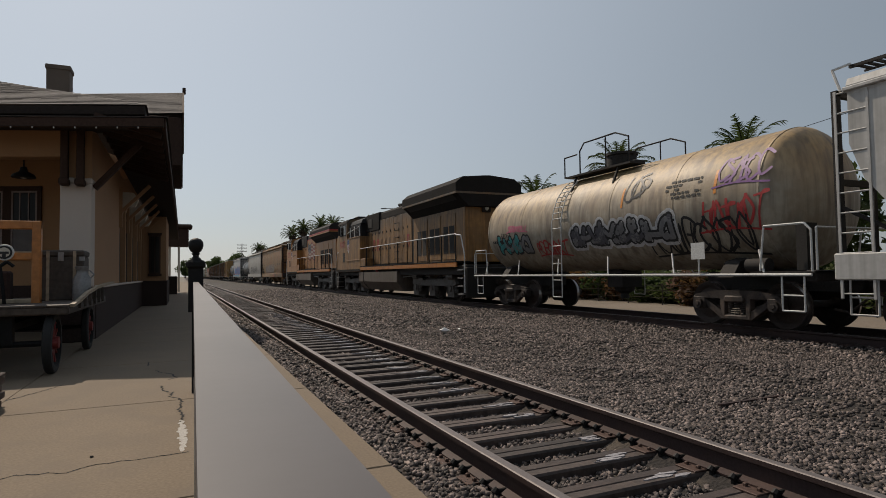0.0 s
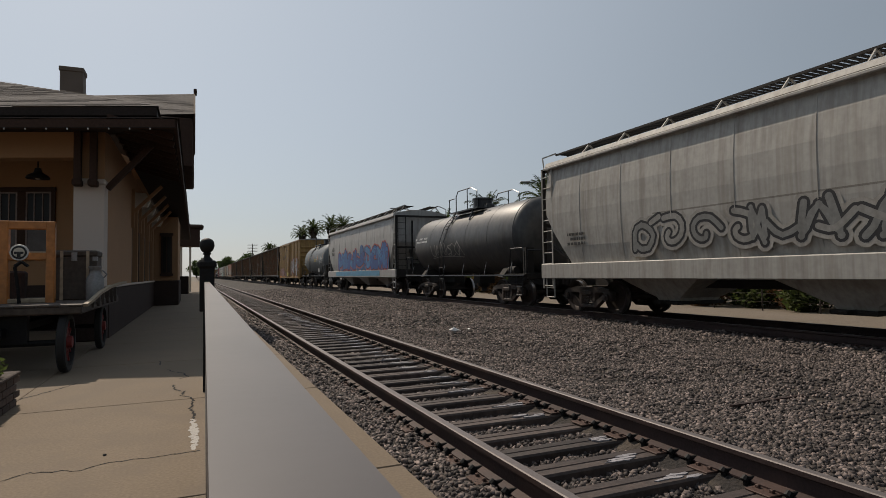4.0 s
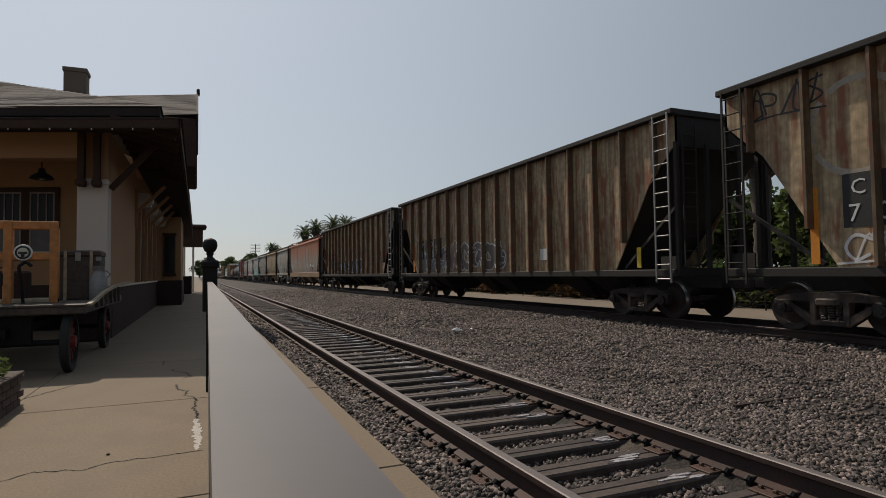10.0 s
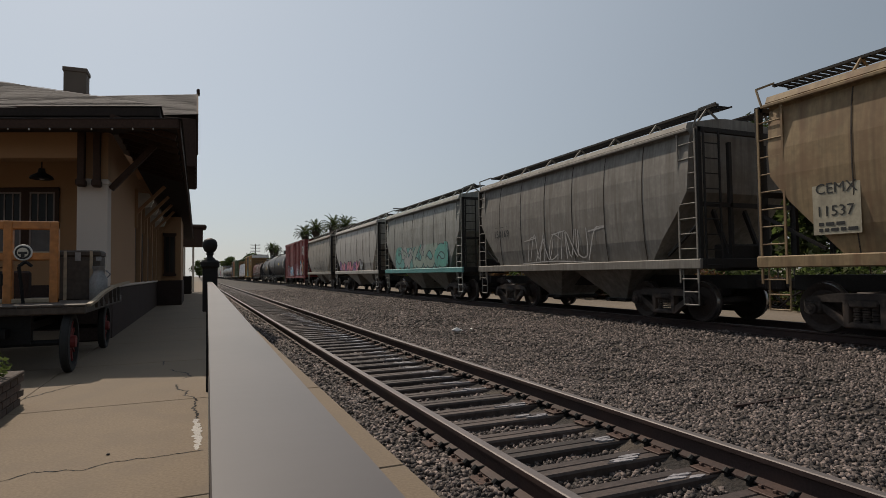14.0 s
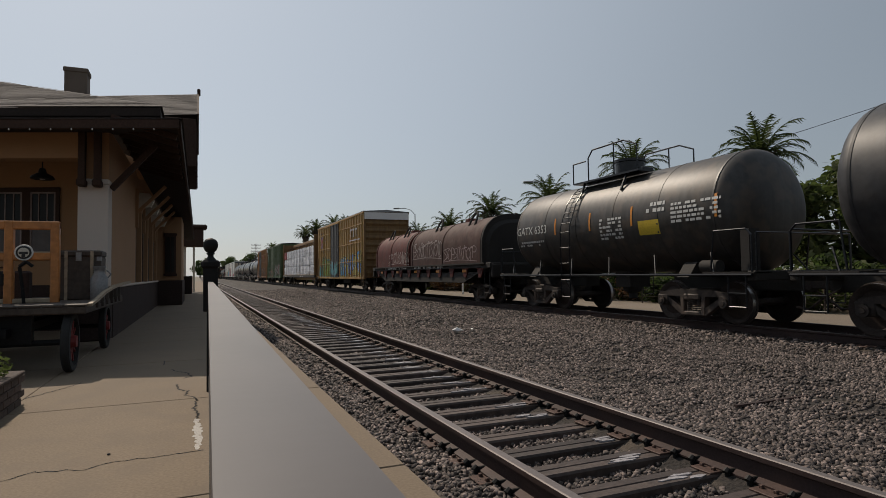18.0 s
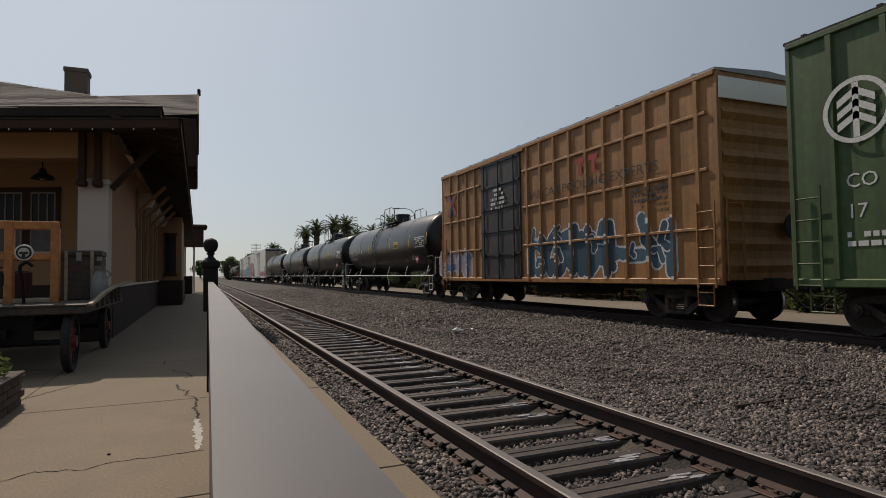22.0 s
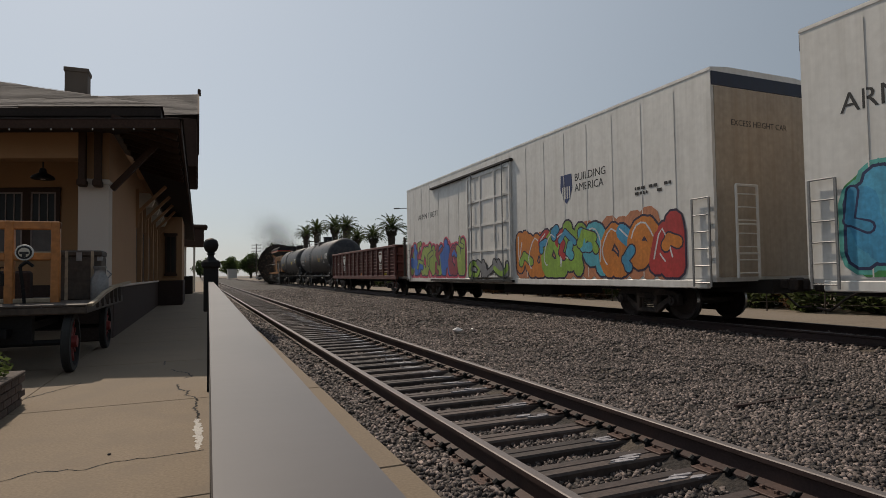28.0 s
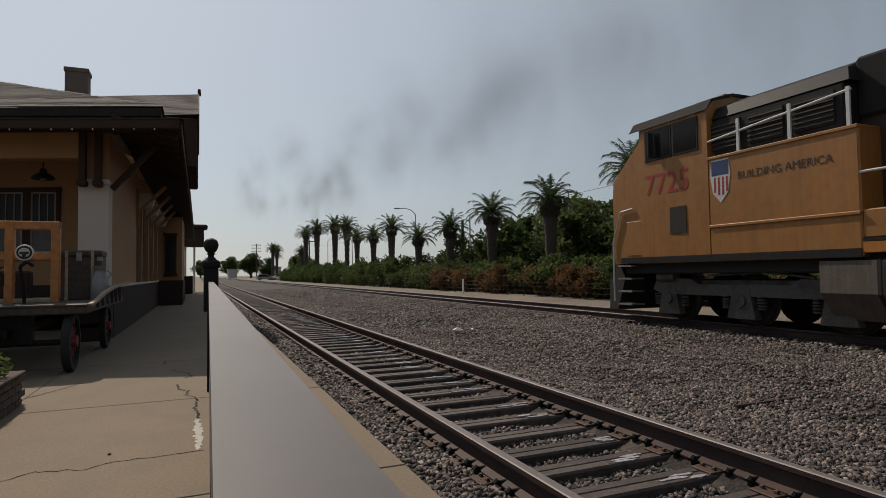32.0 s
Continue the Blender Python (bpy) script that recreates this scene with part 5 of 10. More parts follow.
part("handle", Mesh().path([(0.22, 0.11, 0.42), (0.24, 0.11, 0.47), (0.36, 0.11, 0.47), (0.38, 0.11, 0.42)], 0.012), "trim", tk3)

pn = thing("brick_planter", (0, 0, 0), "low dark brick planter with brick coping", "planter")
part("core", Mesh().box(-3.3, -1.49, 4.6, 6.3, 0, 0.24), "brick", pn)
bk = Mesh().box(-0.1, 0.1, -0.025, 0.025, 0.0, 0.058, c=0.005).data("brick", "brick")
for c2 in range(4):
    z = 0.004 + c2 * 0.066
    for k in range(8):
        y = 4.72 + k * 0.21 + (0.1 if c2 % 2 else 0)
        if y < 6.3:
            part("brick", bk, None, pn, at=pose(-1.475, y, z, 0, 0, 90))
    for k in range(8):
        x = -1.6 - k * 0.21 - (0.1 if c2 % 2 else 0)
        part("brick", bk, None, pn, at=pose(x, 6.315, z))
part("coping", Mesh().box(-1.62, -1.435, 4.58, 6.35, 0.266, 0.30, c=0.008).box(-3.3, -1.62, 6.2, 6.35, 0.266, 0.30, c=0.008), "brick", pn)
part("soil", Mesh().box(-3.2, -1.6, 4.65, 6.2, 0.2, 0.25), "bark", pn)
bs = thing("planter_shrub", (-1.86, 5.98, 0.25), "small flowering green shrub growing in the planter", "shrub")
rd = random.Random(14)
part("foliage", cloud_data("foliage", leaf_cloud(rd, 900, 0.03, clumps(rd, 14, 0.32, 0.36, 0.12, 0.16, 0.13)), ["leaf"]), None, bs)
part("blossom", cloud_data("blossom", leaf_cloud(rd, 40, 0.02, clumps(rd, 8, 0.33, 0.36, 0.12, 0.2, 0.12)), ["leaf_red"]), None, bs)
part("stem", STEM, None, bs, at=Matrix.Scale(0.2, 4))

# ------------------------------------------------------------------ running gear shared by the cars
def build_truck_meshes():
    t = Mesh()
    for s in (-1, 1):
        x0, x1 = sorted((s * 0.93, s * 1.10))
        t.prism([(-1.02, 0.58), (1.02, 0.58), (0.98, 0.66), (0.45, 0.74), (-0.45, 0.74), (-0.98, 0.66)], x0, x1, "x")
        for k in (-1, 1):
            y = k * 0.89
            t.box(x0 - 0.01, x1 + 0.01, y - 0.17, y + 0.17, 0.36, 0.62, c=0.03)
            t.tube((s * 0.9, y, 0.457), (s * 1.17, y, 0.457), 0.12, 0.11, 14)
            t.tube((s * 1.17, y, 0.457), (s * 1.19, y, 0.457), 0.06, 0.05, 8)
            t.prism([(k * 0.74, 0.56), (k * 0.70, 0.40), (k * 0.34, 0.15), (k * 0.26, 0.24), (k * 0.30, 0.30)][::k], x0 + 0.02, x1 - 0.01, "x")
            t.box(x0, x1, k * 0.30 - 0.055, k * 0.30 + 0.055, 0.2, 0.62, c=0.015)
        t.box(x0, x1, -0.36, 0.36, 0.14, 0.25, c=0.03)
        for y in (-0.15, 0.0, 0.15):
            for z in range(6):
                zz = 0.25 + z * 0.043
                t.tube((s * 1.015, y, zz), (s * 1.015, y, zz + 0.028), 0.066, 0.066, 10)
        t.box(x0 - 0.03, x1 + 0.03, -0.24, 0.24, 0.50, 0.64, c=0.03)
    t.box(-1.0, 1.0, -0.2, 0.2, 0.5, 0.76, c=0.03)
    for y in (-0.6, 0.6):
        t.box(-0.7, 0.7, y - 0.05, y + 0.05, 0.36, 0.46, c=0.01)
    frame_mesh = t.data("truck", "truck_iron", 40)
    w = Mesh()
    w.lathe([(0.10, -0.08), (0.12, -0.03), (0.33, -0.01), (0.39, -0.055), (0.45, -0.06), (0.457, 0.045), (0.485, 0.05), (0.485, 0.075), (0.40, 0.08), (0.34, 0.03), (0.13, 0.05), (0.09, 0.1)], 28, axis="x")
    n = 28
    for i in range(n):
        w.m[4 * n + i] = 1
    w.tube((0.0, 0, 0), (0.75, 0, 0), 0.085, 0.085, 10)
    return frame_mesh, w.data("wheel", ["wheel_iron", "wheel_tread"], 40)


TRUCK_MESH, WHEEL_MESH = build_truck_meshes()


def truck(car, y, wheelbase=0.89):
    t = part("truck", TRUCK_MESH, None, car, at=(0, y, 0))
    for s in (-1, 1):
        for k in (-1, 1):
            part("wheel", WHEEL_MESH, None, t, at=pose(s * 0.75, k * wheelbase, 0.457, 0, 0, 0 if s < 0 else 180))
    return t


def build_coupler():
    c = Mesh().box(-0.09, 0.09, -0.55, 0.35, 0.76, 0.94, c=0.02).box(-0.17, 0.15, -0.72, -0.5, 0.70, 0.99, c=0.05).box(0.02, 0.16, -0.85, -0.66, 0.72, 0.97, c=0.04)
    c.path([(0.3, 0.25, 0.8), (0.3, -0.1, 0.62), (0.26, -0.45, 0.36), (0.2, -0.75, 0.40)], 0.025, 6)
    return c.data("coupler", "truck_iron")


COUPLER_MESH = build_coupler()


def couplers(car, length):
    part("coupler", COUPLER_MESH, None, car, at=(0, 0, 0))
    part("coupler", COUPLER_MESH, None, car, at=pose(0, length, 0, 0, 0, 180))


PAINTS = {}


def paint(c, rough=0.55):
    key = (round(c[0], 3), round(c[1], 3), round(c[2], 3))
    if key not in PAINTS:
        PAINTS[key] = surface("sprayed paint", c, rough, grain=14, blotch=1.2, amount=0.16, bump=0, dirt=(c[0] * 0.6 + 0.02, c[1] * 0.6 + 0.018, c[2] * 0.6 + 0.015), dirt_amount=0.3, weather_folds=0.35)
    return PAINTS[key]


SIDE = Matrix(((0, 0, -1, 0), (-1, 0, 0, 0), (0, 1, 0, 0), (0, 0, 0, 1)))
FRONT = Matrix(((1, 0, 0, 0), (0, 0, -1, 0), (0, 1, 0, 0), (0, 0, 0, 1)))


def lettering(text, size, car, x, y, z, mat, front=False, tilt=0.0, wide=1.0, name="lettering"):
    """Words as a thin mesh on a car's side (reading towards -y from y) or on its front end."""
    cu = bpy.data.curves.new("words", "FONT")
    cu.body, cu.size, cu.resolution_u, cu.extrude = text, size * 1.4, 2, 0.001
    ob = bpy.data.objects.new("words", cu)
    scene.collection.objects.link(ob)
    me = bpy.data.meshes.new_from_object(ob.evaluated_get(bpy.context.evaluated_depsgraph_get()))
    bpy.data.objects.remove(ob)
    bpy.data.curves.remove(cu)
    me.materials.clear()
    me.materials.append(M[mat] if isinstance(mat, str) else mat)
    m = Matrix.Translation((x, y, z)) @ (FRONT if front else SIDE) @ pose(0, 0, 0, 0, 0, tilt) @ Matrix.Diagonal((wide, 1, 1, 1))
    return part(name, me, None, car, at=m)


def stencil(car, x, y0, y1, z0, z1, rows, mat, seed, name="stencil", fill=0.75):
    """Small writing that cannot be read: rows of short bars."""
    rnd = random.Random(seed)
    me = Mesh()
    h = (z1 - z0) / rows
    for r in range(rows):
        y = y1
        while y > y0:
            w = rnd.uniform(0.05, 0.16)
            if rnd.random() < fill:
                me.box(x - 0.002, x, max(y0, y - w), y, z0 + r * h + h * 0.2, z0 + r * h + h * 0.78)
            y -= w + 0.035
    return part(name, me, mat, car) if me.f else None


def plaque(car, x, y0, y1, z0, z1, mat, name="plaque", t=0.004):
    return part(name, Mesh().box(x - t, x, y0, y1, z0, z1), mat, car)


# ------------------------------------------------------------------ sprayed lettering on the cars
def flow(pts, n=5):
    """A smooth line through a few points."""
    out = []
    q = [pts[0]] + pts + [pts[-1]]
    for a, b, c, d in zip(q, q[1:], q[2:], q[3:]):
        for i in range(n):
            t = i / n
            out.append(tuple(0.5 * (2 * b[k] + (c[k] - a[k]) * t + (2 * a[k] - 5 * b[k] + 4 * c[k] - d[k]) * t * t + (3 * b[k] - a[k] - 3 * c[k] + d[k]) * t ** 3) for k in (0, 1)))
    return out + [pts[-1]]


def glyph(rnd):
    """Strokes of one abstract sprayed shape in a unit cell: swirls, hooks and drops, no letter."""
    kind = rnd.randrange(5)
    if kind == 0:
        a0, turn = rnd.uniform(0, 6), rnd.choice((-1, 1))
        swirl = [(0.5 + (0.46 - 0.055 * i) * math.cos(a0 + turn * i * 0.8), 0.5 + (0.48 - 0.055 * i) * math.sin(a0 + turn * i * 0.8)) for i in range(8)]
        return [flow(swirl, 2)]
    if kind == 1:
        top = rnd.uniform(0.75, 1.0)
        drop = [(0.2, 0.1), (0.05, 0.45), (0.45, top), (0.85, 0.5), (0.6, 0.08), (0.3, 0.3)]
        return [flow(drop, 3), [(0.75, 0.85), (1.0, rnd.uniform(0.6, 1.0))]]
    u, up, line = rnd.uniform(-0.1, 0.1), rnd.random() < 0.5, []
    for i in range(rnd.choice((4, 5))):
        line.append((u, rnd.uniform(0.7, 1.0) if up else rnd.uniform(0.0, 0.3)))
        u += rnd.choice((-0.12, 0.3, 0.38))
        up = not up
    return [flow(line, 3), flow([(rnd.uniform(0.0, 0.3), rnd.uniform(0.3, 0.7)), (0.5, rnd.uniform(0.2, 0.5)), (rnd.uniform(0.75, 1.05), rnd.uniform(0.4, 0.9))], 3)]


LEVEL = 0.000008     # coats of paint lie this far over one another


def ribbon(me, pts, r, x, slot, plane, rnd=None):
    """A thick stroke with round ends, flat on a car's side from depth x on. Returns the depth of the next coat."""
    fine = [pts[0]]
    for (a0, b0), (a1, b1) in zip(pts, pts[1:]):
        k = max(1, int(math.hypot(a1 - a0, b1 - b0) / 0.3))
        fine += [(a0 + (a1 - a0) * i / k, b0 + (b1 - b0) * i / k) for i in range(1, k + 1)]
    corners = pts
    pts = [Vector((a, b)) for a, b in fine]
    left, right = [], []
    for i, p in enumerate(pts):
        d = (pts[min(i + 1, len(pts) - 1)] - pts[max(i - 1, 0)])
        d = d.normalized() if d.length > 1e-6 else Vector((1, 0))
        s = Vector((-d.y, d.x)) * r
        left.append(p + s)
        right.append(p - s)
    for i in range(len(pts) - 1):
        q = [left[i], left[i + 1], right[i + 1], right[i]]
        me.add([plane(v.x, v.y, x) for v in q], [(0, 1, 2, 3)], slot)
        x += LEVEL
    for p in [Vector(c) for c in (corners if r > 0.05 or len(corners) < 6 else (corners[0], corners[-1]))]:
        me.add([plane(p.x + r * math.cos(k * math.pi / 5), p.y + r * math.sin(k * math.pi / 5), x) for k in range(10)], [tuple(range(10))], slot)
        x += LEVEL
    return x


def mural(car, x, y0, y1, z0, z1, n, fills, outline, seed, thick=0.17, halo=None, shine=None, ribs=(), rib_d=0.06, label="", shear=0.15, bed=None):
    """A row of sprayed shapes on a car's near side, reading from y1 down to y0."""
    rnd = random.Random(seed)
    me = Mesh()
    cols = [outline] + list(fills) + ([halo] if halo else []) + ([shine] if shine else []) + ([bed] if bed else [])
    mats = [paint(c) for c in cols]
    bed_slot = len(cols) - 1
    halo_slot = 1 + len(fills)
    shine_slot = 1 + len(fills) + (1 if halo else 0)
    plane = lambda a, b, d: (x - d, a, b)
    w = (y1 - y0) / n
    layers = []
    if bed:
        for k in range(n * 2):
            a = y0 + (y1 - y0) * (k + 0.5) / (n * 2)
            rb_ = min(w * 0.42, (z1 - z0) * 0.3)
            a = max(y0 + rb_, min(y1 - rb_, a))
            layers.append(([(a, z0 + rb_), (a, z0 + max(rb_ + 0.05, (z1 - z0) * rnd.uniform(0.5, 0.9)))], rb_, bed_slot, 0.0022))
    for k in range(n):
        base = y1 - (k + 1) * w
        hh = rnd.uniform(0.84, 1.0)
        lean = rnd.uniform(-shear, shear)
        zb = z0 + rnd.uniform(0, 0.08) * (z1 - z0)
        for st in glyph(rnd):
            pts = [(base + w * (1 - (u * 1.12 - 0.06)) - lean * (v - 0.5), zb + (z1 - zb) * v * hh) for u, v in st]
            slot = 1 + (k + rnd.randrange(2)) % len(fills)
            r = min(thick * rnd.uniform(0.85, 1.15), (z1 - z0) * 0.3)
            edge = r + (0.13 if halo else 0.055)
            pts = [(max(y0 + edge, min(y1 - edge, a)), max(z0 + edge, min(z1, b))) for a, b in pts]
            if halo:
                layers.append((pts, r + 0.13, halo_slot, 0.003))
            layers.append((pts, r + 0.055, 0, 0.005 + 0.0003 * k))
            layers.append((pts, r, slot, 0.008 + 0.0003 * k))
            if shine:
                layers.append(([(a + r * 0.35, b + r * 0.4) for a, b in pts[:max(2, len(pts) // 2)]], 0.022, shine_slot, 0.0125))
    if thick > 0.11:
        # arrows, bars and flourishes that run through the letters
        for k in range(int(n * 1.6)):
            a, b = rnd.uniform(y0 + 0.3, y1 - 0.3), rnd.uniform(z0 + 0.25, z1 - 0.25)
            q, ln_ = rnd.uniform(0, math.pi), rnd.uniform(0.25, 0.75)
            pts = [(a, b), (a + ln_ * 0.5 * math.cos(q), max(z0, min(z1, b + ln_ * 0.5 * math.sin(q)))), (a + ln_ * math.cos(q + 0.8), max(z0, min(z1, b + ln_ * math.sin(q + 0.8))))]
            r = thick * rnd.uniform(0.3, 0.65)
            layers.append((pts, r + 0.04, 0, 0.0112 + 0.0001 * k))
            layers.append((pts, r, 1 + rnd.randrange(len(fills)), 0.01195 + 0.0001 * k))
    layers.sort(key=lambda l: l[3])
    depth = 0.002
    for pts, r, slot, d in layers:
        depth = ribbon(me, pts, r, depth, slot, plane)
    # the paint that lies on the raised ribs
    cell = 0.07
    for ry, rw in ribs:
        if y0 - 0.2 < ry < y1 + 0.2:
            z = z0 - 0.05
            while z < z1 + 0.1:
                hit = None
                for pts, r, slot, d in layers:
                    for (a0, b0), (a1, b1) in zip(pts, pts[1:]):
                        dx, dz = a1 - a0, b1 - b0
                        u = max(0, min(1, ((ry - a0) * dx + (z - b0) * dz) / (dx * dx + dz * dz + 1e-9)))
                        if (a0 + u * dx - ry) ** 2 + (b0 + u * dz - z) ** 2 < r * r:
                            hit = slot
                            break
                if hit is not None:
                    me.add([(x - rib_d - 0.004, ry - rw, z), (x - rib_d - 0.004, ry + rw, z), (x - rib_d - 0.004, ry + rw, z + cell), (x - rib_d - 0.004, ry - rw, z + cell)], [(0, 1, 2, 3)], hit)
                z += cell
    return part("graffiti", me, mats, car, label or "sprayed graffiti")


STROKES = ([(0, 0), (0.05, 1), (0.7, 0.85), (0.6, 0.5), (0.1, 0.5)], [(0.9, 0.95), (0.15, 0.8), (0.8, 0.3), (0, 0)], [(0, 0), (0.4, 1), (0.85, 0)], [(0.9, 0.8), (0.3, 1), (0, 0.5), (0.3, 0), (0.9, 0.2)],
           [(0, 1), (0.1, 0.1), (0.7, 0), (0.9, 1)], [(0, 0), (0.1, 1), (0.85, 0.05), (1, 1)], [(0.5, 1), (0, 0.5), (0.5, 0), (1, 0.5), (0.45, 1)], [(0, 0.9), (1.1, 1.0), (0.5, 0.95), (0.45, -0.15)])


def tag(car, x, y0, y1, z0, z1, n, color, seed, r=0.02):
    """Thin sprayed scrawl: loose hooks and loops."""
    rnd = random.Random(seed)
    me = Mesh()
    w = (y1 - y0) / n
    depth = 0.003
    for q in range(2 * n):
        k = q / 2 + rnd.uniform(-0.2, 0.2)
        lean, hh, zb = rnd.uniform(-0.15, 0.3), (z1 - z0) * rnd.uniform(0.7, 1.0), z0 + (z1 - z0) * rnd.uniform(0, 0.15)
        pts = [(y1 - w * (k + 0.1 + 0.85 * (u + rnd.uniform(-0.08, 0.08))) - lean * w * v, zb + hh * v) for u, v in rnd.choice(STROKES)]
        depth = ribbon(me, flow(pts, 5), r * rnd.uniform(0.7, 1.15), depth, 0, lambda a, b, d: (x - d, a, b))
    if n > 2:
        zu = z0 - 0.06 * (z1 - z0)
        ribbon(me, flow([(y1, zu), ((y0 + y1) / 2, zu + 0.05), (y0 - 0.2, zu - 0.03)], 6), r * 0.7, depth, 0, lambda a, b, d: (x - d, a, b))
    return part("graffiti", me, paint(color), car, "thin sprayed scrawl")


def loft(levels, slot=0, me=None):
    """A closed shell through level rectangles: (z, half width, y0, y1)."""
    me = me or Mesh()
    vs, fs = [], []
    for z, w, a, b in levels:
        vs += [(-w, a, z), (w, a, z), (w, b, z), (-w, b, z)]
    for k in range(len(levels) - 1):
        o = 4 * k
        for i in range(4):
            j = (i + 1) % 4
            fs.append((o + i, o + j, o + 4 + j, o + 4 + i))
    fs += [(3, 2, 1, 0), tuple(range(4 * len(levels) - 4, 4 * len(levels)))]
    return me.add(vs, fs, slot)


def ladder(car, x, y, w, z0, z1, mat, step=0.33, name="ladder"):
    """A ladder standing on a side at depth x, from y to y + w."""
    me = Mesh()
    for a in (y, y + w):
        me.box(x - 0.045, x - 0.015, a - 0.02, a + 0.02, z0, z1)
    ld = part(name, me, mat, car)
    rung = Mesh().tube((x - 0.03, y, 0), (x - 0.03, y + w, 0), 0.014, n=6).data("rung", mat)
    z = z0 + 0.08
    while z < z1:
        part("rung", rung, None, ld, at=(0, 0, z))
        z += step
    return ld


def end_ladder(car, y, x0, x1, z0, z1, mat, step=0.33):
    me = Mesh()
    for a in (x0, x1):
        me.box(a - 0.02, a + 0.02, y - 0.05, y - 0.02, z0, z1)
    z = z0 + 0.08
    while z < z1:
        me.tube((x0, y - 0.035, z), (x1, y - 0.035, z), 0.014, n=6)
        z += step
    return part("end_ladder", me, mat, car)


def step_irons(car, length, mat, x=1.5, z=1.0):
    for yy in (0.25, length - 0.75):
        for s in (-1, 1):
            part("step_iron", Mesh().path([(s * x, yy, z), (s * x, yy, 0.42), (s * x, yy + 0.42, 0.42), (s * x, yy + 0.42, z)], 0.018).tube((s * x, yy, 0.7), (s * x, yy + 0.42, 0.7), 0.015), mat, car)


# ------------------------------------------------------------------ tank cars
def tank_car(y, length, r, cz, body, label, mat_trim="black_paint", rail_mat="black_paint", grating=True, long_walk=True):
    car = thing("tank_car", (FAR_X, y, RAIL_FAR), label, "tank car", "cars of the freight train")
    a, b = 0.55, length - 0.55
    rings = [(0.05, a - 0.0)]
    d = r * 0.42
    for k in range(1, 9):
        t = k / 8 * math.pi / 2
        rings.append((r * math.sin(t), a + d * (1 - math.cos(t))))
    n = 5
    for k in range(1, n):
        rings.append((r, a + d + (b - a - 2 * d) * k / n))
    for k in range(8, 0, -1):
        t = k / 8 * math.pi / 2
        rings.append((r * math.sin(t), b - d * (1 - math.cos(t))))
    rings.append((0.05, b))
    part("tank", Mesh().lathe(rings, 44, axis="y", at=(0, 0, cz)), body, car, smooth=35)
    for k in range(0, n + 1):
        yy = a + d + (b - a - 2 * d) * k / n
        part("weld_band", Mesh().lathe([(r - 0.01, yy - 0.03), (r + 0.007, yy - 0.025), (r + 0.007, yy + 0.025), (r - 0.01, yy + 0.03)], 44, axis="y", at=(0, 0, cz)), body, car, smooth=35)
    sill = Mesh()
    for s in (0, 1):
        e0, e1 = (0.0, 3.4) if s == 0 else (length - 3.4, length)
        sill.box(-0.25, 0.25, e0, e1, 0.72, 1.12, c=0.02)
        bl = 2.0 if s == 0 else length - 2.0
        sill.prism([(-1.35, 1.02), (1.35, 1.02), (1.1, 1.35), (0.7, cz - r + 0.25), (-0.7, cz - r + 0.25), (-1.1, 1.35)], bl - 0.18, bl + 0.18, "y")
        ee = 0.05 if s == 0 else length - 0.25
        sill.box(-1.45, 1.45, ee, ee + 0.2, 0.95, 1.15, c=0.02)
    part("underframe", sill, "under", car)
    part("bottom_valve", Mesh().lathe([(0.3, 0.75), (0.26, 0.62), (0.12, 0.55), (0.12, 0.4)], 14, at=(0, length / 2, 0)).box(-0.35, 0.35, length / 2 - 0.3, length / 2 + 0.3, 0.72, cz - r + 0.15), "under", car)
    # side rail along each side with its struts
    for s in (-1, 1):
        part("side_rail", Mesh().tube((s * 1.5, 0.1, 1.07), (s * 1.5, length - 0.1, 1.07), 0.028, n=8), mat_trim, car)
        for k in range(6):
            yy = 1.0 + (length - 2.0) * k / 5
            part("strut", Mesh().tube((s * 1.5, yy, 1.07), (s * (1.5 - 0.24), yy + 0.28, 1.55), 0.02, n=6), mat_trim, car)
        for yy in (0.1, length - 0.1):
            k = 1 if yy < 1 else -1
            part("hand_rail", Mesh().path([(s * 1.48, yy, 1.1), (s * 1.48, yy, 1.85), (s * 1.48, yy + k * 0.12, 1.98), (s * 1.48, yy + k * 0.9, 1.98), (s * 1.48, yy + k * 1.0, 1.14)], 0.02), mat_trim if rail_mat == "under" else rail_mat, car)
    for yy in (0.06, length - 0.06):
        part("end_rail", Mesh().path([(-1.4, yy, 1.15), (-1.4, yy, 1.9), (1.4, yy, 1.9), (1.4, yy, 1.15)], 0.02), mat_trim, car)
    for s in (-1, 1):
        part("end_platform", Mesh().box(min(s * 1.0, s * 1.5), max(s * 1.0, s * 1.5), 0.05, 1.3, 1.1, 1.13).box(min(s * 1.0, s * 1.5), max(s * 1.0, s * 1.5), length - 1.3, length - 0.05, 1.1, 1.13), "under", car)
    # the platform, dome and ladders amidships
    m = length / 2
    top = cz + r
    part("dome", Mesh().lathe([(0.42, top - 0.12), (0.42, top + 0.42), (0.46, top + 0.43), (0.46, top + 0.5), (0.3, top + 0.53)], 20, at=(0, m, 0)).box(-0.2, 0.2, m - 0.75, m - 0.5, top - 0.1, top + 0.2, c=0.03).tube((0.1, m + 0.7, top - 0.1), (0.1, m + 0.7, top + 0.3), 0.09), rail_mat, car, smooth=40)
    pf = Mesh()
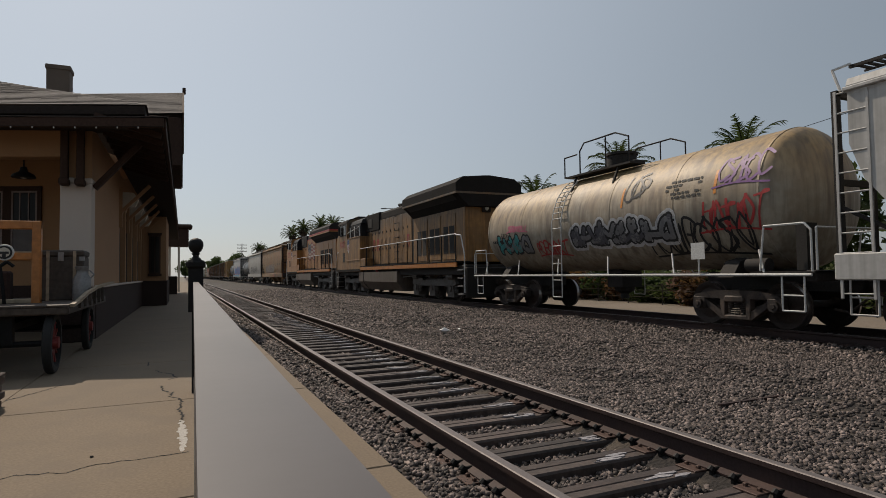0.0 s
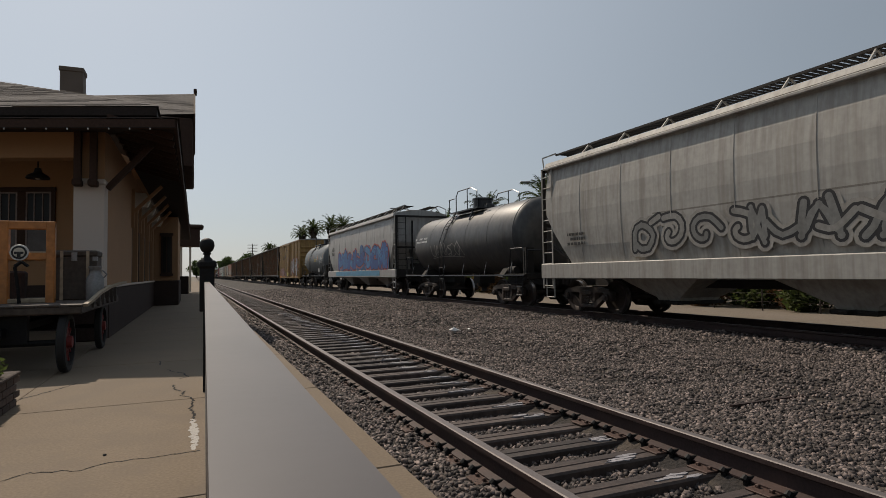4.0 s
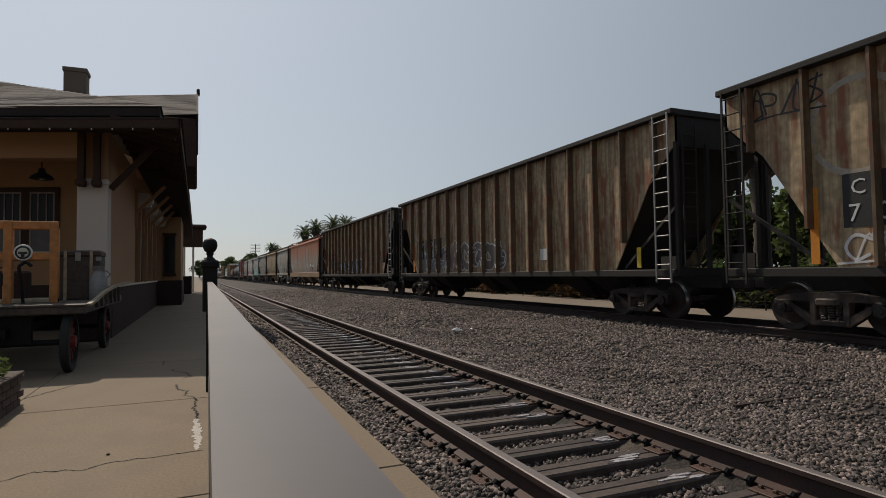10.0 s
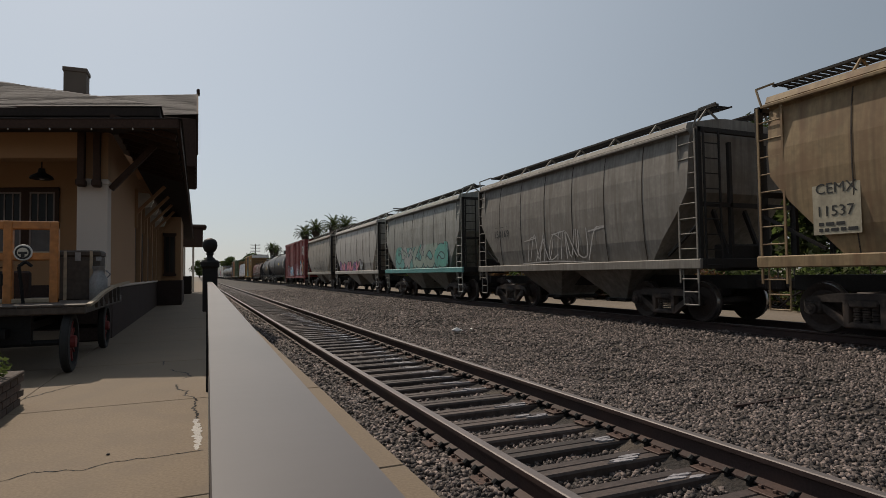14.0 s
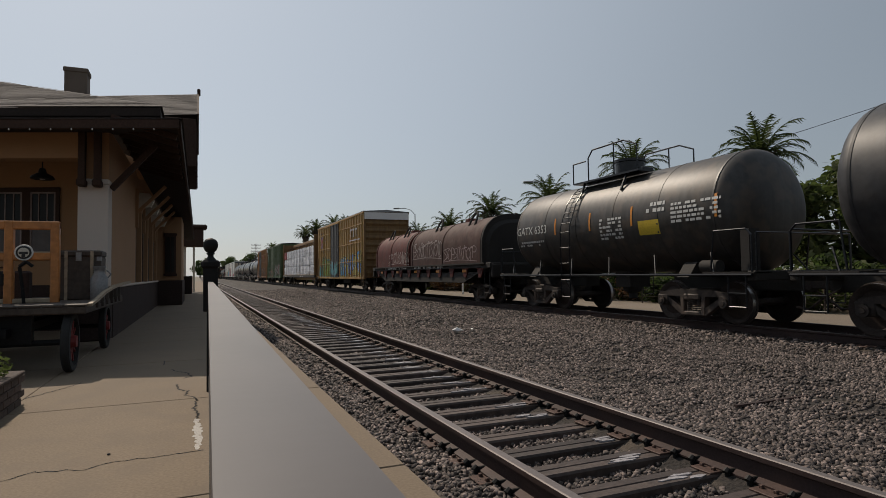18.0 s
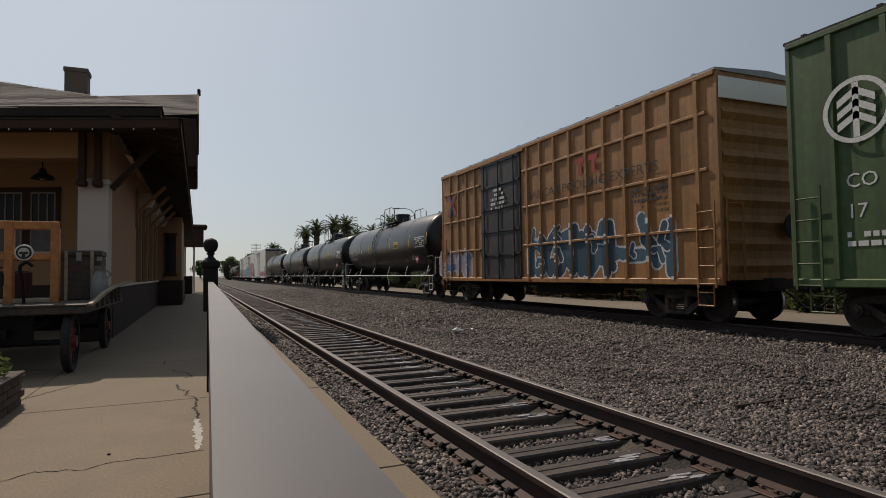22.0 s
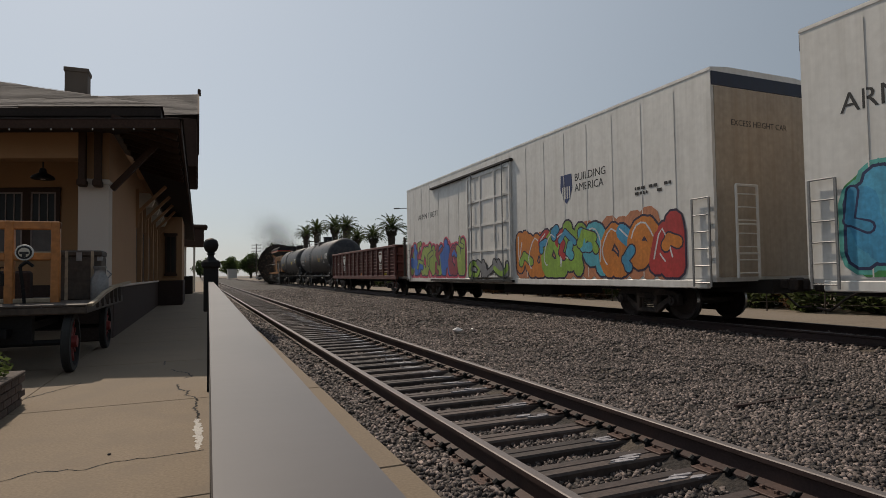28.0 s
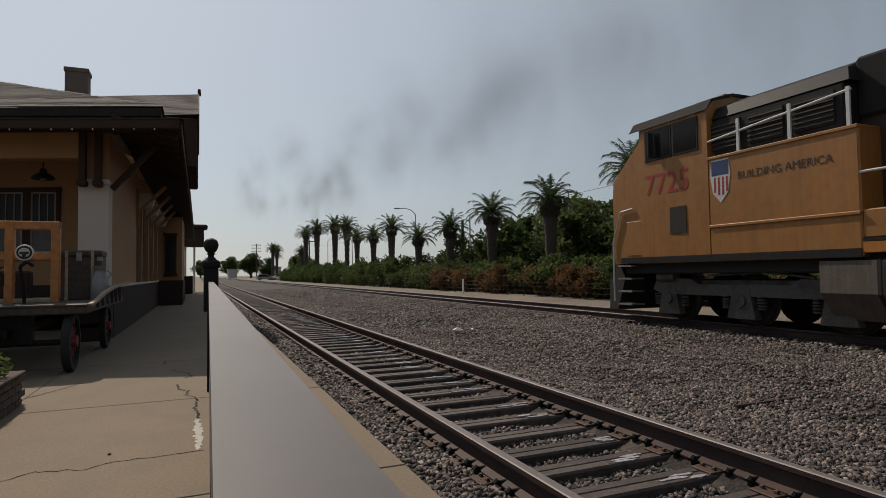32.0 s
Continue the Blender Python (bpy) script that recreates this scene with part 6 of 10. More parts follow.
    for s in (-1, 1):
        pf.box(min(s * 0.5, s * 1.0), max(s * 0.5, s * 1.0), m - 1.45, m + 1.3, top - 0.08, top - 0.03)
        pf.bar((s * 0.9, m - 0.9, top - 0.08), (s * 1.1, m - 0.9, cz + r * 0.62), 0.05, 0.05)
        pf.bar((s * 0.9, m + 0.9, top - 0.08), (s * 1.1, m + 0.9, cz + r * 0.62), 0.05, 0.05)
    part("platform", pf, rail_mat, car)
    for s in (-1, 1):
        hr = Mesh().path([(s * 0.98, m + 1.35, top - 0.06), (s * 0.98, m + 1.35, top + 0.55), (s * 0.98, m + 0.75, top + 0.55)], 0.02)
        hr.path([(s * 0.98, m + 0.62, top - 0.06), (s * 0.98, m + 0.62, top + 0.62), (s * 0.98, m + 0.42, top + 0.82), (s * 0.98, m - 0.9, top + 0.82), (s * 0.98, m - 1.4, top + 0.62), (s * 0.98, m - 1.4, top - 0.06)], 0.022)
        hr.tube((s * 0.98, m - 0.5, top - 0.06), (s * 0.98, m - 0.5, top + 0.82), 0.02, n=6)
        part("guard_rail", hr, rail_mat, car)
        ld = Mesh()
        prof = [(1.53, 0.45), (1.53, 1.5), (1.53, cz)]
        prof += [((r + 0.08) * math.cos(t), cz + (r + 0.08) * math.sin(t)) for t in (0.25, 0.5, 0.75, 0.95)]
        for w in (0.85, 1.3):
            ld.path([(s * px, m + w, pz) for px, pz in prof], 0.017)
        for i in range(14):
            u = i / 13 * (len(prof) - 1)
            k = min(int(u), len(prof) - 2)
            px = prof[k][0] + (prof[k + 1][0] - prof[k][0]) * (u - k)
            pz = prof[k][1] + (prof[k + 1][1] - prof[k][1]) * (u - k)
            ld.tube((s * px, m + 0.85, pz), (s * px, m + 1.3, pz), 0.014, n=6)
        part("ladder", ld, mat_trim if rail_mat == "under" else rail_mat, car)
    part("brake_cylinder", Mesh().tube((-1.15, 1.15, 1.25), (-1.15, 1.6, 1.25), 0.14, 0.14, 12).box(-1.3, -1.0, 0.3, 0.5, 1.15, 2.0), "under", car, smooth=40)
    truck(car, 2.0), truck(car, length - 2.0)
    couplers(car, length)
    step_irons(car, length, mat_trim, 1.48, 1.1)
    return car


def on_tank(r, cz, z):
    """How far out a tank's side lies at a height."""
    return -math.sqrt(max(0.01, r * r - (z - cz) ** 2)) - 0.006


def tank_mark(car, r, cz, y0, y1, z0, z1, mat, name="marking", n=5):
    """A painted mark that follows the tank's curve."""
    me = Mesh()
    for i in range(n):
        za, zb = z0 + (z1 - z0) * i / n, z0 + (z1 - z0) * (i + 1) / n
        xa, xb = on_tank(r, cz, za), on_tank(r, cz, zb)
        me.add([(xa, y0, za), (xa, y1, za), (xb, y1, zb), (xb, y0, zb)], [(0, 1, 2, 3)])
    return part(name, me, mat, car)


def bend(ob, r, cz):
    """Lays a flat part of a tank's side onto its curve."""
    me = ob.data
    inv = ob.matrix_basis.inverted()
    for v in me.vertices:
        p = ob.matrix_basis @ v.co
        p.x = on_tank(r, cz, p.z) + (p.x + r)
        v.co = inv @ p
    return ob

# ------------------------------------------------------------------ covered hoppers
def covered_hopper(y, length, mat, label, bays=3, roof=4.5, round_side=False, panel=1.75, cut=1.6, dark="under", walk_mat="under", sill_mat=None, sill=(0.98, 1.42), end_mat=None):
    car = thing("covered_hopper", (FAR_X, y, RAIL_FAR), label, "hopper car", "cars of the freight train")
    s0, s1 = sill
    w = 1.53
    e = 0.42
    lv = []
    if round_side:
        prof = [(s1 - 0.1, 1.40), (1.9, 1.5), (2.4, 1.535), (2.9, 1.55), (3.4, 1.54), (3.85, 1.5), (roof - 0.42, 1.44)]
    else:
        prof = [(s1 - 0.1, 1.5), (1.9, w), (2.6, w), (3.2, w), (roof - 0.45, w)]
    zc = 3.0
    for z, ww in prof:
        t = min(1.0, max(0.0, (z - s1) / (zc - s1)))
        c = e + (cut - e) * (1 - t) ** 1.25
        lv.append((z, ww, c, length - c))
    eave = [(roof - 0.30, w + 0.03, e, length - e), (roof - 0.18, w - 0.02, e, length - e), (roof - 0.04, 0.75, e, length - e), (roof, 0.4, e, length - e)]
    part("body", loft(lv + eave), mat, car)
    part("roof_edge", Mesh().box(-w - 0.06, -w + 0.02, e - 0.05, length - e + 0.05, roof - 0.39, roof - 0.32, c=0.015).box(w - 0.02, w + 0.06, e - 0.05, length - e + 0.05, roof - 0.39, roof - 0.32, c=0.015), mat, car)
    n = max(4, round((length - 2 * e) / panel))
    for k in range(1, n):
        yy = e + (length - 2 * e) * k / n
        if cut < yy < length - cut or True:
            zl = s1 if cut < yy < length - cut else 2.2
            seam = Mesh()
            pr = [p for p in prof if p[0] >= zl - 0.2]
            for (za, wa), (zb, wb) in zip(pr, pr[1:]):
                for s in (-1, 1):
                    seam.add([(s * (wa + 0.008), yy - 0.01, za), (s * (wa + 0.008), yy + 0.01, za), (s * (wb + 0.008), yy + 0.01, zb), (s * (wb + 0.008), yy - 0.01, zb), (s * (wa - 0.02), yy - 0.01, za), (s * (wa - 0.02), yy + 0.01, za), (s * (wb - 0.02), yy + 0.01, zb), (s * (wb - 0.02), yy - 0.01, zb)],
                             [(0, 1, 2, 3), (0, 3, 7, 4), (1, 5, 6, 2)])
            part("side_seam", seam, CARMATS["loco_seam"] if bays == 2 else mat, car)
    for s in (-1, 1):
        x0, x1 = sorted((s * 1.36, s * 1.56))
        part("side_sill", Mesh().box(x0, x1, 0.12, length - 0.12, s0, s1, c=0.02), sill_mat or mat, car)
    part("end_frame", Mesh().box(-1.5, 1.5, 0.1, 0.3, s0, s1, c=0.02).box(-1.5, 1.5, length - 0.3, length - 0.1, s0, s1, c=0.02).box(-0.35, 0.35, 0.0, length, 0.75, 1.05), dark, car)
    em = end_mat or dark
    for yy in (0.2, length - 0.2):
        ep = Mesh()
        for s in (-1, 1):
            ep.box(min(s * 1.42, s * 1.52), max(s * 1.42, s * 1.52), yy - 0.05, yy + 0.05, s1, roof - 0.32)
            ep.box(s * 0.55 - 0.04, s * 0.55 + 0.04, yy - 0.04, yy + 0.04, s1, roof - 0.6)
            k = 1 if yy < 1 else -1
            ep.bar((s * 1.47, yy, 2.2), (s * 1.3, yy + k * 1.1, s1 + 0.1), 0.06, 0.06)
        ep.box(-1.5, 1.5, yy - 0.04, yy + 0.04, 2.55, 2.65).box(-1.5, 1.5, yy - 0.05, yy + 0.05, roof - 0.42, roof - 0.32)
        part("end_post", ep, em, car)
    for yy in (0.22, length - 0.72):
        ladder(car, -1.5, yy, 0.5, s0 - 0.3, roof - 0.35, mat if not end_mat else end_mat)
    end_ladder(car, 0.14, -1.4, -0.95, 1.2, roof - 0.4, em)
    end_ladder(car, length + 0.06, 0.95, 1.4, 1.2, roof - 0.4, em)
    part("slope_brace", Mesh().bar((-0.5, 0.3, s1), (-0.5, 0.75, 2.6), 0.08, 0.08).bar((0.5, 0.3, s1), (0.5, 0.75, 2.6), 0.08, 0.08).box(-0.5, 0.5, 0.35, 0.75, 1.15, 1.75, c=0.04), dark, car)
    # hopper bays below the sill
    for k in range(bays):
        span = (length - 2 * cut - 1.2) / bays
        c0 = cut + 0.6 + span * (k + 0.5)
        bay = part("hopper_bay", loft([(0.42, 0.62, c0 - 0.35, c0 + 0.35), (0.5, 0.66, c0 - 0.38, c0 + 0.38), (s1 - 0.05, 1.34, c0 - span * 0.46, c0 + span * 0.46)]), mat, car)
        part("gate", Mesh().box(-0.75, 0.75, c0 - 0.42, c0 + 0.42, 0.34, 0.43, c=0.02).tube((-0.95, c0, 0.4), (0.95, c0, 0.4), 0.04), dark, bay)
    # the walkway on the roof
    for s in (-1, 1):
        xw = s * 0.92
        wk = Mesh().box(xw - 0.03, xw + 0.03, e - 0.3, length - e + 0.3, roof + 0.17, roof + 0.22)
        wk.box(xw - s * 0.42 - 0.02, xw - s * 0.42 + 0.02, e - 0.3, length - e + 0.3, roof + 0.17, roof + 0.20)
        st = 0.0
        while st < length - 2 * e + 0.5:
            wk.box(min(xw, xw - s * 0.42), max(xw, xw - s * 0.42), e - 0.25 + st, e - 0.19 + st, roof + 0.165, roof + 0.195)
            st += 0.14
        part("running_board", wk, walk_mat, car)
        k, st = 0, e
        while st < length - e + 0.1:
            part("walk_bracket", Mesh().bar((xw, st, roof + 0.18), (xw + s * 0.35, st, roof - 0.22), 0.045, 0.03, up=(0, 1, 0)).bar((xw, st, roof + 0.18), (xw - s * 0.3, st, roof - 0.03), 0.04, 0.03, up=(0, 1, 0)), mat, car)
            st += 1.55
    n_h = 3 if length > 14 else 2
    for k in range(n_h * 2):
        yy = e + (length - 2 * e) * (k + 0.5) / (n_h * 2)
        part("hatch", Mesh().box(-0.4, 0.4, yy - 0.6, yy + 0.6, roof - 0.02, roof + 0.1, c=0.03), mat, car)
    for yy, k in ((0.3, 1), (length - 0.3, -1)):
        part("corner_grab", Mesh().path([(-1.5, yy, roof - 0.35), (-1.45, yy - k * 0.15, roof + 0.05), (-0.95, yy - k * 0.15, roof + 0.24)], 0.022).path([(1.5, yy, roof - 0.35), (1.45, yy - k * 0.15, roof + 0.05), (0.95, yy - k * 0.15, roof + 0.24)], 0.022), mat, car)
    truck(car, 1.75), truck(car, length - 1.75)
    couplers(car, length)
    step_irons(car, length, mat, 1.5, s0)
    return car


# ------------------------------------------------------------------ open hoppers
def open_hopper(y, length, mat, label, seed):
    car = thing("open_hopper", (FAR_X, y, RAIL_FAR), label, "hopper car", "cars of the freight train")
    top, w, cut = 4.78, 1.40, 2.3
    tk = 0.03
    # sides, each a sheet with its lower corners cut away
    for s in (-1, 1):
        x0, x1 = sorted((s * w, s * (w - tk)))
        part("side", Mesh().prism([(cut, 1.2), (length - cut, 1.2), (length - 0.95, 3.35), (length - 0.12, 4.1), (length - 0.12, top), (0.12, top), (0.12, 4.1), (0.95, 3.35)], x0, x1, "x"), mat, car)
        part("top_chord", Mesh().box(min(s * (w - 0.07), s * (w + 0.2)), max(s * (w - 0.07), s * (w + 0.2)), 0.05, length - 0.05, top - 0.06, top + 0.07, c=0.02), "under", car)
        part("side_sill", Mesh().box(min(s * (w - 0.1), s * (w + 0.13)), max(s * (w - 0.1), s * (w + 0.13)), 0.15, length - 0.15, 1.02, 1.2, c=0.02), "under", car)
    n = 17
    for k in range(n):
        yy = 0.75 + (length - 1.5) * k / (n - 1)
        lo = 1.2 if cut < yy < length - cut else (1.2 + (cut - min(yy, length - yy)) / (cut - 0.95) * 2.15 if min(yy, length - yy) > 0.95 else 3.45)
        for s in (-1, 1):
            x0, x1 = sorted((s * w, s * (w + 0.17)))
            part("rib", Mesh().prism([(x0, -0.04), (x1, -0.028), (x1, 0.028), (x0, 0.04)] if s > 0 else [(x0, -0.028), (x1, -0.04), (x1, 0.04), (x0, 0.028)], lo, top - 0.06, "z", m=Matrix.Translation((0, yy, 0))), CARMATS["coal_rib_shade"], car)
    # slope sheets and inside
    part("slope_sheet", Mesh().add([(-w + tk, 0.14, 4.05), (w - tk, 0.14, 4.05), (w - tk, cut + 0.6, 1.15), (-w + tk, cut + 0.6, 1.15), (-w + tk, 0.18, 4.12), (w - tk, 0.18, 4.12), (w - tk, cut + 0.66, 1.2), (-w + tk, cut + 0.66, 1.2)], [(0, 1, 2, 3), (7, 6, 5, 4), (0, 4, 5, 1), (2, 6, 7, 3)]), "under", car)
    part("slope_sheet", Mesh().add([(-w + tk, length - 0.14, 4.05), (w - tk, length - 0.14, 4.05), (w - tk, length - cut - 0.6, 1.15), (-w + tk, length - cut - 0.6, 1.15), (-w + tk, length - 0.18, 4.12), (w - tk, length - 0.18, 4.12), (w - tk, length - cut - 0.66, 1.2), (-w + tk, length - cut - 0.66, 1.2)], [(0, 1, 2, 3), (7, 6, 5, 4), (0, 4, 5, 1), (2, 6, 7, 3)]), "under", car)
    for yy, k in ((0.12, 1), (length - 0.12, -1)):
        part("end", Mesh().box(-w, w, min(yy, yy + k * 0.04), max(yy, yy + k * 0.04), 4.0, top).box(-w - 0.08, w + 0.08, yy - 0.06, yy + 0.06, top - 0.08, top + 0.07, c=0.02), "under", car)
        ep = Mesh()
        for x in (-1.42, -0.5, 0.5, 1.42):
            ep.box(x - 0.045, x + 0.045, yy - 0.045, yy + 0.045, 1.1, 4.1)
        ep.box(-1.45, 1.45, yy - 0.05, yy + 0.05, 1.05, 1.22)
        for s in (-1, 1):
            ep.bar((s * 1.42, yy + k * 0.05, 2.6), (s * 1.3, yy + k * 1.9, 1.25), 0.07, 0.07)
        part("end_post", ep, "under", car)
    for k in range(3):
        c0 = cut + 1.6 + (length - 2 * cut - 3.2) * k / 2
        for d in (-0.75, 0.75):
            part("hopper_bay", loft([(0.45, 0.5, c0 + d - 0.3, c0 + d + 0.3), (1.15, 1.4, c0 + d - 0.7, c0 + d + 0.7)]), "under", car)
    part("floor", Mesh().box(-w + tk, w - tk, cut, length - cut, 1.1, 1.16).box(-0.3, 0.3, 0, length, 0.75, 1.05), "under", car)
    for yy in (0.2, length - 0.65):
        ladder(car, -w - 0.16, yy, 0.45, 0.9, top, "galv" if yy < 1 else "under")
        part("end_panel", Mesh().prism([(yy - 0.05, 1.2), (yy + 0.5, 1.2), (yy + 0.5, 1.5), (yy - 0.05, 1.5)], -w, -w + 0.03, "x"), "under", car)
    end_ladder(car, 0.08, -1.3, -0.9, 1.2, 4.5, "under")
    truck(car, 1.9), truck(car, length - 1.9)
    couplers(car, length)
    return car


# ------------------------------------------------------------------ boxcars
def boxcar(y, length, mat, label, top=4.7, bottom=0.85, door=(6.0, 9.4), door_mat=None, grid=False, ribs=1.0, roof_mat="galv", end_mat=None, w=1.52, rail_z=()):
    car = thing("boxcar", (FAR_X, y, RAIL_FAR), label, "boxcar", "cars of the freight train")
    end_mat = end_mat or mat
    for s in (-1, 1):
        x0, x1 = sorted((s * w, s * (w - 0.06)))
        part("side", Mesh().box(x0, x1, 0.06, length - 0.06, bottom + 0.12, top - 0.1), mat, car)
        part("side_sill", Mesh().box(min(s * (w - 0.1), s * (w + 0.05)), max(s * (w - 0.1), s * (w + 0.05)), 0.05, length - 0.05, bottom, bottom + 0.15, c=0.02), mat, car)
        part("top_chord", Mesh().box(min(s * (w - 0.06), s * (w + 0.06)), max(s * (w - 0.06), s * (w + 0.06)), 0.05, length - 0.05, top - 0.16, top - 0.04, c=0.02), mat, car)
    places = []
    yy = 0.55
    while yy < length - 0.4:
        if not door[0] - 0.15 < yy < door[1] + 0.15:
            places.append(yy)
        yy += ribs
    rib_mesh = Mesh().prism([(-0.0, -0.07), (-0.06, -0.045), (-0.06, 0.045), (0.0, 0.07)], bottom + 0.15, top - 0.16, "z").data("rib", mat)
    for yy in places:
        part("rib", rib_mesh, None, car, at=(-w, yy, 0))
        part("rib", rib_mesh, None, car, at=pose(w, yy, 0, 0, 0, 180))
    for z in rail_z:
        for a, b in ((0.3, door[0] - 0.1), (door[1] + 0.1, length - 0.3)):
            for s in (-1, 1):
                part("side_rail", Mesh().box(min(s * w, s * (w + 0.055)), max(s * w, s * (w + 0.055)), a, b, z - 0.035, z + 0.035, c=0.01), mat, car)
    # doors
    for s in (-1, 1):
        d = part("door", Mesh().box(min(s * w, s * (w + 0.05)), max(s * w, s * (w + 0.05)), door[0], door[1], bottom + 0.12, top - 0.2, c=0.015), door_mat or mat, car)
        panels = Mesh()
        n = 5
        for k in range(n + 1):
            z = bottom + 0.16 + (top - bottom - 0.42) * k / n
            panels.box(min(s * (w + 0.05), s * (w + 0.085)), max(s * (w + 0.05), s * (w + 0.085)), door[0] + 0.04, door[1] - 0.04, z - 0.04, z + 0.04)
        part("door_rib", panels, door_mat or mat, d)
        for f in (0.12, 0.5, 0.88):
            part("lock_rod", Mesh().tube((s * (w + 0.1), door[0] + (door[1] - door[0]) * f, bottom + 0.1), (s * (w + 0.1), door[0] + (door[1] - door[0]) * f, top - 0.25), 0.022, n=6).box(min(s * (w + 0.06), s * (w + 0.14)), max(s * (w + 0.06), s * (w + 0.14)), door[0] + (door[1] - door[0]) * f - 0.05, door[0] + (door[1] - door[0]) * f + 0.2, bottom + 0.9, bottom + 0.98), door_mat or mat, d)
        part("door_track", Mesh().box(min(s * w, s * (w + 0.12)), max(s * w, s * (w + 0.12)), door[0] - 0.6, door[1] + 2.2, bottom + 0.02, bottom + 0.1).box(min(s * w, s * (w + 0.1)), max(s * w, s * (w + 0.1)), door[0] - 0.3, door[1] + 2.2, top - 0.22, top - 0.15), mat, car)
    # ends with pressed ridges
    for yy, k in ((0.06, -1), (length - 0.06, 1)):
        part("end", Mesh().box(-w, w, min(yy, yy - k * 0.05), max(yy, yy - k * 0.05), bottom + 0.1, top - 0.06), end_mat, car)
        z = bottom + 0.4
        while z < top - 0.4:
            part("end_ridge", Mesh().prism([(0, z - 0.15), (k * 0.07, z), (0, z + 0.15)], -w + 0.12, w - 0.12, "x", m=Matrix.Translation((0, yy, 0))), end_mat, car)
            z += 0.46
        part("corner_post", Mesh().box(-w - 0.015, -w + 0.1, yy - 0.05, yy + 0.05, bottom, top - 0.05, c=0.015).box(w - 0.1, w + 0.015, yy - 0.05, yy + 0.05, bottom, top - 0.05, c=0.015), end_mat, car)
    part("roof", Mesh().prism([(-w - 0.05, top - 0.06), (w + 0.05, top - 0.06), (w + 0.05, top - 0.01), (0, top + 0.09), (-w - 0.05, top - 0.01)], 0.02, length - 0.02, "y"), roof_mat, car)
    k = 0.6
    while k < length - 0.3:
        part("roof_rib", Mesh().prism([(-w - 0.05, top - 0.005), (w + 0.05, top - 0.005), (w + 0.05, top + 0.02), (0, top + 0.12), (-w - 0.05, top + 0.02)], k - 0.04, k + 0.04, "y"), roof_mat, car)
        k += 1.25
    part("floor", Mesh().box(-w + 0.05, w - 0.05, 0.1, length - 0.1, bottom + 0.1, bottom + 0.2).box(-0.3, 0.3, 0.0, length, 0.7, 0.98).box(-0.9, 0.9, length * 0.4, length * 0.55, 0.5, 0.8), "under", car)
    for yy in (0.12, length - 0.6):
        ladder(car, -w - 0.05, yy, 0.46, bottom - 0.05, 2.6 if top > 5 else 2.9, end_mat, 0.38)
    end_ladder(car, -0.02, -w + 0.1, -w + 0.55, bottom + 0.1, 2.6, end_mat, 0.38)
    part("brake_wheel", Mesh().lathe([(0.27, -0.02), (0.29, 0.0), (0.27, 0.02)], 18, axis="y", at=(0.5, -0.08, 2.1)), "under", car)
    truck(car, 1.75), truck(car, length - 1.75)
    couplers(car, length)
    step_irons(car, length, end_mat, w, bottom)
    car["ribs"] = 0
    del car["ribs"]
    return car, [(p, 0.045) for p in places]


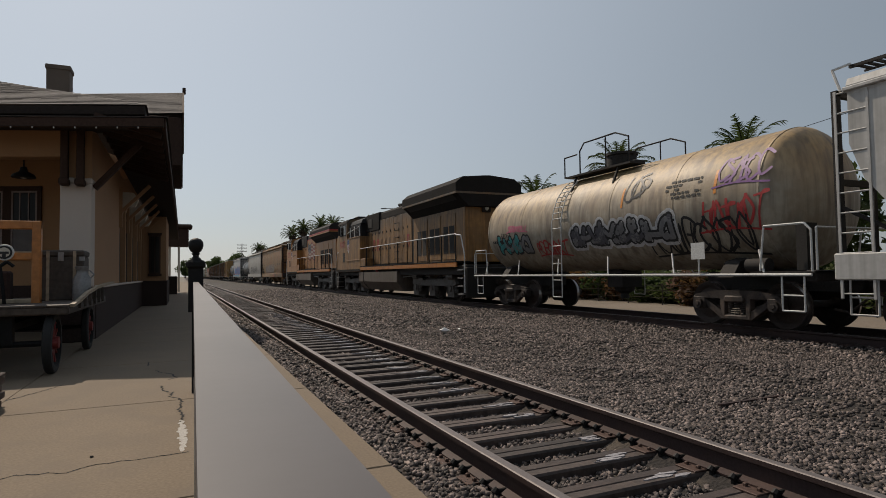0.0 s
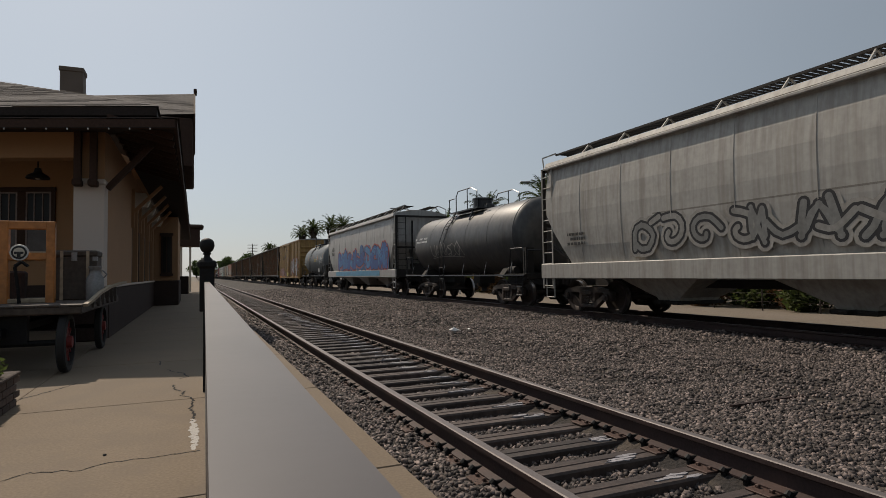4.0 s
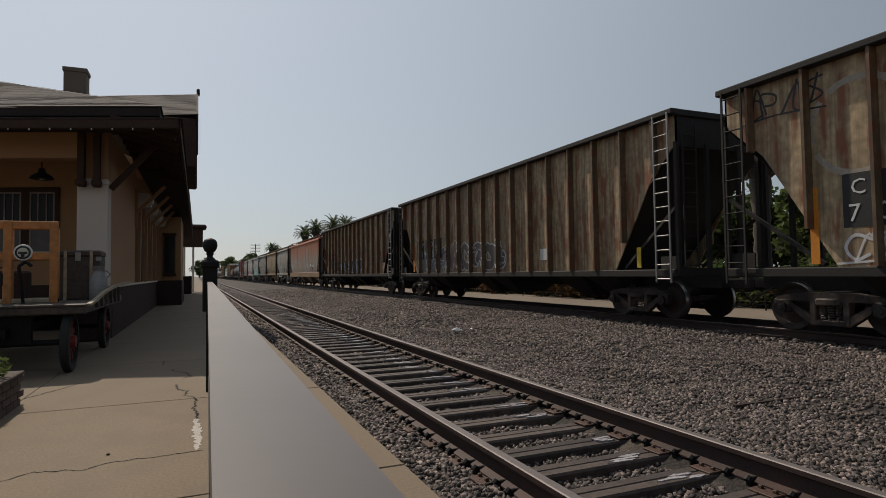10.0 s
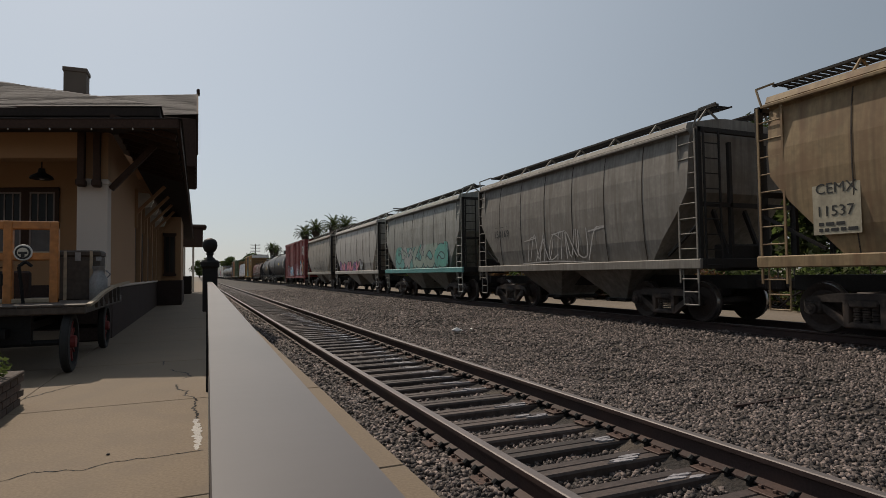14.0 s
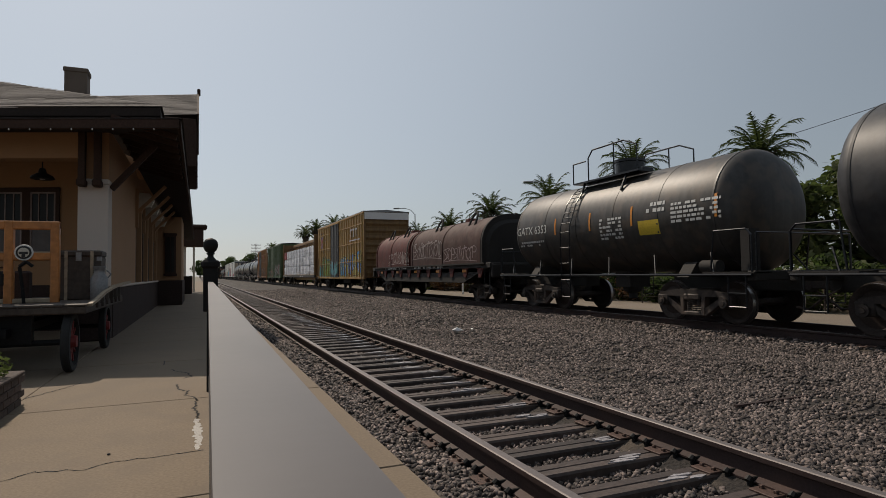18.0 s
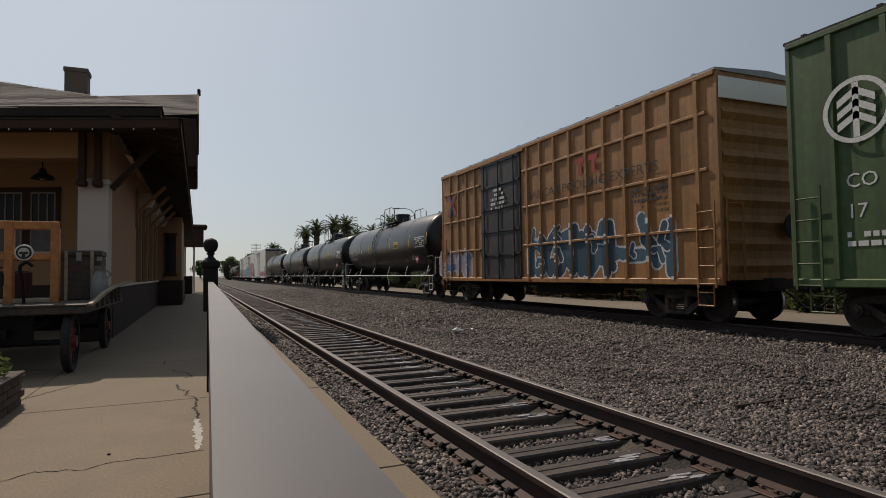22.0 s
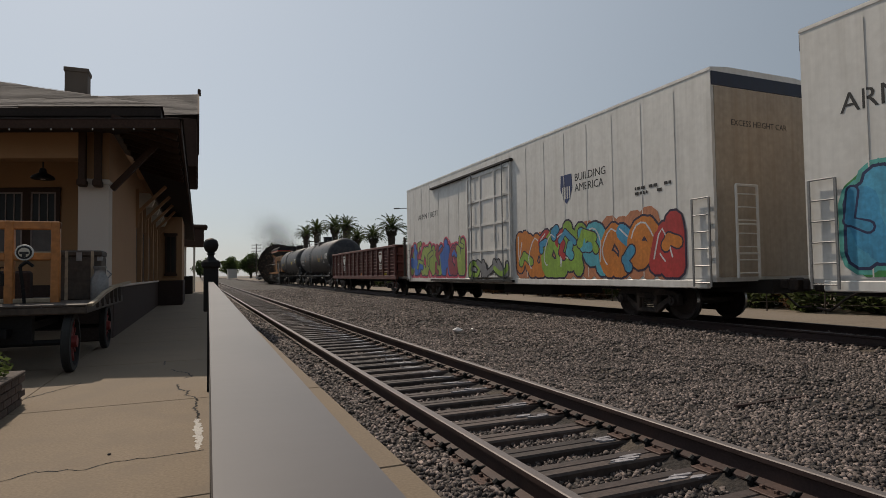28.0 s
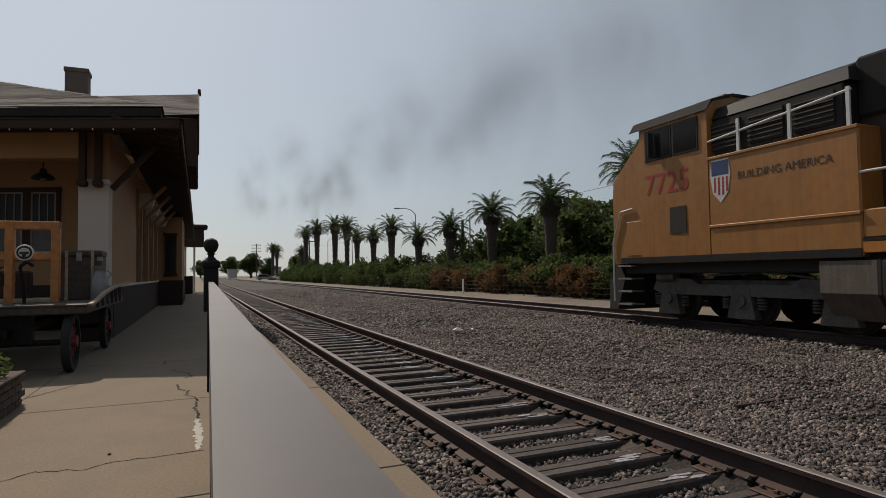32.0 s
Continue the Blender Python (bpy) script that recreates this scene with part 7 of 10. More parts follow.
# ------------------------------------------------------------------ refrigerator cars
def reefer(y, length, mat, label, top=5.5, bottom=0.92):
    w = 1.53
    car = thing("refrigerator_car", (FAR_X, y, RAIL_FAR), label, "boxcar", "cars of the freight train")
    part("body", loft([(bottom, w - 0.02, 0.06, length - 0.06), (bottom + 0.08, w, 0.04, length - 0.04), (top - 0.05, w, 0.04, length - 0.04), (top, w - 0.5, 0.04, length - 0.04)]), mat, car)
    n = 18
    for k in range(1, n):
        yy = length * k / n
        part("panel_seam", Mesh().box(-w - 0.008, -w + 0.01, yy - 0.012, yy + 0.012, bottom + 0.1, top - 0.27).box(w - 0.01, w + 0.008, yy - 0.012, yy + 0.012, bottom + 0.1, top - 0.27), mat, car)
    part("eave_strip", Mesh().box(-w - 0.012, -w + 0.02, 0.03, length - 0.03, top - 0.12, top - 0.08).box(w - 0.02, w + 0.012, 0.03, length - 0.03, top - 0.12, top - 0.08), mat, car)
    part("side_sill", Mesh().box(-w - 0.01, -w + 0.15, 0.3, length - 0.3, bottom - 0.14, bottom + 0.05, c=0.02).box(w - 0.15, w + 0.01, 0.3, length - 0.3, bottom - 0.14, bottom + 0.05, c=0.02), mat, car)
    for yy, k in ((0.04, -1), (length - 0.04, 1)):
        part("end_panel", Mesh().box(-w + 0.08, w - 0.08, min(yy, yy + k * 0.02), max(yy, yy + k * 0.02), bottom + 0.1, top - 0.45), CARMATS["end_tan"], car)
        part("end_stripe", Mesh().box(-w + 0.02, w - 0.02, min(yy, yy + k * 0.024), max(yy, yy + k * 0.024), top - 0.43, top - 0.14), CARMATS["navy"], car)
    d0, d1 = length * 0.437, length * 0.437 + 3.5
    for s in (-1, 1):
        d = part("door", Mesh().box(min(s * w, s * (w + 0.055)), max(s * w, s * (w + 0.055)), d0, d1, bottom + 0.05, top - 0.5, c=0.015), mat, car)
        bars = Mesh()
        for k in range(5):
            z = bottom + 0.12 + (top - bottom - 0.75) * k / 4
            bars.box(min(s * (w + 0.05), s * (w + 0.085)), max(s * (w + 0.05), s * (w + 0.085)), d0 + 0.03, d1 - 0.03, z - 0.035, z + 0.035)
        for k in range(4):
            yy = d0 + 0.06 + (d1 - d0 - 0.12) * k / 3
            bars.box(min(s * (w + 0.05), s * (w + 0.09)), max(s * (w + 0.05), s * (w + 0.09)), yy - 0.035, yy + 0.035, bottom + 0.1, top - 0.55)
        part("door_rib", bars, mat, d)
        for yy in (d0 + 0.5, d1 - 0.5):
            part("lock_rod", Mesh().tube((s * (w + 0.12), yy, bottom - 0.05), (s * (w + 0.12), yy, top - 0.5), 0.022, n=6), "galv", d)
        part("door_track", Mesh().box(min(s * w, s * (w + 0.13)), max(s * w, s * (w + 0.13)), d0 - 0.1, d1 + 3.9, top - 0.5, top - 0.42, c=0.01).box(min(s * w, s * (w + 0.12)), max(s * w, s * (w + 0.12)), d0 - 0.1, d1 + 3.9, bottom - 0.08, bottom + 0.0), "under", car)
    for yy in (0.12, length - 0.6):
        ladder(car, -w - 0.03, yy, 0.46, bottom - 0.1, 2.7, "galv", 0.36)
    part("end_rack", Mesh().path([(-1.35, -0.35, 1.0), (-1.35, -0.35, 2.9), (-0.75, -0.35, 2.9), (-0.75, -0.35, 1.0)], 0.03).path([(-1.35, -0.35, 1.5), (-0.75, -0.35, 1.5)], 0.02).path([(-1.35, -0.35, 2.1), (-0.75, -0.35, 2.1)], 0.02), mat, car)
    for k in range(7):
        part("rack_rung", Mesh().tube((-1.35, -0.35, 1.1 + k * 0.27), (-0.75, -0.35, 1.1 + k * 0.27), 0.014, n=6), mat, car)
    part("underframe", Mesh().box(-1.4, 1.4, 0.3, length - 0.3, bottom - 0.12, bottom + 0.01).box(-0.3, 0.3, -0.3, length + 0.3, 0.66, 0.95).box(-1.0, 1.0, length * 0.36, length * 0.52, 0.45, 0.8).box(-0.8, 0.8, length * 0.58, length * 0.64, 0.5, 0.8), "under", car)
    truck(car, 2.6), truck(car, length - 2.6)
    couplers(car, length)
    return car, (d0, d1)

# ------------------------------------------------------------------ coil car, lumber car, gondola
def coil_car(y, length, label):
    car = thing("coil_car", (FAR_X, y, RAIL_FAR), label, "coil car", "cars of the freight train")
    red = CARMATS["coil_red"]
    for k in range(2):
        a, b = ((0.66, 8.9), (9.25, length - 0.66))[k]
        half = b - a
        prof = [(-1.5, 1.55)] + [(-1.5 * math.cos(q) ** 0.75 if math.cos(q) > 1e-6 else 0.0, 2.2 + 1.24 * math.sin(q) ** 0.9) for q in [i * math.pi / 20 for i in range(11)]]
        prof += [(-u, z) for u, z in prof[-2::-1]]
        np_ = len(prof)
        c = part("cover", Mesh().prism(prof, a + (0.35 if k == 0 else 0), b - (0.35 if k == 1 else 0), "y"), red if k else CARMATS["coil_dull"], car, smooth=40)
        if k == 0:
            part("cover_end", Mesh().add([(u, a + 0.35, z) for u, z in prof] + [(u * 0.86, a, 1.55 + (z - 1.55) * 0.82) for u, z in prof], [(i, (i + 1) % np_, np_ + (i + 1) % np_, np_ + i) for i in range(np_)] + [tuple(range(np_, 2 * np_))]), "under", c)
        else:
            part("cover_end", Mesh().add([(u, b - 0.35, z) for u, z in prof] + [(u * 0.86, b, 1.55 + (z - 1.55) * 0.82) for u, z in prof], [(i, (i + 1) % np_, np_ + (i + 1) % np_, np_ + i) for i in range(np_)] + [tuple(range(np_, 2 * np_))]), red, c)
        for yy in (a + 0.2, b - 0.2, (a + b) / 2):
            part("cover_band", Mesh().prism([(u * 1.015, 1.55 + (z - 1.55) * 1.012) for u, z in prof], yy - 0.05, yy + 0.05, "y"), "under" if yy == a + 0.2 else (red if k else CARMATS["coil_dull"]), c)
        for yy in (a + half * 0.18, a + half * 0.62):
            for s in (-1, 1):
                part("lift_loop", Mesh().path([(s * (1.15 - 0.25 * math.sin(q)), yy + 0.28 - 0.28 * math.cos(q), 3.1 + 0.55 * math.sin(q)) for q in [i * math.pi / 8 for i in range(9)]], 0.045), "under", c)
        part("lift_post", Mesh().box(-0.25, 0.25, (a + b) / 2 - 0.2, (a + b) / 2 + 0.2, 3.4, 3.62, c=0.04), red, c)
    part("deck", Mesh().box(-1.55, 1.55, 0.1, length - 0.1, 1.35, 1.55, c=0.02).box(-1.5, 1.5, 0.8, length - 0.8, 1.2, 1.35), "under", car)
    for s in (-1, 1):
        x0, x1 = sorted((s * 1.42, s * 1.5))
        part("side_beam", Mesh().prism([(0.4, 1.36), (length - 0.4, 1.36), (length - 2.6, 0.78), (2.6, 0.78)], x0, x1, "x"), "under", car)
        k = 1.0
        while k < length - 0.8:
            part("gusset", Mesh().prism([(k - 0.28, 1.36), (k + 0.28, 1.36), (k + 0.1, 1.0), (k - 0.1, 1.0)], min(s * 1.5, s * 1.535), max(s * 1.5, s * 1.535), "x"), red, car)
            k += 1.35
        part("walkway", Mesh().box(min(s * 1.5, s * 1.62), max(s * 1.5, s * 1.62), 0.5, length - 0.5, 1.5, 1.56), "under", car)
    for k in range(5):
        yy = 2.2 + k * (length - 4.4) / 4
        plaque(car, -1.54, yy, yy + 0.38, 1.2, 1.31, "orange_mark", "reflector")
    stencil(car, -1.565, 4.6, 8.2, 1.37, 1.53, 1, "stencil_white", 4, "lettering")
    stencil(car, -1.565, 9.4, 13.0, 1.38, 1.52, 1, "stencil_white", 5, "lettering")
    tag(car, -1.5, 9.4, 12.6, 1.7, 2.3, 7, (0.42, 0.33, 0.3), 3, 0.022)
    tag(car, -1.5, 5.0, 8.6, 1.9, 2.6, 7, (0.4, 0.33, 0.31), 6, 0.02)
    tag(car, -1.5, 1.5, 4.6, 1.7, 2.3, 6, (0.34, 0.25, 0.24), 7, 0.018)
    part("end_sill", Mesh().box(-1.5, 1.5, 0.0, 0.2, 1.0, 1.5, c=0.03).box(-1.5, 1.5, length - 0.2, length, 1.0, 1.5, c=0.03).box(-0.3, 0.3, 0, length, 0.72, 1.1), "under", car)
    truck(car, 1.8), truck(car, length - 1.8)
    couplers(car, length)
    step_irons(car, length, "under", 1.5, 1.3)
    return car


def lumber_car(y, length, label):
    car = thing("lumber_flatcar", (FAR_X, y, RAIL_FAR), label, "flat car", "cars of the freight train")
    yel = CARMATS["ttx_yellow"]
    part("deck", Mesh().box(-1.5, 1.5, 0.2, length - 0.2, 1.0, 1.2, c=0.02).prism([(0.3, 1.0), (length - 0.3, 1.0), (length - 3.5, 0.62), (3.5, 0.62)], -0.4, 0.4, "x"), yel, car)
    for s in (-1, 1):
        part("side_sill", Mesh().box(min(s * 1.42, s * 1.56), max(s * 1.42, s * 1.56), 0.15, length - 0.15, 0.92, 1.18, c=0.02), "under", car)
    for yy in (0.1, length - 0.55):
        part("bulkhead", Mesh().box(-1.5, 1.5, yy + 0.1, yy + 0.3, 1.15, 4.92, c=0.02), CARMATS["ttx_dull"], car)
        for k in range(7):
            z = 1.5 + k * 0.5
            part("bulkhead_rib", Mesh().box(-1.45, 1.45, yy + 0.04, yy + 0.36, z - 0.05, z + 0.05, c=0.01), CARMATS["ttx_dull"], car)
        part("bulkhead_post", Mesh().box(-1.56, -1.4, yy + 0.06, yy + 0.34, 1.0, 4.95, c=0.02).box(1.4, 1.56, yy + 0.06, yy + 0.34, 1.0, 4.95, c=0.02), CARMATS["ttx_dull"], car)
    part("centre_beam", Mesh().box(-0.3, 0.3, 0.5, length - 0.5, 4.62, 4.9, c=0.03), CARMATS["ttx_dull"], car)
    n = 22
    for k in range(n):
        yy = 0.9 + (length - 1.8) * k / (n - 1)
        part("beam_post", Mesh().box(-0.16, 0.16, yy - 0.09, yy + 0.09, 1.15, 4.64), CARMATS["ttx_dull"], car)
    # wrapped bundles, three high along each side
    rnd = random.Random(9)
    nb = 10
    for s in (-1, 1):
        for k in range(nb):
            for r in range(3):
                a = 0.75 + (length - 1.5) * k / nb
                b = a + (length - 1.5) / nb
                z0 = 1.2 + r * 0.93
                x0, x1 = sorted((s * 0.36, s * (1.46 + rnd.uniform(-0.03, 0.02))))
                torn = s < 0 and r == 2 and k == nb - 1
                bd = Mesh()
                nz, ny = 8, 14
                vs = []
                for i in range(nz + 1):
                    for j in range(ny + 1):
                        u, v = j / ny, i / nz
                        out = 0.075 * noise.noise(Vector((a * 3 + u * 6 + v * 4, z0 * 3 + v * 2.3, s * 5.0))) + 0.03 * noise.noise(Vector((a + u * 9 + v * 7, z0 + v * 3, 2.0))) + 0.006 * rnd.uniform(-1, 1) - 0.06 * max(0, abs(u - 0.5) * 2 - 0.8) * 5 - 0.02 * (v in (0, 1))
                        sag = -0.1 * abs(math.sin(u * math.pi * 2 + a)) * rnd.random() if i == nz and r == 2 else 0
                        vs.append(((x1 if s > 0 else x0) + s * out, a + 0.03 + (b - a - 0.06) * u, z0 + 0.02 + 0.89 * v + sag))
                fs = [(i * (ny + 1) + j, i * (ny + 1) + j + 1, (i + 1) * (ny + 1) + j + 1, (i + 1) * (ny + 1) + j) for i in range(nz) for j in range(ny)]
                bd.add(vs, fs)
                bd.box(x0 + 0.12, x1 - 0.12, a + 0.012, b - 0.012, z0 + 0.01, z0 + 0.86)
                bl = part("lumber_pack", bd, CARMATS["torn_red"] if torn else CARMATS["wrap"], car, "red wrap torn open" if torn else "", smooth=30)
                if s < 0 and not torn:
                    mk = Mesh()
                    for i in range(3):
                        for j in range(3):
                            y1, z1 = a + (b - a) * (i + 0.5) / 3, z0 + 0.2 + j * 0.28
                            mk.box(x0 - 0.062, x0 - 0.058, y1 - 0.07, y1 + 0.07, z1, z1 + 0.05)
                            mk.add([(x0 - 0.062, y1 + 0.04 * math.cos(q), z1 + 0.1 + 0.04 * math.sin(q)) for q in [i2 * math.pi / 4 for i2 in range(8)]], [tuple(range(8))])
                    part("wrap_print", mk, CARMATS["wrap_print"], bl)
    for k in range(11):
        yy = 0.9 + (length - 1.8) * k / 10
        part("tie_strap", Mesh().path([(-0.3, yy, 4.55), (-1.5, yy, 4.16), (-1.52, yy, 1.15)], 0.012), "under", car)
    stencil(car, -1.565, 6.5, 8.6, 0.97, 1.14, 1, "stencil_white", 8, "lettering")
    lettering("865845", 0.15, car, -1.567, length - 2.7, 0.98, "stencil_white")
    truck(car, 2.6), truck(car, length - 2.6)
    couplers(car, length)
    step_irons(car, length, yel, 1.5, 1.0)
    return car


CORRUGATION = Mesh().prism([(0, -0.06), (-0.07, 0.0), (-0.07, 0.035), (0, 0.05)], -0.33, 0.33, "y").data("side_corrugation", CARMATS["gon_red"])


def gondola(y, length, label):
    car = thing("gondola_car", (FAR_X, y, RAIL_FAR), label, "gondola", "cars of the freight train")
    mat = CARMATS["gon_red"]
    w, top, bot = 1.42, 2.74, 0.98
    for s in (-1, 1):
        part("side", Mesh().box(min(s * w, s * (w - 0.04)), max(s * w, s * (w - 0.04)), 0.1, length - 0.1, bot, top), mat, car)
        part("top_chord", Mesh().box(min(s * (w - 0.06), s * (w + 0.12)), max(s * (w - 0.06), s * (w + 0.12)), 0.06, length - 0.06, top - 0.1, top + 0.04, c=0.02), mat, car)
        part("side_sill", Mesh().box(min(s * (w - 0.06), s * (w + 0.08)), max(s * (w - 0.06), s * (w + 0.08)), 0.06, length - 0.06, bot - 0.12, bot + 0.1, c=0.02), mat, car)
    n = 15
    for k in range(n):
        yy = 0.3 + (length - 0.6) * k / (n - 1)
        for s in (-1, 1):
            part("rib", Mesh().prism([(0, -0.1), (s * 0.11, -0.07), (s * 0.11, 0.07), (0, 0.1)], bot + 0.1, top - 0.1, "z", m=Matrix.Translation((s * w, yy, 0))), mat, car)
        if k < n - 1:
            for j in range(7):
                z = bot + 0.3 + j * 0.19
                part("side_corrugation", CORRUGATION, None, car, at=(-w, yy + (length - 0.6) / (n - 1) / 2, z))
    for yy in (0.1, length - 0.14):
        part("end", Mesh().box(-w, w, yy, yy + 0.04, bot, top).box(-w - 0.1, w + 0.1, yy - 0.05, yy + 0.09, top - 0.1, top + 0.04, c=0.02), mat, car)
        for k in range(4):
            part("end_rib", Mesh().box(-w, w, yy - 0.05, yy + 0.05, bot + 0.3 + k * 0.45, bot + 0.42 + k * 0.45, c=0.02), mat, car)
    part("floor", Mesh().box(-w, w, 0.1, length - 0.1, bot - 0.1, bot).box(-0.3, 0.3, 0, length, 0.7, 0.95), "under", car)
    part("load", loft([(bot, w - 0.05, 0.3, length - 0.3), (top - 0.3, w - 0.2, 0.6, length - 0.6), (top - 0.1, w - 0.6, 1.5, length - 1.6)]), "under", car)
    part("end_deck", Mesh().box(-1.35, 1.35, -1.45, 0.1, 0.9, 1.02, c=0.02).box(-0.3, 0.3, -1.45, 0.1, 0.7, 0.9), "under", car)
    part("brake_stand", Mesh().box(-0.7, -0.58, -1.2, -1.08, 1.0, 3.2).box(-1.3, -1.2, -0.75, -0.65, 1.0, 3.1), "under", car)
    part("coupler", COUPLER_MESH, None, car, at=(0, -1.45, 0))
    end_ladder(car, -0.9, -1.3, -0.75, 1.0, 2.9, "under", 0.36)
    for yy in (3.05, length - 4.1):
        em = part("emblem", Mesh().prism([(yy - 0.3, 2.5), (yy + 0.3, 2.5), (yy + 0.33, 2.2), (yy + 0.16, 1.92), (yy, 1.86), (yy - 0.2, 1.95), (yy - 0.34, 2.25)], -w - 0.075, -w - 0.065, "x"), "stencil_white", car, "worn white shield emblem")
        part("emblem_plate", Mesh().box(-w - 0.075, -w - 0.065, yy - 0.22, yy + 0.22, 1.45, 1.78), "stencil_white", em)
        part("emblem_bar", Mesh().box(-w - 0.079, -w - 0.075, yy - 0.16, yy - 0.03, 1.5, 1.73).box(-w - 0.079, -w - 0.075, yy + 0.03, yy + 0.16, 1.5, 1.73), mat, em)
        part("emblem_bar", Mesh().box(-w - 0.079, -w - 0.075, yy - 0.24, yy + 0.24, 2.3, 2.42), mat, em)
    stencil(car, -w - 0.005, length - 3.0, length - 1.2, 1.9, 2.1, 1, "stencil_white", 3, "lettering")
    for k in range(3):
        yy = 2 + k * 5.4
        plaque(car, -w - 0.004, yy, yy + 0.45, bot + 0.14, bot + 0.36, "orange_mark" if k == 1 else "yellow_mark", "reflector")
    truck(car, 1.75), truck(car, length - 1.75)
    couplers(car, length)
    step_irons(car, length, mat, w, 0.95)
    return car


# ------------------------------------------------------------------ locomotives
def build_loco_truck():
    t = Mesh()
    for s in (-1, 1):
        x0, x1 = sorted((s * 0.98, s * 1.14))
        t.prism([(-2.5, 0.72), (-2.35, 0.98), (-1.3, 0.98), (-1.1, 0.86), (1.1, 0.86), (1.3, 0.98), (2.35, 0.98), (2.5, 0.72), (2.2, 0.62), (-2.2, 0.62)], x0, x1, "x")
        for y in (-1.98, 0.0, 1.98):
            t.prism([(y - 0.34, 0.16), (y + 0.34, 0.16), (y + 0.2, 0.75), (y - 0.2, 0.75)], x0 - 0.01, x1 + 0.01, "x")
            t.tube((s * 0.95, y, 0.53), (s * 1.2, y, 0.53), 0.15, 0.13, 14)
            for d in (-0.42, 0.42):
                for z in range(5):
                    t.tube((s * 1.06, y + d, 0.36 + z * 0.06), (s * 1.06, y + d, 0.395 + z * 0.06), 0.085, 0.085, 10)
        t.tube((s * 1.12, -2.3, 1.02), (s * 1.12, -1.75, 1.02), 0.12, 0.12, 12)
        t.tube((s * 1.12, 1.75, 1.02), (s * 1.12, 2.3, 1.02), 0.12, 0.12, 12)
        t.path([(s * 1.16, -1.6, 1.0), (s * 1.16, -0.6, 1.12), (s * 1.16, 0.7, 1.05)], 0.025)
    t.box(-0.95, 0.95, -2.3, 2.3, 0.6, 0.95)
    return t.data("truck", "loco_grey", 40)


M["loco_grey"] = surface("locomotive truck grey", (0.10, 0.09, 0.08), 0.75, 0.1, amount=0.3, bump=0.15, dirt=(0.05, 0.035, 0.028), dirt_amount=0.7)
LOCO_TRUCK = build_loco_truck()


def locomotive(y, length, number, flag, tone, label, roof_tone):
    car = thing("locomotive", (FAR_X, y, RAIL_FAR), label, "locomotive", "cars of the freight train")
    yel, gry = CARMATS[tone], CARMATS[roof_tone]
    ext = 1.25 if flag else 0.0
    n0 = length            # nose end
    cab0, cab1 = n0 - 3.2, n0 - 1.15
    box0 = n0 - 6.25
    part("underframe", Mesh().box(-1.3, 1.3, 0.35, length - 0.3, 1.1, 1.5, c=0.03), "under", car)
    for s in (-1, 1):
        part("sill_stripe", Mesh().box(min(s * 1.42, s * 1.5), max(s * 1.42, s * 1.5), 0.9, box0, 1.42, 1.62, c=0.01), CARMATS["loco_orange"], car)
        part("walkway", Mesh().box(min(s * 0.85, s * 1.5), max(s * 0.85, s * 1.5), 0.9, box0, 1.6, 1.66), gry, car)
    # long hood, its doors and grey crown
    part("hood", Mesh().box(-0.92, 0.92, 6.9 + ext, cab0 - 0.05, 1.62, 4.2, c=0.02), CARMATS["loco_seam"], car)
    part("hood_roof", loft([(4.2, 0.93, 6.9 + ext, cab0 - 0.05), (4.5, 0.9, 6.9 + ext, cab0 - 0.05), (4.64, 0.7, 6.9 + ext, cab0 - 0.05)]), gry, car)
    if flag:
        part("hood_stripe", Mesh().box(-0.935, 0.935, 6.95 + ext, box0 - 0.2, 4.16, 4.24), CARMATS["loco_red"], car)
    k = 7.2 + ext
    while k < box0 - 0.4:
        part("hood_door", Mesh().box(0.92, 0.945, k, k + 0.65, 1.75, 4.15, c=0.008), yel, car)
        d = part("hood_door", Mesh().box(-0.945, -0.92, k, k + 0.65, 1.75, 4.15, c=0.008), yel, car)
        part("door_latch", Mesh().box(-0.965, -0.945, k + 0.5, k + 0.56, 2.5, 2.62).box(-0.965, -0.945, k + 0.5, k + 0.56, 3.4, 3.52), "under", d)
        k += 0.68
    part("brake_housing", Mesh().box(-0.96, 0.96, 6.95 + ext, 7.65 + ext * 1.5, 4.2, 4.95, c=0.03), gry, car)
    for j in range(0 if flag else 7):
        part("grab_iron", Mesh().path([(-0.93, 9.1, 1.95 + j * 0.36), (-1.04, 9.1, 1.95 + j * 0.36), (-1.04, 9.6, 1.95 + j * 0.36), (-0.93, 9.6, 1.95 + j * 0.36)], 0.015, 5), "under", car)
    part("intake_housing", Mesh().box(-1.0, 1.0, box0 - 2.3, box0 + 0.32, 3.62, 4.62, c=0.05), gry, car)
    part("intake_grille", Mesh().box(-1.02, -0.99, box0 - 0.95, box0 - 0.2, 3.85, 4.35), "under", car)
    part("step_box", Mesh().box(-1.48, -0.9, box0 - 1.0, box0, 1.66, 2.1, c=0.02), yel, car)
    part("exhaust", Mesh().box(-0.35, 0.35, 9.7, 10.5, 4.6, 4.78, c=0.03).box(-0.5, 0.5, 11.6, 12.2, 4.6, 4.72, c=0.03), gry, car)
    part("horn", Mesh().tube((-0.3, 10.3, 4.85), (-0.3, 10.75, 4.85), 0.04, 0.09, 10).tube((-0.1, 10.3, 4.9), (-0.1, 10.75, 4.9), 0.04, 0.08, 10).box(-0.35, 0.0, 10.35, 10.45, 4.6, 4.9), "under", car)
    # flared radiator at the back
    part("radiator_body", Mesh().box(-0.95, 0.95, 1.1, 6.9 + ext, 1.62, 4.0, c=0.02), yel, car)
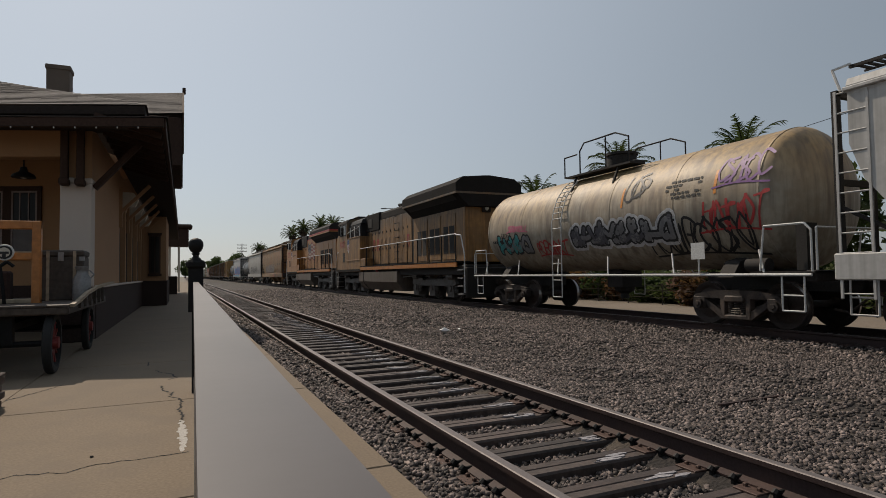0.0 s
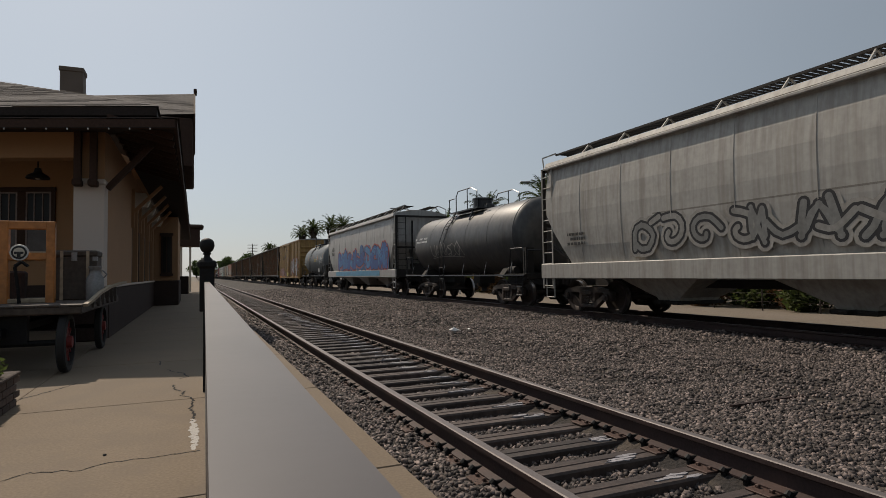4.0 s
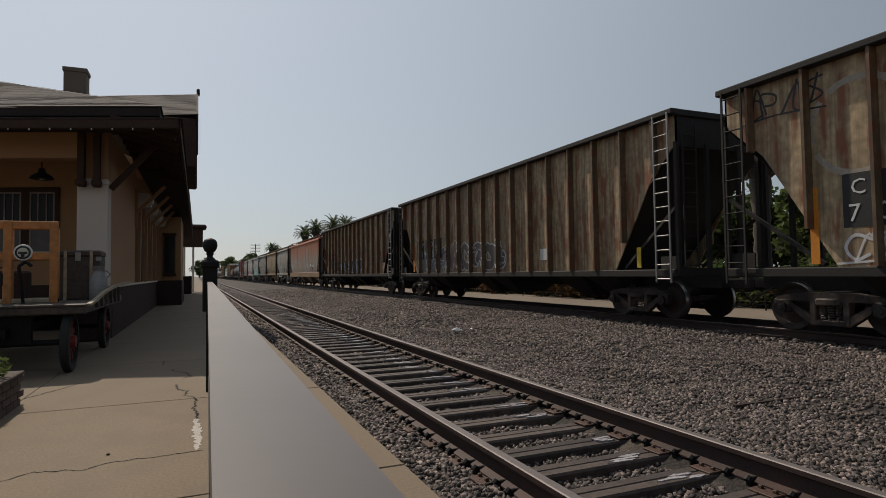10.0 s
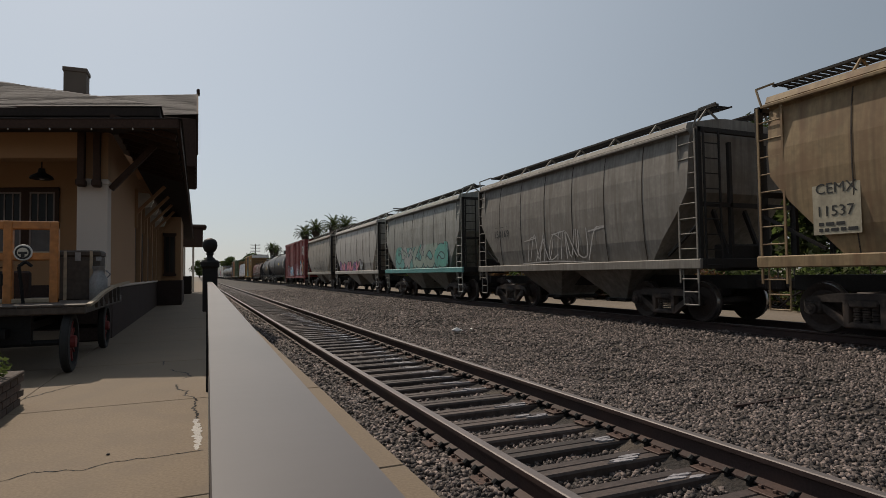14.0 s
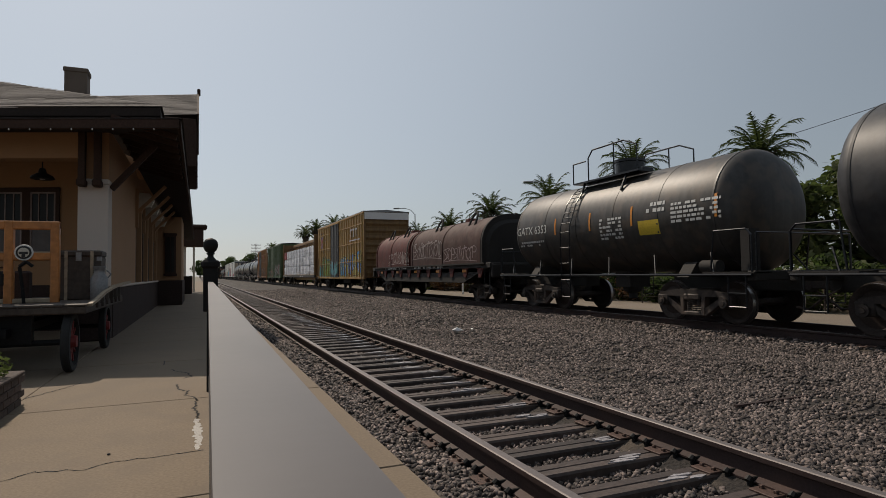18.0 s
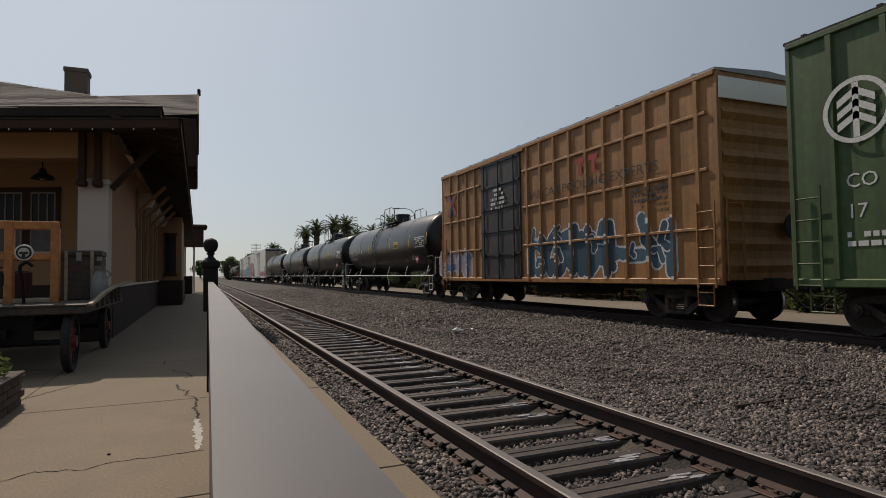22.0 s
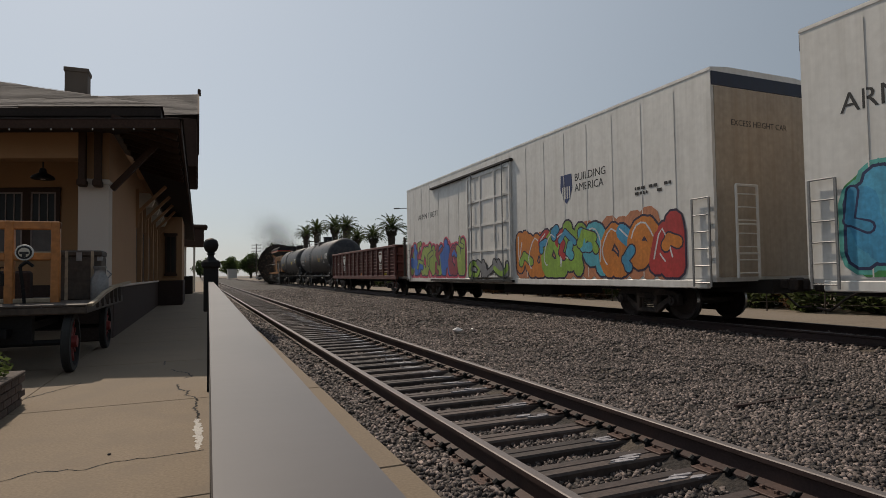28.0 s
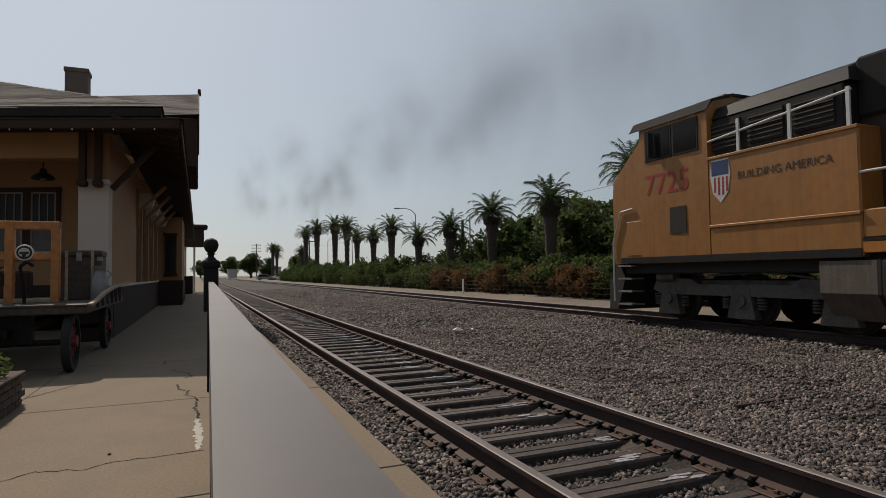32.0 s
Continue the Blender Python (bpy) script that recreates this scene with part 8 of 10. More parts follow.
    part("radiator_wing", Mesh().prism([(-0.95, 3.75), (-1.52, 4.28), (-1.52, 4.62), (-1.2, 4.86), (0, 4.96), (1.2, 4.86), (1.52, 4.62), (1.52, 4.28), (0.95, 3.75)], 0.75, 6.95 + ext, "y"), gry, car)
    if flag:
        part("wing_stripe", Mesh().box(-1.53, 1.53, 0.745, 6.955 + ext, 4.30, 4.40), CARMATS["loco_red"], car)
    part("wing_edge", Mesh().box(-1.528, 1.528, 0.748, 6.952 + ext, 4.22, 4.295), yel, car)
    for k in range(3):
        yy = 2.0 + k * 1.55
        part("radiator_door", Mesh().box(-0.975, -0.95, yy, yy + 1.3, 1.75, 3.6, c=0.008), yel, car)
        part("screen", Mesh().box(-0.985, -0.96, yy + 0.1, yy + 0.58, 2.0, 3.1).box(-0.985, -0.96, yy + 0.72, yy + 1.2, 2.0, 3.1), "under", car)
    part("wing_screen", Mesh().add([(-0.98, 1.2, 3.8), (-0.98, 6.6 + ext, 3.8), (-1.5, 6.6 + ext, 4.24), (-1.5, 1.2, 4.24), (-0.96, 1.2, 3.82), (-0.96, 6.6 + ext, 3.82), (-1.48, 6.6 + ext, 4.26), (-1.48, 1.2, 4.26)], [(0, 1, 2, 3), (7, 6, 5, 4)]), "under", car)
    part("rear_light", Mesh().box(-0.2, 0.2, 0.98, 1.1, 3.55, 4.1, c=0.03), "under", car)
    for z in (3.7, 3.95):
        part("lens", Mesh().lathe([(0.085, 0), (0.08, -0.02), (0.02, -0.03)], 14, axis="y", at=(0, 0.98, z)), "stencil_white", car)
    # wide section ahead of the hood
    part("equipment_box", Mesh().box(-1.5, 1.5, box0, cab0, 1.35, 3.4, c=0.03), yel, car)
    part("equipment_trim", Mesh().box(-1.512, 1.512, box0 + 0.02, n0 - 0.4, 1.36, 1.5), gry, car)
    part("equipment_bead", Mesh().box(-1.53, 1.53, box0, cab0, 2.02, 2.08, c=0.01).box(-1.525, 1.525, box0, cab0, 3.37, 3.43, c=0.01), yel, car)
    part("blower_housing", Mesh().box(-1.35, 1.35, box0 + 0.3, cab0 - 0.02, 3.38, 4.2, c=0.03), CARMATS["loco_dark"], car)
    part("blower_roof", loft([(4.2, 1.36, box0 + 0.2, cab0), (4.45, 1.2, box0 + 0.3, cab0), (4.6, 0.8, box0 + 0.4, cab0)]), CARMATS["loco_dark"], car)
    for k in range(3):
        yy = box0 + 0.45 + k * 0.95
        part("louvre", Mesh().box(-1.375, -1.35, yy, yy + 0.75, 3.55, 4.1), "under", car)
        for j in range(6):
            part("louvre_slat", Mesh().bar((-1.375, yy, 3.6 + j * 0.085), (-1.375, yy + 0.75, 3.6 + j * 0.085), 0.05, 0.02), "loco_grey", car)
    hr = Mesh()
    for yy in (box0 + 0.15, box0 + 1.2, box0 + 2.3):
        hr.box(-1.5, -1.46, yy - 0.03, yy + 0.03, 3.4, 4.05)
    hr.tube((-1.48, box0 + 0.1, 4.0), (-1.48, cab0, 3.75), 0.022, n=6)
    part("box_rail", hr, "stencil_white", car)
    # cab
    prof = [(-1.5, 1.35), (1.5, 1.35), (1.5, 4.42), (1.36, 4.6), (0.75, 4.76), (-0.75, 4.76), (-1.36, 4.6), (-1.5, 4.42)]
    part("cab", Mesh().prism(prof, cab0, cab1, "y"), yel, car)
    part("cab_roof", Mesh().prism([(-1.55, 4.4), (-1.39, 4.63), (-0.76, 4.8), (0.76, 4.8), (1.39, 4.63), (1.55, 4.4), (1.52, 4.42), (1.36, 4.59), (0.74, 4.75), (-0.74, 4.75), (-1.36, 4.59), (-1.52, 4.42)], cab0 - 0.05, cab1 + 0.3, "y"), gry, car)
    part("roof_unit", Mesh().box(-0.7, 0.7, cab0 + 0.2, cab0 + 1.1, 4.76, 4.88, c=0.03).box(-0.15, 0.15, cab0 + 1.3, cab0 + 1.6, 4.78, 4.86), "loco_grey", car)
    for a, b in ((cab0 + 0.28, cab0 + 0.92), (cab0 + 1.05, cab1 - 0.25)):
        wn2 = part("cab_window", Mesh().box(-1.525, -1.49, a - 0.05, b + 0.05, 3.64, 4.34, c=0.01), "under", car)
        part("pane", Mesh().box(-1.53, -1.52, a, b, 3.69, 4.29), "glass", wn2)
    part("mirror", Mesh().box(-1.72, -1.55, cab1 - 0.55, cab1 - 0.5, 3.7, 4.25, c=0.01), "under", car)
    part("windshield", Mesh().box(-1.2, 1.2, cab1, cab1 + 0.02, 3.75, 4.35), "glass", car)
    # nose
    part("nose", Mesh().prism([(cab1, 1.35), (n0 - 0.25, 1.35), (n0 - 0.1, 1.6), (n0 - 0.1, 3.05), (n0 - 0.3, 3.4), (cab1, 4.22)], -1.38, 1.38, "x"), yel, car)
    part("nose_side", Mesh().prism([(cab1, 1.35), (n0 - 0.12, 1.35), (n0 - 0.08, 1.7), (n0 - 0.08, 3.0), (n0 - 0.12, 3.38), (cab1, 4.2)], -1.46, 1.46, "x"), yel, car)
    part("nose_door", Mesh().box(-1.475, -1.46, cab0 + 0.1, cab0 + 2.6, 1.55, 2.35, c=0.005), yel, car)
    part("nose_grille", Mesh().box(-1.515, -1.47, cab0 + 0.62, cab0 + 1.1, 1.98, 2.55), "under", car)
    part("headlight", Mesh().box(-0.25, 0.25, n0 - 0.12, n0 - 0.04, 2.6, 2.85, c=0.02), "loco_grey", car)
    plow = Mesh().prism([(n0 - 0.15, 1.35), (n0 + 0.25, 0.95), (n0 + 0.28, 0.15), (n0 - 0.05, 0.2), (n0 - 0.35, 1.0)], -1.35, 1.35, "x")
    part("pilot", plow, "under", car)
    part("rear_pilot", Mesh().box(-1.4, 1.4, 0.1, 0.45, 0.2, 1.4, c=0.04), "under", car)
    for s in (-1, 1):
        for e, k in ((0.5, 1), (n0 - 0.5, -1)):
            for j in range(4):
                part("step", Mesh().box(min(s * 1.1, s * 1.5), max(s * 1.1, s * 1.5), e - 0.25, e + 0.25, 0.32 + j * 0.32, 0.36 + j * 0.32), "galv", car)
            part("step_rail", Mesh().path([(s * 1.5, e - k * 0.4, 0.4), (s * 1.5, e - k * 0.4, 1.9), (s * 1.5, e - k * 0.1, 2.6), (s * 1.5, e + k * 0.35, 2.65)], 0.024), "stencil_white", car)
        hr = Mesh().tube((s * 1.47, 0.9, 2.68), (s * 1.47, box0 + 0.2, 2.68), 0.022, n=6)
        part("hand_rail", hr, "stencil_white", car)
        k = 0.95
        while k < box0:
            part("stanchion", Mesh().tube((s * 1.47, k, 1.62), (s * 1.47, k, 2.68), 0.026, n=6), "under", car)
            k += 1.38
    part("fuel_tank", Mesh().prism([(-1.48, 0.75), (-1.48, 1.3), (1.48, 1.3), (1.48, 0.75), (1.1, 0.28), (-1.1, 0.28)], 8.0, 15.0, "y"), CARMATS["loco_tank"], car)
    part("tank_band", Mesh().prism([(-1.5, 0.74), (-1.5, 1.31), (1.5, 1.31), (1.5, 0.74), (1.11, 0.26), (-1.11, 0.26)], 14.0, 14.06, "y"), "under", car)
    part("filler", Mesh().tube((-1.42, 11.5, 1.3), (-1.42, 11.5, 1.5), 0.08, 0.07, 10), "red_paint", car)
    part("air_pipe", Mesh().path([(-1.2, 4.3, 1.0), (-1.2, 5.6, 1.32), (-1.2, 5.9, 1.1), (-1.2, 7.8, 1.0)], 0.03), "galv", car)
    for c in (4.15, length - 3.6):
        t = part("truck", LOCO_TRUCK, None, car, at=(0, c, 0))
        for s in (-1, 1):
            for d in (-1.98, 0, 1.98):
                part("wheel", WHEEL_MESH, None, t, at=pose(s * 0.75, d, 0.53, 0, 0, 0 if s < 0 else 180) @ Matrix.Diagonal((1, 1.16, 1.16, 1)))
    couplers(car, length)
    # writing
    lettering(number, 0.5, car, -1.506, cab1 - 0.16, 2.88, "number_red", wide=1.0)
    lettering(number, 0.22, car, -0.42 + 0.9, 1.08, 3.55, "stencil_black", front=True)
    sh = Mesh().prism([(cab0 - 0.52, 3.35), (cab0 - 0.1, 3.35), (cab0 - 0.06, 3.05), (cab0 - 0.12, 2.7), (cab0 - 0.31, 2.5), (cab0 - 0.5, 2.7), (cab0 - 0.56, 3.05)], -1.508, -1.5, "x")
    em = part("emblem", sh, "stencil_white", car, "shield emblem in blue, white and red")
    part("emblem_top", Mesh().box(-1.512, -1.508, cab0 - 0.52, cab0 - 0.1, 3.04, 3.32), CARMATS["loco_blue"], em)
    for k in range(4):
        yy = cab0 - 0.5 + k * 0.1
        part("emblem_stripe", Mesh().box(-1.512, -1.508, yy, yy + 0.045, 2.62 + 0.06 * abs(k - 1.5), 3.0), CARMATS["loco_red"], em)
    if flag:
        lettering("BUILDING AMERICA", 0.155, car, -1.506, cab0 - 0.72, 2.9, "stencil_black", wide=0.98)
        f0, f1, g0, g1 = 8.6, 11.6, 2.45, 3.8
        for k in range(9):
            za, zb = g0 + (g1 - g0) * k / 9, g0 + (g1 - g0) * (k + 1) / 9
            me = Mesh()
            for i in range(14):
                ya, yb = f0 + (f1 - f0) * i / 14, f0 + (f1 - f0) * (i + 1) / 14
                wa, wb = (0.13 * math.sin(ya * 3.3) - 0.10 * (f1 - ya) / 3 + 0.25 for ya in (ya, yb))
                me.add([(-0.952, ya, za + wa - 0.15), (-0.952, yb, za + wb - 0.15), (-0.952, yb, zb + wb - 0.15), (-0.952, ya, zb + wa - 0.15)], [(0, 1, 2, 3)])
            part("flag_stripe", me, CARMATS["flag_red"] if k % 2 == 0 else CARMATS["flag_white"], car)
        me = Mesh()
        for i in range(8):
            ya, yb = f1 - 1.3 + 1.3 * i / 8, f1 - 1.3 + 1.3 * (i + 1) / 8
            wa, wb = (0.13 * math.sin(q * 3.3) - 0.10 * (f1 - q) / 3 + 0.25 for q in (ya, yb))
            me.add([(-0.956, ya, 3.1 + wa - 0.15), (-0.956, yb, 3.1 + wb - 0.15), (-0.956, yb, g1 + wb - 0.15), (-0.956, ya, g1 + wa - 0.15)], [(0, 1, 2, 3)])
        part("flag_field", me, CARMATS["flag_blue"], car)
        st = Mesh()
        for i in range(5):
            for j in range(4):
                yy, zz = f1 - 0.15 - i * 0.24, 3.2 + j * 0.17 + 0.13 * math.sin((f1 - 0.15 - i * 0.24) * 3.3) + 0.05
                st.box(-0.96, -0.957, yy - 0.035, yy + 0.035, zz - 0.035, zz + 0.035)
        part("flag_star", st, CARMATS["flag_white"], car)
        part("flag_pole", Mesh().bar((-0.955, 11.62, 4.0), (-0.955, 11.95, 1.95), 0.02, 0.03, up=(1, 0, 0)), CARMATS["flag_white"], car)
    else:
        # the owner's faded name, as plain blocks
        for k in range(9):
            yy = 13.6 - k * 0.72
            if yy > 7.3:
                part("lettering", Mesh().box(-0.953, -0.948, yy - 0.32, yy, 3.0, 3.12).box(-0.953, -0.948, yy - 0.1, yy, 2.5, 3.0).box(-0.953, -0.948, yy - 0.32, yy - 0.22, 2.5, 3.0), CARMATS["loco_red" if k in (0, 1, 8) else "faded_letter"], car)
    # the body stands taller above the walkway
    for ob in car.children_recursive:
        if ob.name.split(".")[0] in ("truck", "wheel", "coupler", "step", "pilot") or not ob.data:
            continue
        if ob.matrix_basis.translation.length > 0.01:
            ob.matrix_basis = Matrix.Translation((0, 0, 0.06 * (ob.matrix_basis.translation.z - 1.6))) @ ob.matrix_basis
        elif ob.data.users == 1:
            for v in ob.data.vertices:
                if v.co.z > 1.6:
                    v.co.z = 1.6 + (v.co.z - 1.6) * 1.06
    return car

# ------------------------------------------------------------------ the train, front to back; each car's place is that of 0 s
ROLLING = []
C = CARMATS
K, WHT, BLU, SKY, TEAL = (0.015, 0.015, 0.018), (0.62, 0.62, 0.63), (0.03, 0.09, 0.30), (0.05, 0.32, 0.55), (0.05, 0.34, 0.34)
RED, PNK, ORG, YLW, GRN, LIM, PUR, GRY = (0.45, 0.04, 0.04), (0.55, 0.15, 0.22), (0.6, 0.2, 0.03), (0.62, 0.48, 0.08), (0.05, 0.26, 0.07), (0.25, 0.42, 0.06), (0.16, 0.05, 0.22), (0.22, 0.22, 0.23)


def on(car):
    ROLLING.append((car, car.matrix_basis.translation.y))
    return car


def write_side(car, x, y, z, lines, size, mat, gap=1.35):
    for k, t in enumerate(lines):
        lettering(t, size, car, x, y, z - k * size * gap, mat)


# the white hopper that leaves first, and the cream tank car
c = on(covered_hopper(-11.1, 17.4, C["white_hopper"], "white covered grain hopper car with roof walkway", roof=4.45))
stencil(c, -1.54, 11, 13.5, 2.4, 3.0, 4, "stencil_black", 1)
c = on(tank_car(6.5, 12.97, 1.42, 2.6, C["tank_cream"], "cream tank car stained with oil and covered in graffiti", "stencil_white", "under"))
g = mural(c, -1.42, 3.2, 7.2, 1.75, 2.5, 8, (GRY, (0.1, 0.1, 0.12)), K, 21, 0.06, halo=WHT)
bend(g, 1.42, 2.6)
g = mural(c, -1.42, 9.2, 11.3, 1.75, 2.4, 4, (TEAL, GRY), K, 22, 0.07)
bend(g, 1.42, 2.6)
for a, b, z0, z1, n, col, sd in ((1.2, 2.6, 2.0, 2.6, 4, RED, 23), (1.1, 2.2, 2.9, 3.5, 3, PUR, 24), (4.1, 4.9, 2.9, 3.5, 2, K, 25), (7.6, 9.0, 1.7, 2.1, 4, RED, 26), (9.5, 10.6, 2.5, 2.7, 4, PNK, 27), (1.5, 4.2, 1.55, 2.3, 6, K, 28)):
    bend(tag(c, -1.42, a, b, z0, z1, n, col, sd, 0.028), 1.42, 2.6)
bend(stencil(c, -1.42, 2.5, 3.5, 2.75, 3.2, 5, "stencil_black", 2), 1.42, 2.6)
bend(stencil(c, -1.42, 10.4, 11.6, 2.15, 2.3, 1, "stencil_black", 3), 1.42, 2.6)
bend(lettering("63067", 0.18, c, -1.425, 11.0, 2.33, "stencil_black"), 1.42, 2.6)
for yy in (2.1, 4.9):
    tank_mark(c, 1.42, 2.6, yy, yy + 0.07, 2.75, 3.25, "orange_mark", "reflector")
part("placard", Mesh().box(-1.56, -1.55, 2.3, 2.65, 1.4, 1.75).tube((-1.54, 2.47, 1.1), (-1.54, 2.47, 1.4), 0.02), "stencil_white", c)

# two locomotives
on(locomotive(20.1, 20.9, "6897", False, "loco_yellow_dirty", "sooty yellow and grey diesel locomotive with red lettering", "loco_roof_sooty"))
on(locomotive(42.1, 20.7, "2591", True, "loco_yellow", "yellow diesel locomotive with flag painted on its hood", "loco_roof"))

# grain hoppers and short tanks
c = on(covered_hopper(65.3, 17.6, C["tan_hopper"], "rust-streaked tan covered grain hopper with grey graffiti", roof=4.68, round_side=True))
write_side(c, -1.545, 16.2, 2.75, ("GPLX", "75104"), 0.26, "stencil_black")
mural(c, -1.535, 6.4, 14.0, 1.5, 2.45, 9, ((0.17, 0.13, 0.1), (0.14, 0.11, 0.085)), (0.09, 0.04, 0.03), 31, 0.13)
tag(c, -1.57, 4.2, 6.3, 1.05, 1.38, 5, K, 32)
tag(c, -1.57, 0.6, 3.6, 1.05, 1.38, 5, K, 33)
plaque(c, -1.565, 5.9, 7.2, 1.0, 1.4, paint((0.36, 0.1, 0.06)), "red_patch")
for k, yy in enumerate((2.0, 3.4, 5.2)):
    stencil(c, -1.54, yy, yy + 0.7, 2.3, 2.55, 3, "stencil_black", 34 + k)
c = on(covered_hopper(84.4, 17.7, C["grey_hopper"], "light grey covered grain hopper with black graffiti", roof=4.66, round_side=True))
mural(c, -1.535, 5.4, 13.6, 1.5, 2.5, 9, ((0.2, 0.2, 0.19), (0.27, 0.26, 0.24)), K, 35, 0.06, halo=(0.33, 0.31, 0.28))
plaque(c, -1.535, 4.5, 12.8, 2.5, 2.56, (C["cement_dark"]), "overpaint")
for k, yy in enumerate((4.6, 15.4)):
    stencil(c, -1.54, yy, yy + 0.8, 1.9, 2.3, 3, "stencil_black", 37 + k)
c = on(tank_car(103.0, 11.8, 1.36, 2.5, C["tank_grey"], "short dull grey tank car with brown stains"))
bend(stencil(c, -1.36, 9.0, 10.6, 2.6, 2.9, 2, "stencil_white", 40), 1.36, 2.5)
bend(tag(c, -1.36, 5.5, 8.6, 1.9, 2.5, 5, (0.4, 0.38, 0.35), 41), 1.36, 2.5)
c = on(covered_hopper(116.1, 17.2, C["mural_hopper"], "pale grey rounded hopper with large blue and red graffiti", roof=4.66, round_side=True))
write_side(c, -1.56, 15.7, 2.95, ("ACFX", "38686"), 0.26, "stencil_black")
mural(c, -1.555, 1.2, 13.6, 1.35, 2.85, 7, (BLU, (0.04, 0.14, 0.36), (0.06, 0.2, 0.42)), (0.03, 0.03, 0.08), 42, 0.24, halo=(0.45, 0.08, 0.07), shine=SKY, bed=(0.04, 0.13, 0.3))
plaque(c, -1.565, 3.0, 14.2, 1.08, 1.38, paint((0.10, 0.32, 0.5)), "painted_sill")
c = on(tank_car(134.9, 11.0, 1.4, 2.55, C["tank_green"], "grey green tank car with yellow and white stencils", "black_paint"))
bend(lettering("HOKX 112060", 0.17, c, -1.405, 10.6, 2.35, "stencil_white"), 1.4, 2.55)
for a, b, z0, z1, r, m2 in ((4.4, 5.2, 2.35, 2.65, 2, "yellow_mark"), (3.7, 4.2, 2.35, 2.75, 3, "stencil_white"), (1.5, 2.5, 2.2, 2.75, 5, "stencil_white"), (2.6, 3.0, 2.05, 2.4, 3, "stencil_white"), (9.4, 10.5, 2.05, 2.25, 2, "stencil_white")):
    bend(stencil(c, -1.4, a, b, z0, z1, r, m2, int(a * 10)), 1.4, 2.55)
for yy in (1.35, 3.5, 5.6, 8.0):
    tank_mark(c, 1.4, 2.55, yy, yy + 0.07, 2.5, 3.0, "orange_mark", "reflector")
part("placard", Mesh().box(-1.57, -1.56, 1.9, 2.25, 1.4, 1.75).tube((-1.55, 2.07, 1.1), (-1.55, 2.07, 1.4), 0.02), "stencil_white", c)

# the faded gold boxcar
c, rb = boxcar(147.0, 15.1, C["box_gold"], "faded gold boxcar with black and white graffiti", top=4.85, door=(7.0, 10.4), roof_mat="galv", ribs=0.98)
on(c)
for k, ch in enumerate("rail"):
    lettering(ch, 0.55, c, -1.525, 14.5 - k * 0.95, 3.28 + 0.13 * k, "stencil_black", wide=1.6)
for k, ch in enumerate("bo"):
    lettering(ch, 0.55, c, -1.525, 12.2 - k * 0.95, 3.0, "stencil_black", wide=1.6)
for k, ch in enumerate("50090"):
    lettering(ch, 0.26, c, -1.525, 14.4 - k * 0.42, 1.95, "stencil_black")
mural(c, -1.52, 0.8, 6.4, 1.0, 2.9, 5, (WHT, (0.5, 0.48, 0.5)), K, 50, 0.2, halo=(0.3, 0.03, 0.05), ribs=rb)
mural(c, -1.52, 11.0, 15.0, 1.0, 1.9, 4, ((0.4, 0.25, 0.28), (0.36, 0.2, 0.16)), (0.3, 0.1, 0.1), 51, 0.2, ribs=rb)
plaque(c, -1.528, 1.1, 1.8, 1.95, 2.3, "red_mark", "placard")
me = Mesh()
ribbon(me, [(14.6, 2.45), (14.35, 3.05), (13.3, 3.2), (13.25, 2.95), (13.0, 2.95), (12.75, 3.3)], 0.03, 0.065, 0, lambda a, b, d: (-1.52 - d, a, b))
part("arrow_outline", me, paint((0.16, 0.08, 0.05)), c)
mural(c, -1.61, 7.1, 10.3, 1.0, 1.55, 4, (YLW, (0.2, 0.08, 0.12), (0.3, 0.2, 0.05)), (0.12, 0.05, 0.03), 52, 0.1)
for yy, zz, rr in ((9.75, 3.3, 0.22), (8.0, 2.3, 0.16), (9.1, 2.0, 0.2), (7.5, 3.0, 0.12)):
    part("rust_spot", Mesh().lathe([(rr, -0.004), (rr * 0.8, 0)], 11, axis="x", at=(-1.6085, yy, zz)), paint((0.07, 0.03, 0.018)), c)
for yy in (7.15, 10.25):
    plaque(c, -1.607, yy - 0.06, yy + 0.06, 1.0, 3.2, paint((0.2, 0.04, 0.03)), "rust_run")
stencil(c, -1.607, 8.2, 9.6, 3.95, 4.25, 3, "stencil_black", 53)
for yy in (14.2, 13.3, 11.0):
    plaque(c, -1.582, yy - 0.25, yy + 0.25, 0.88, 1.08, "orange_mark", "reflector")

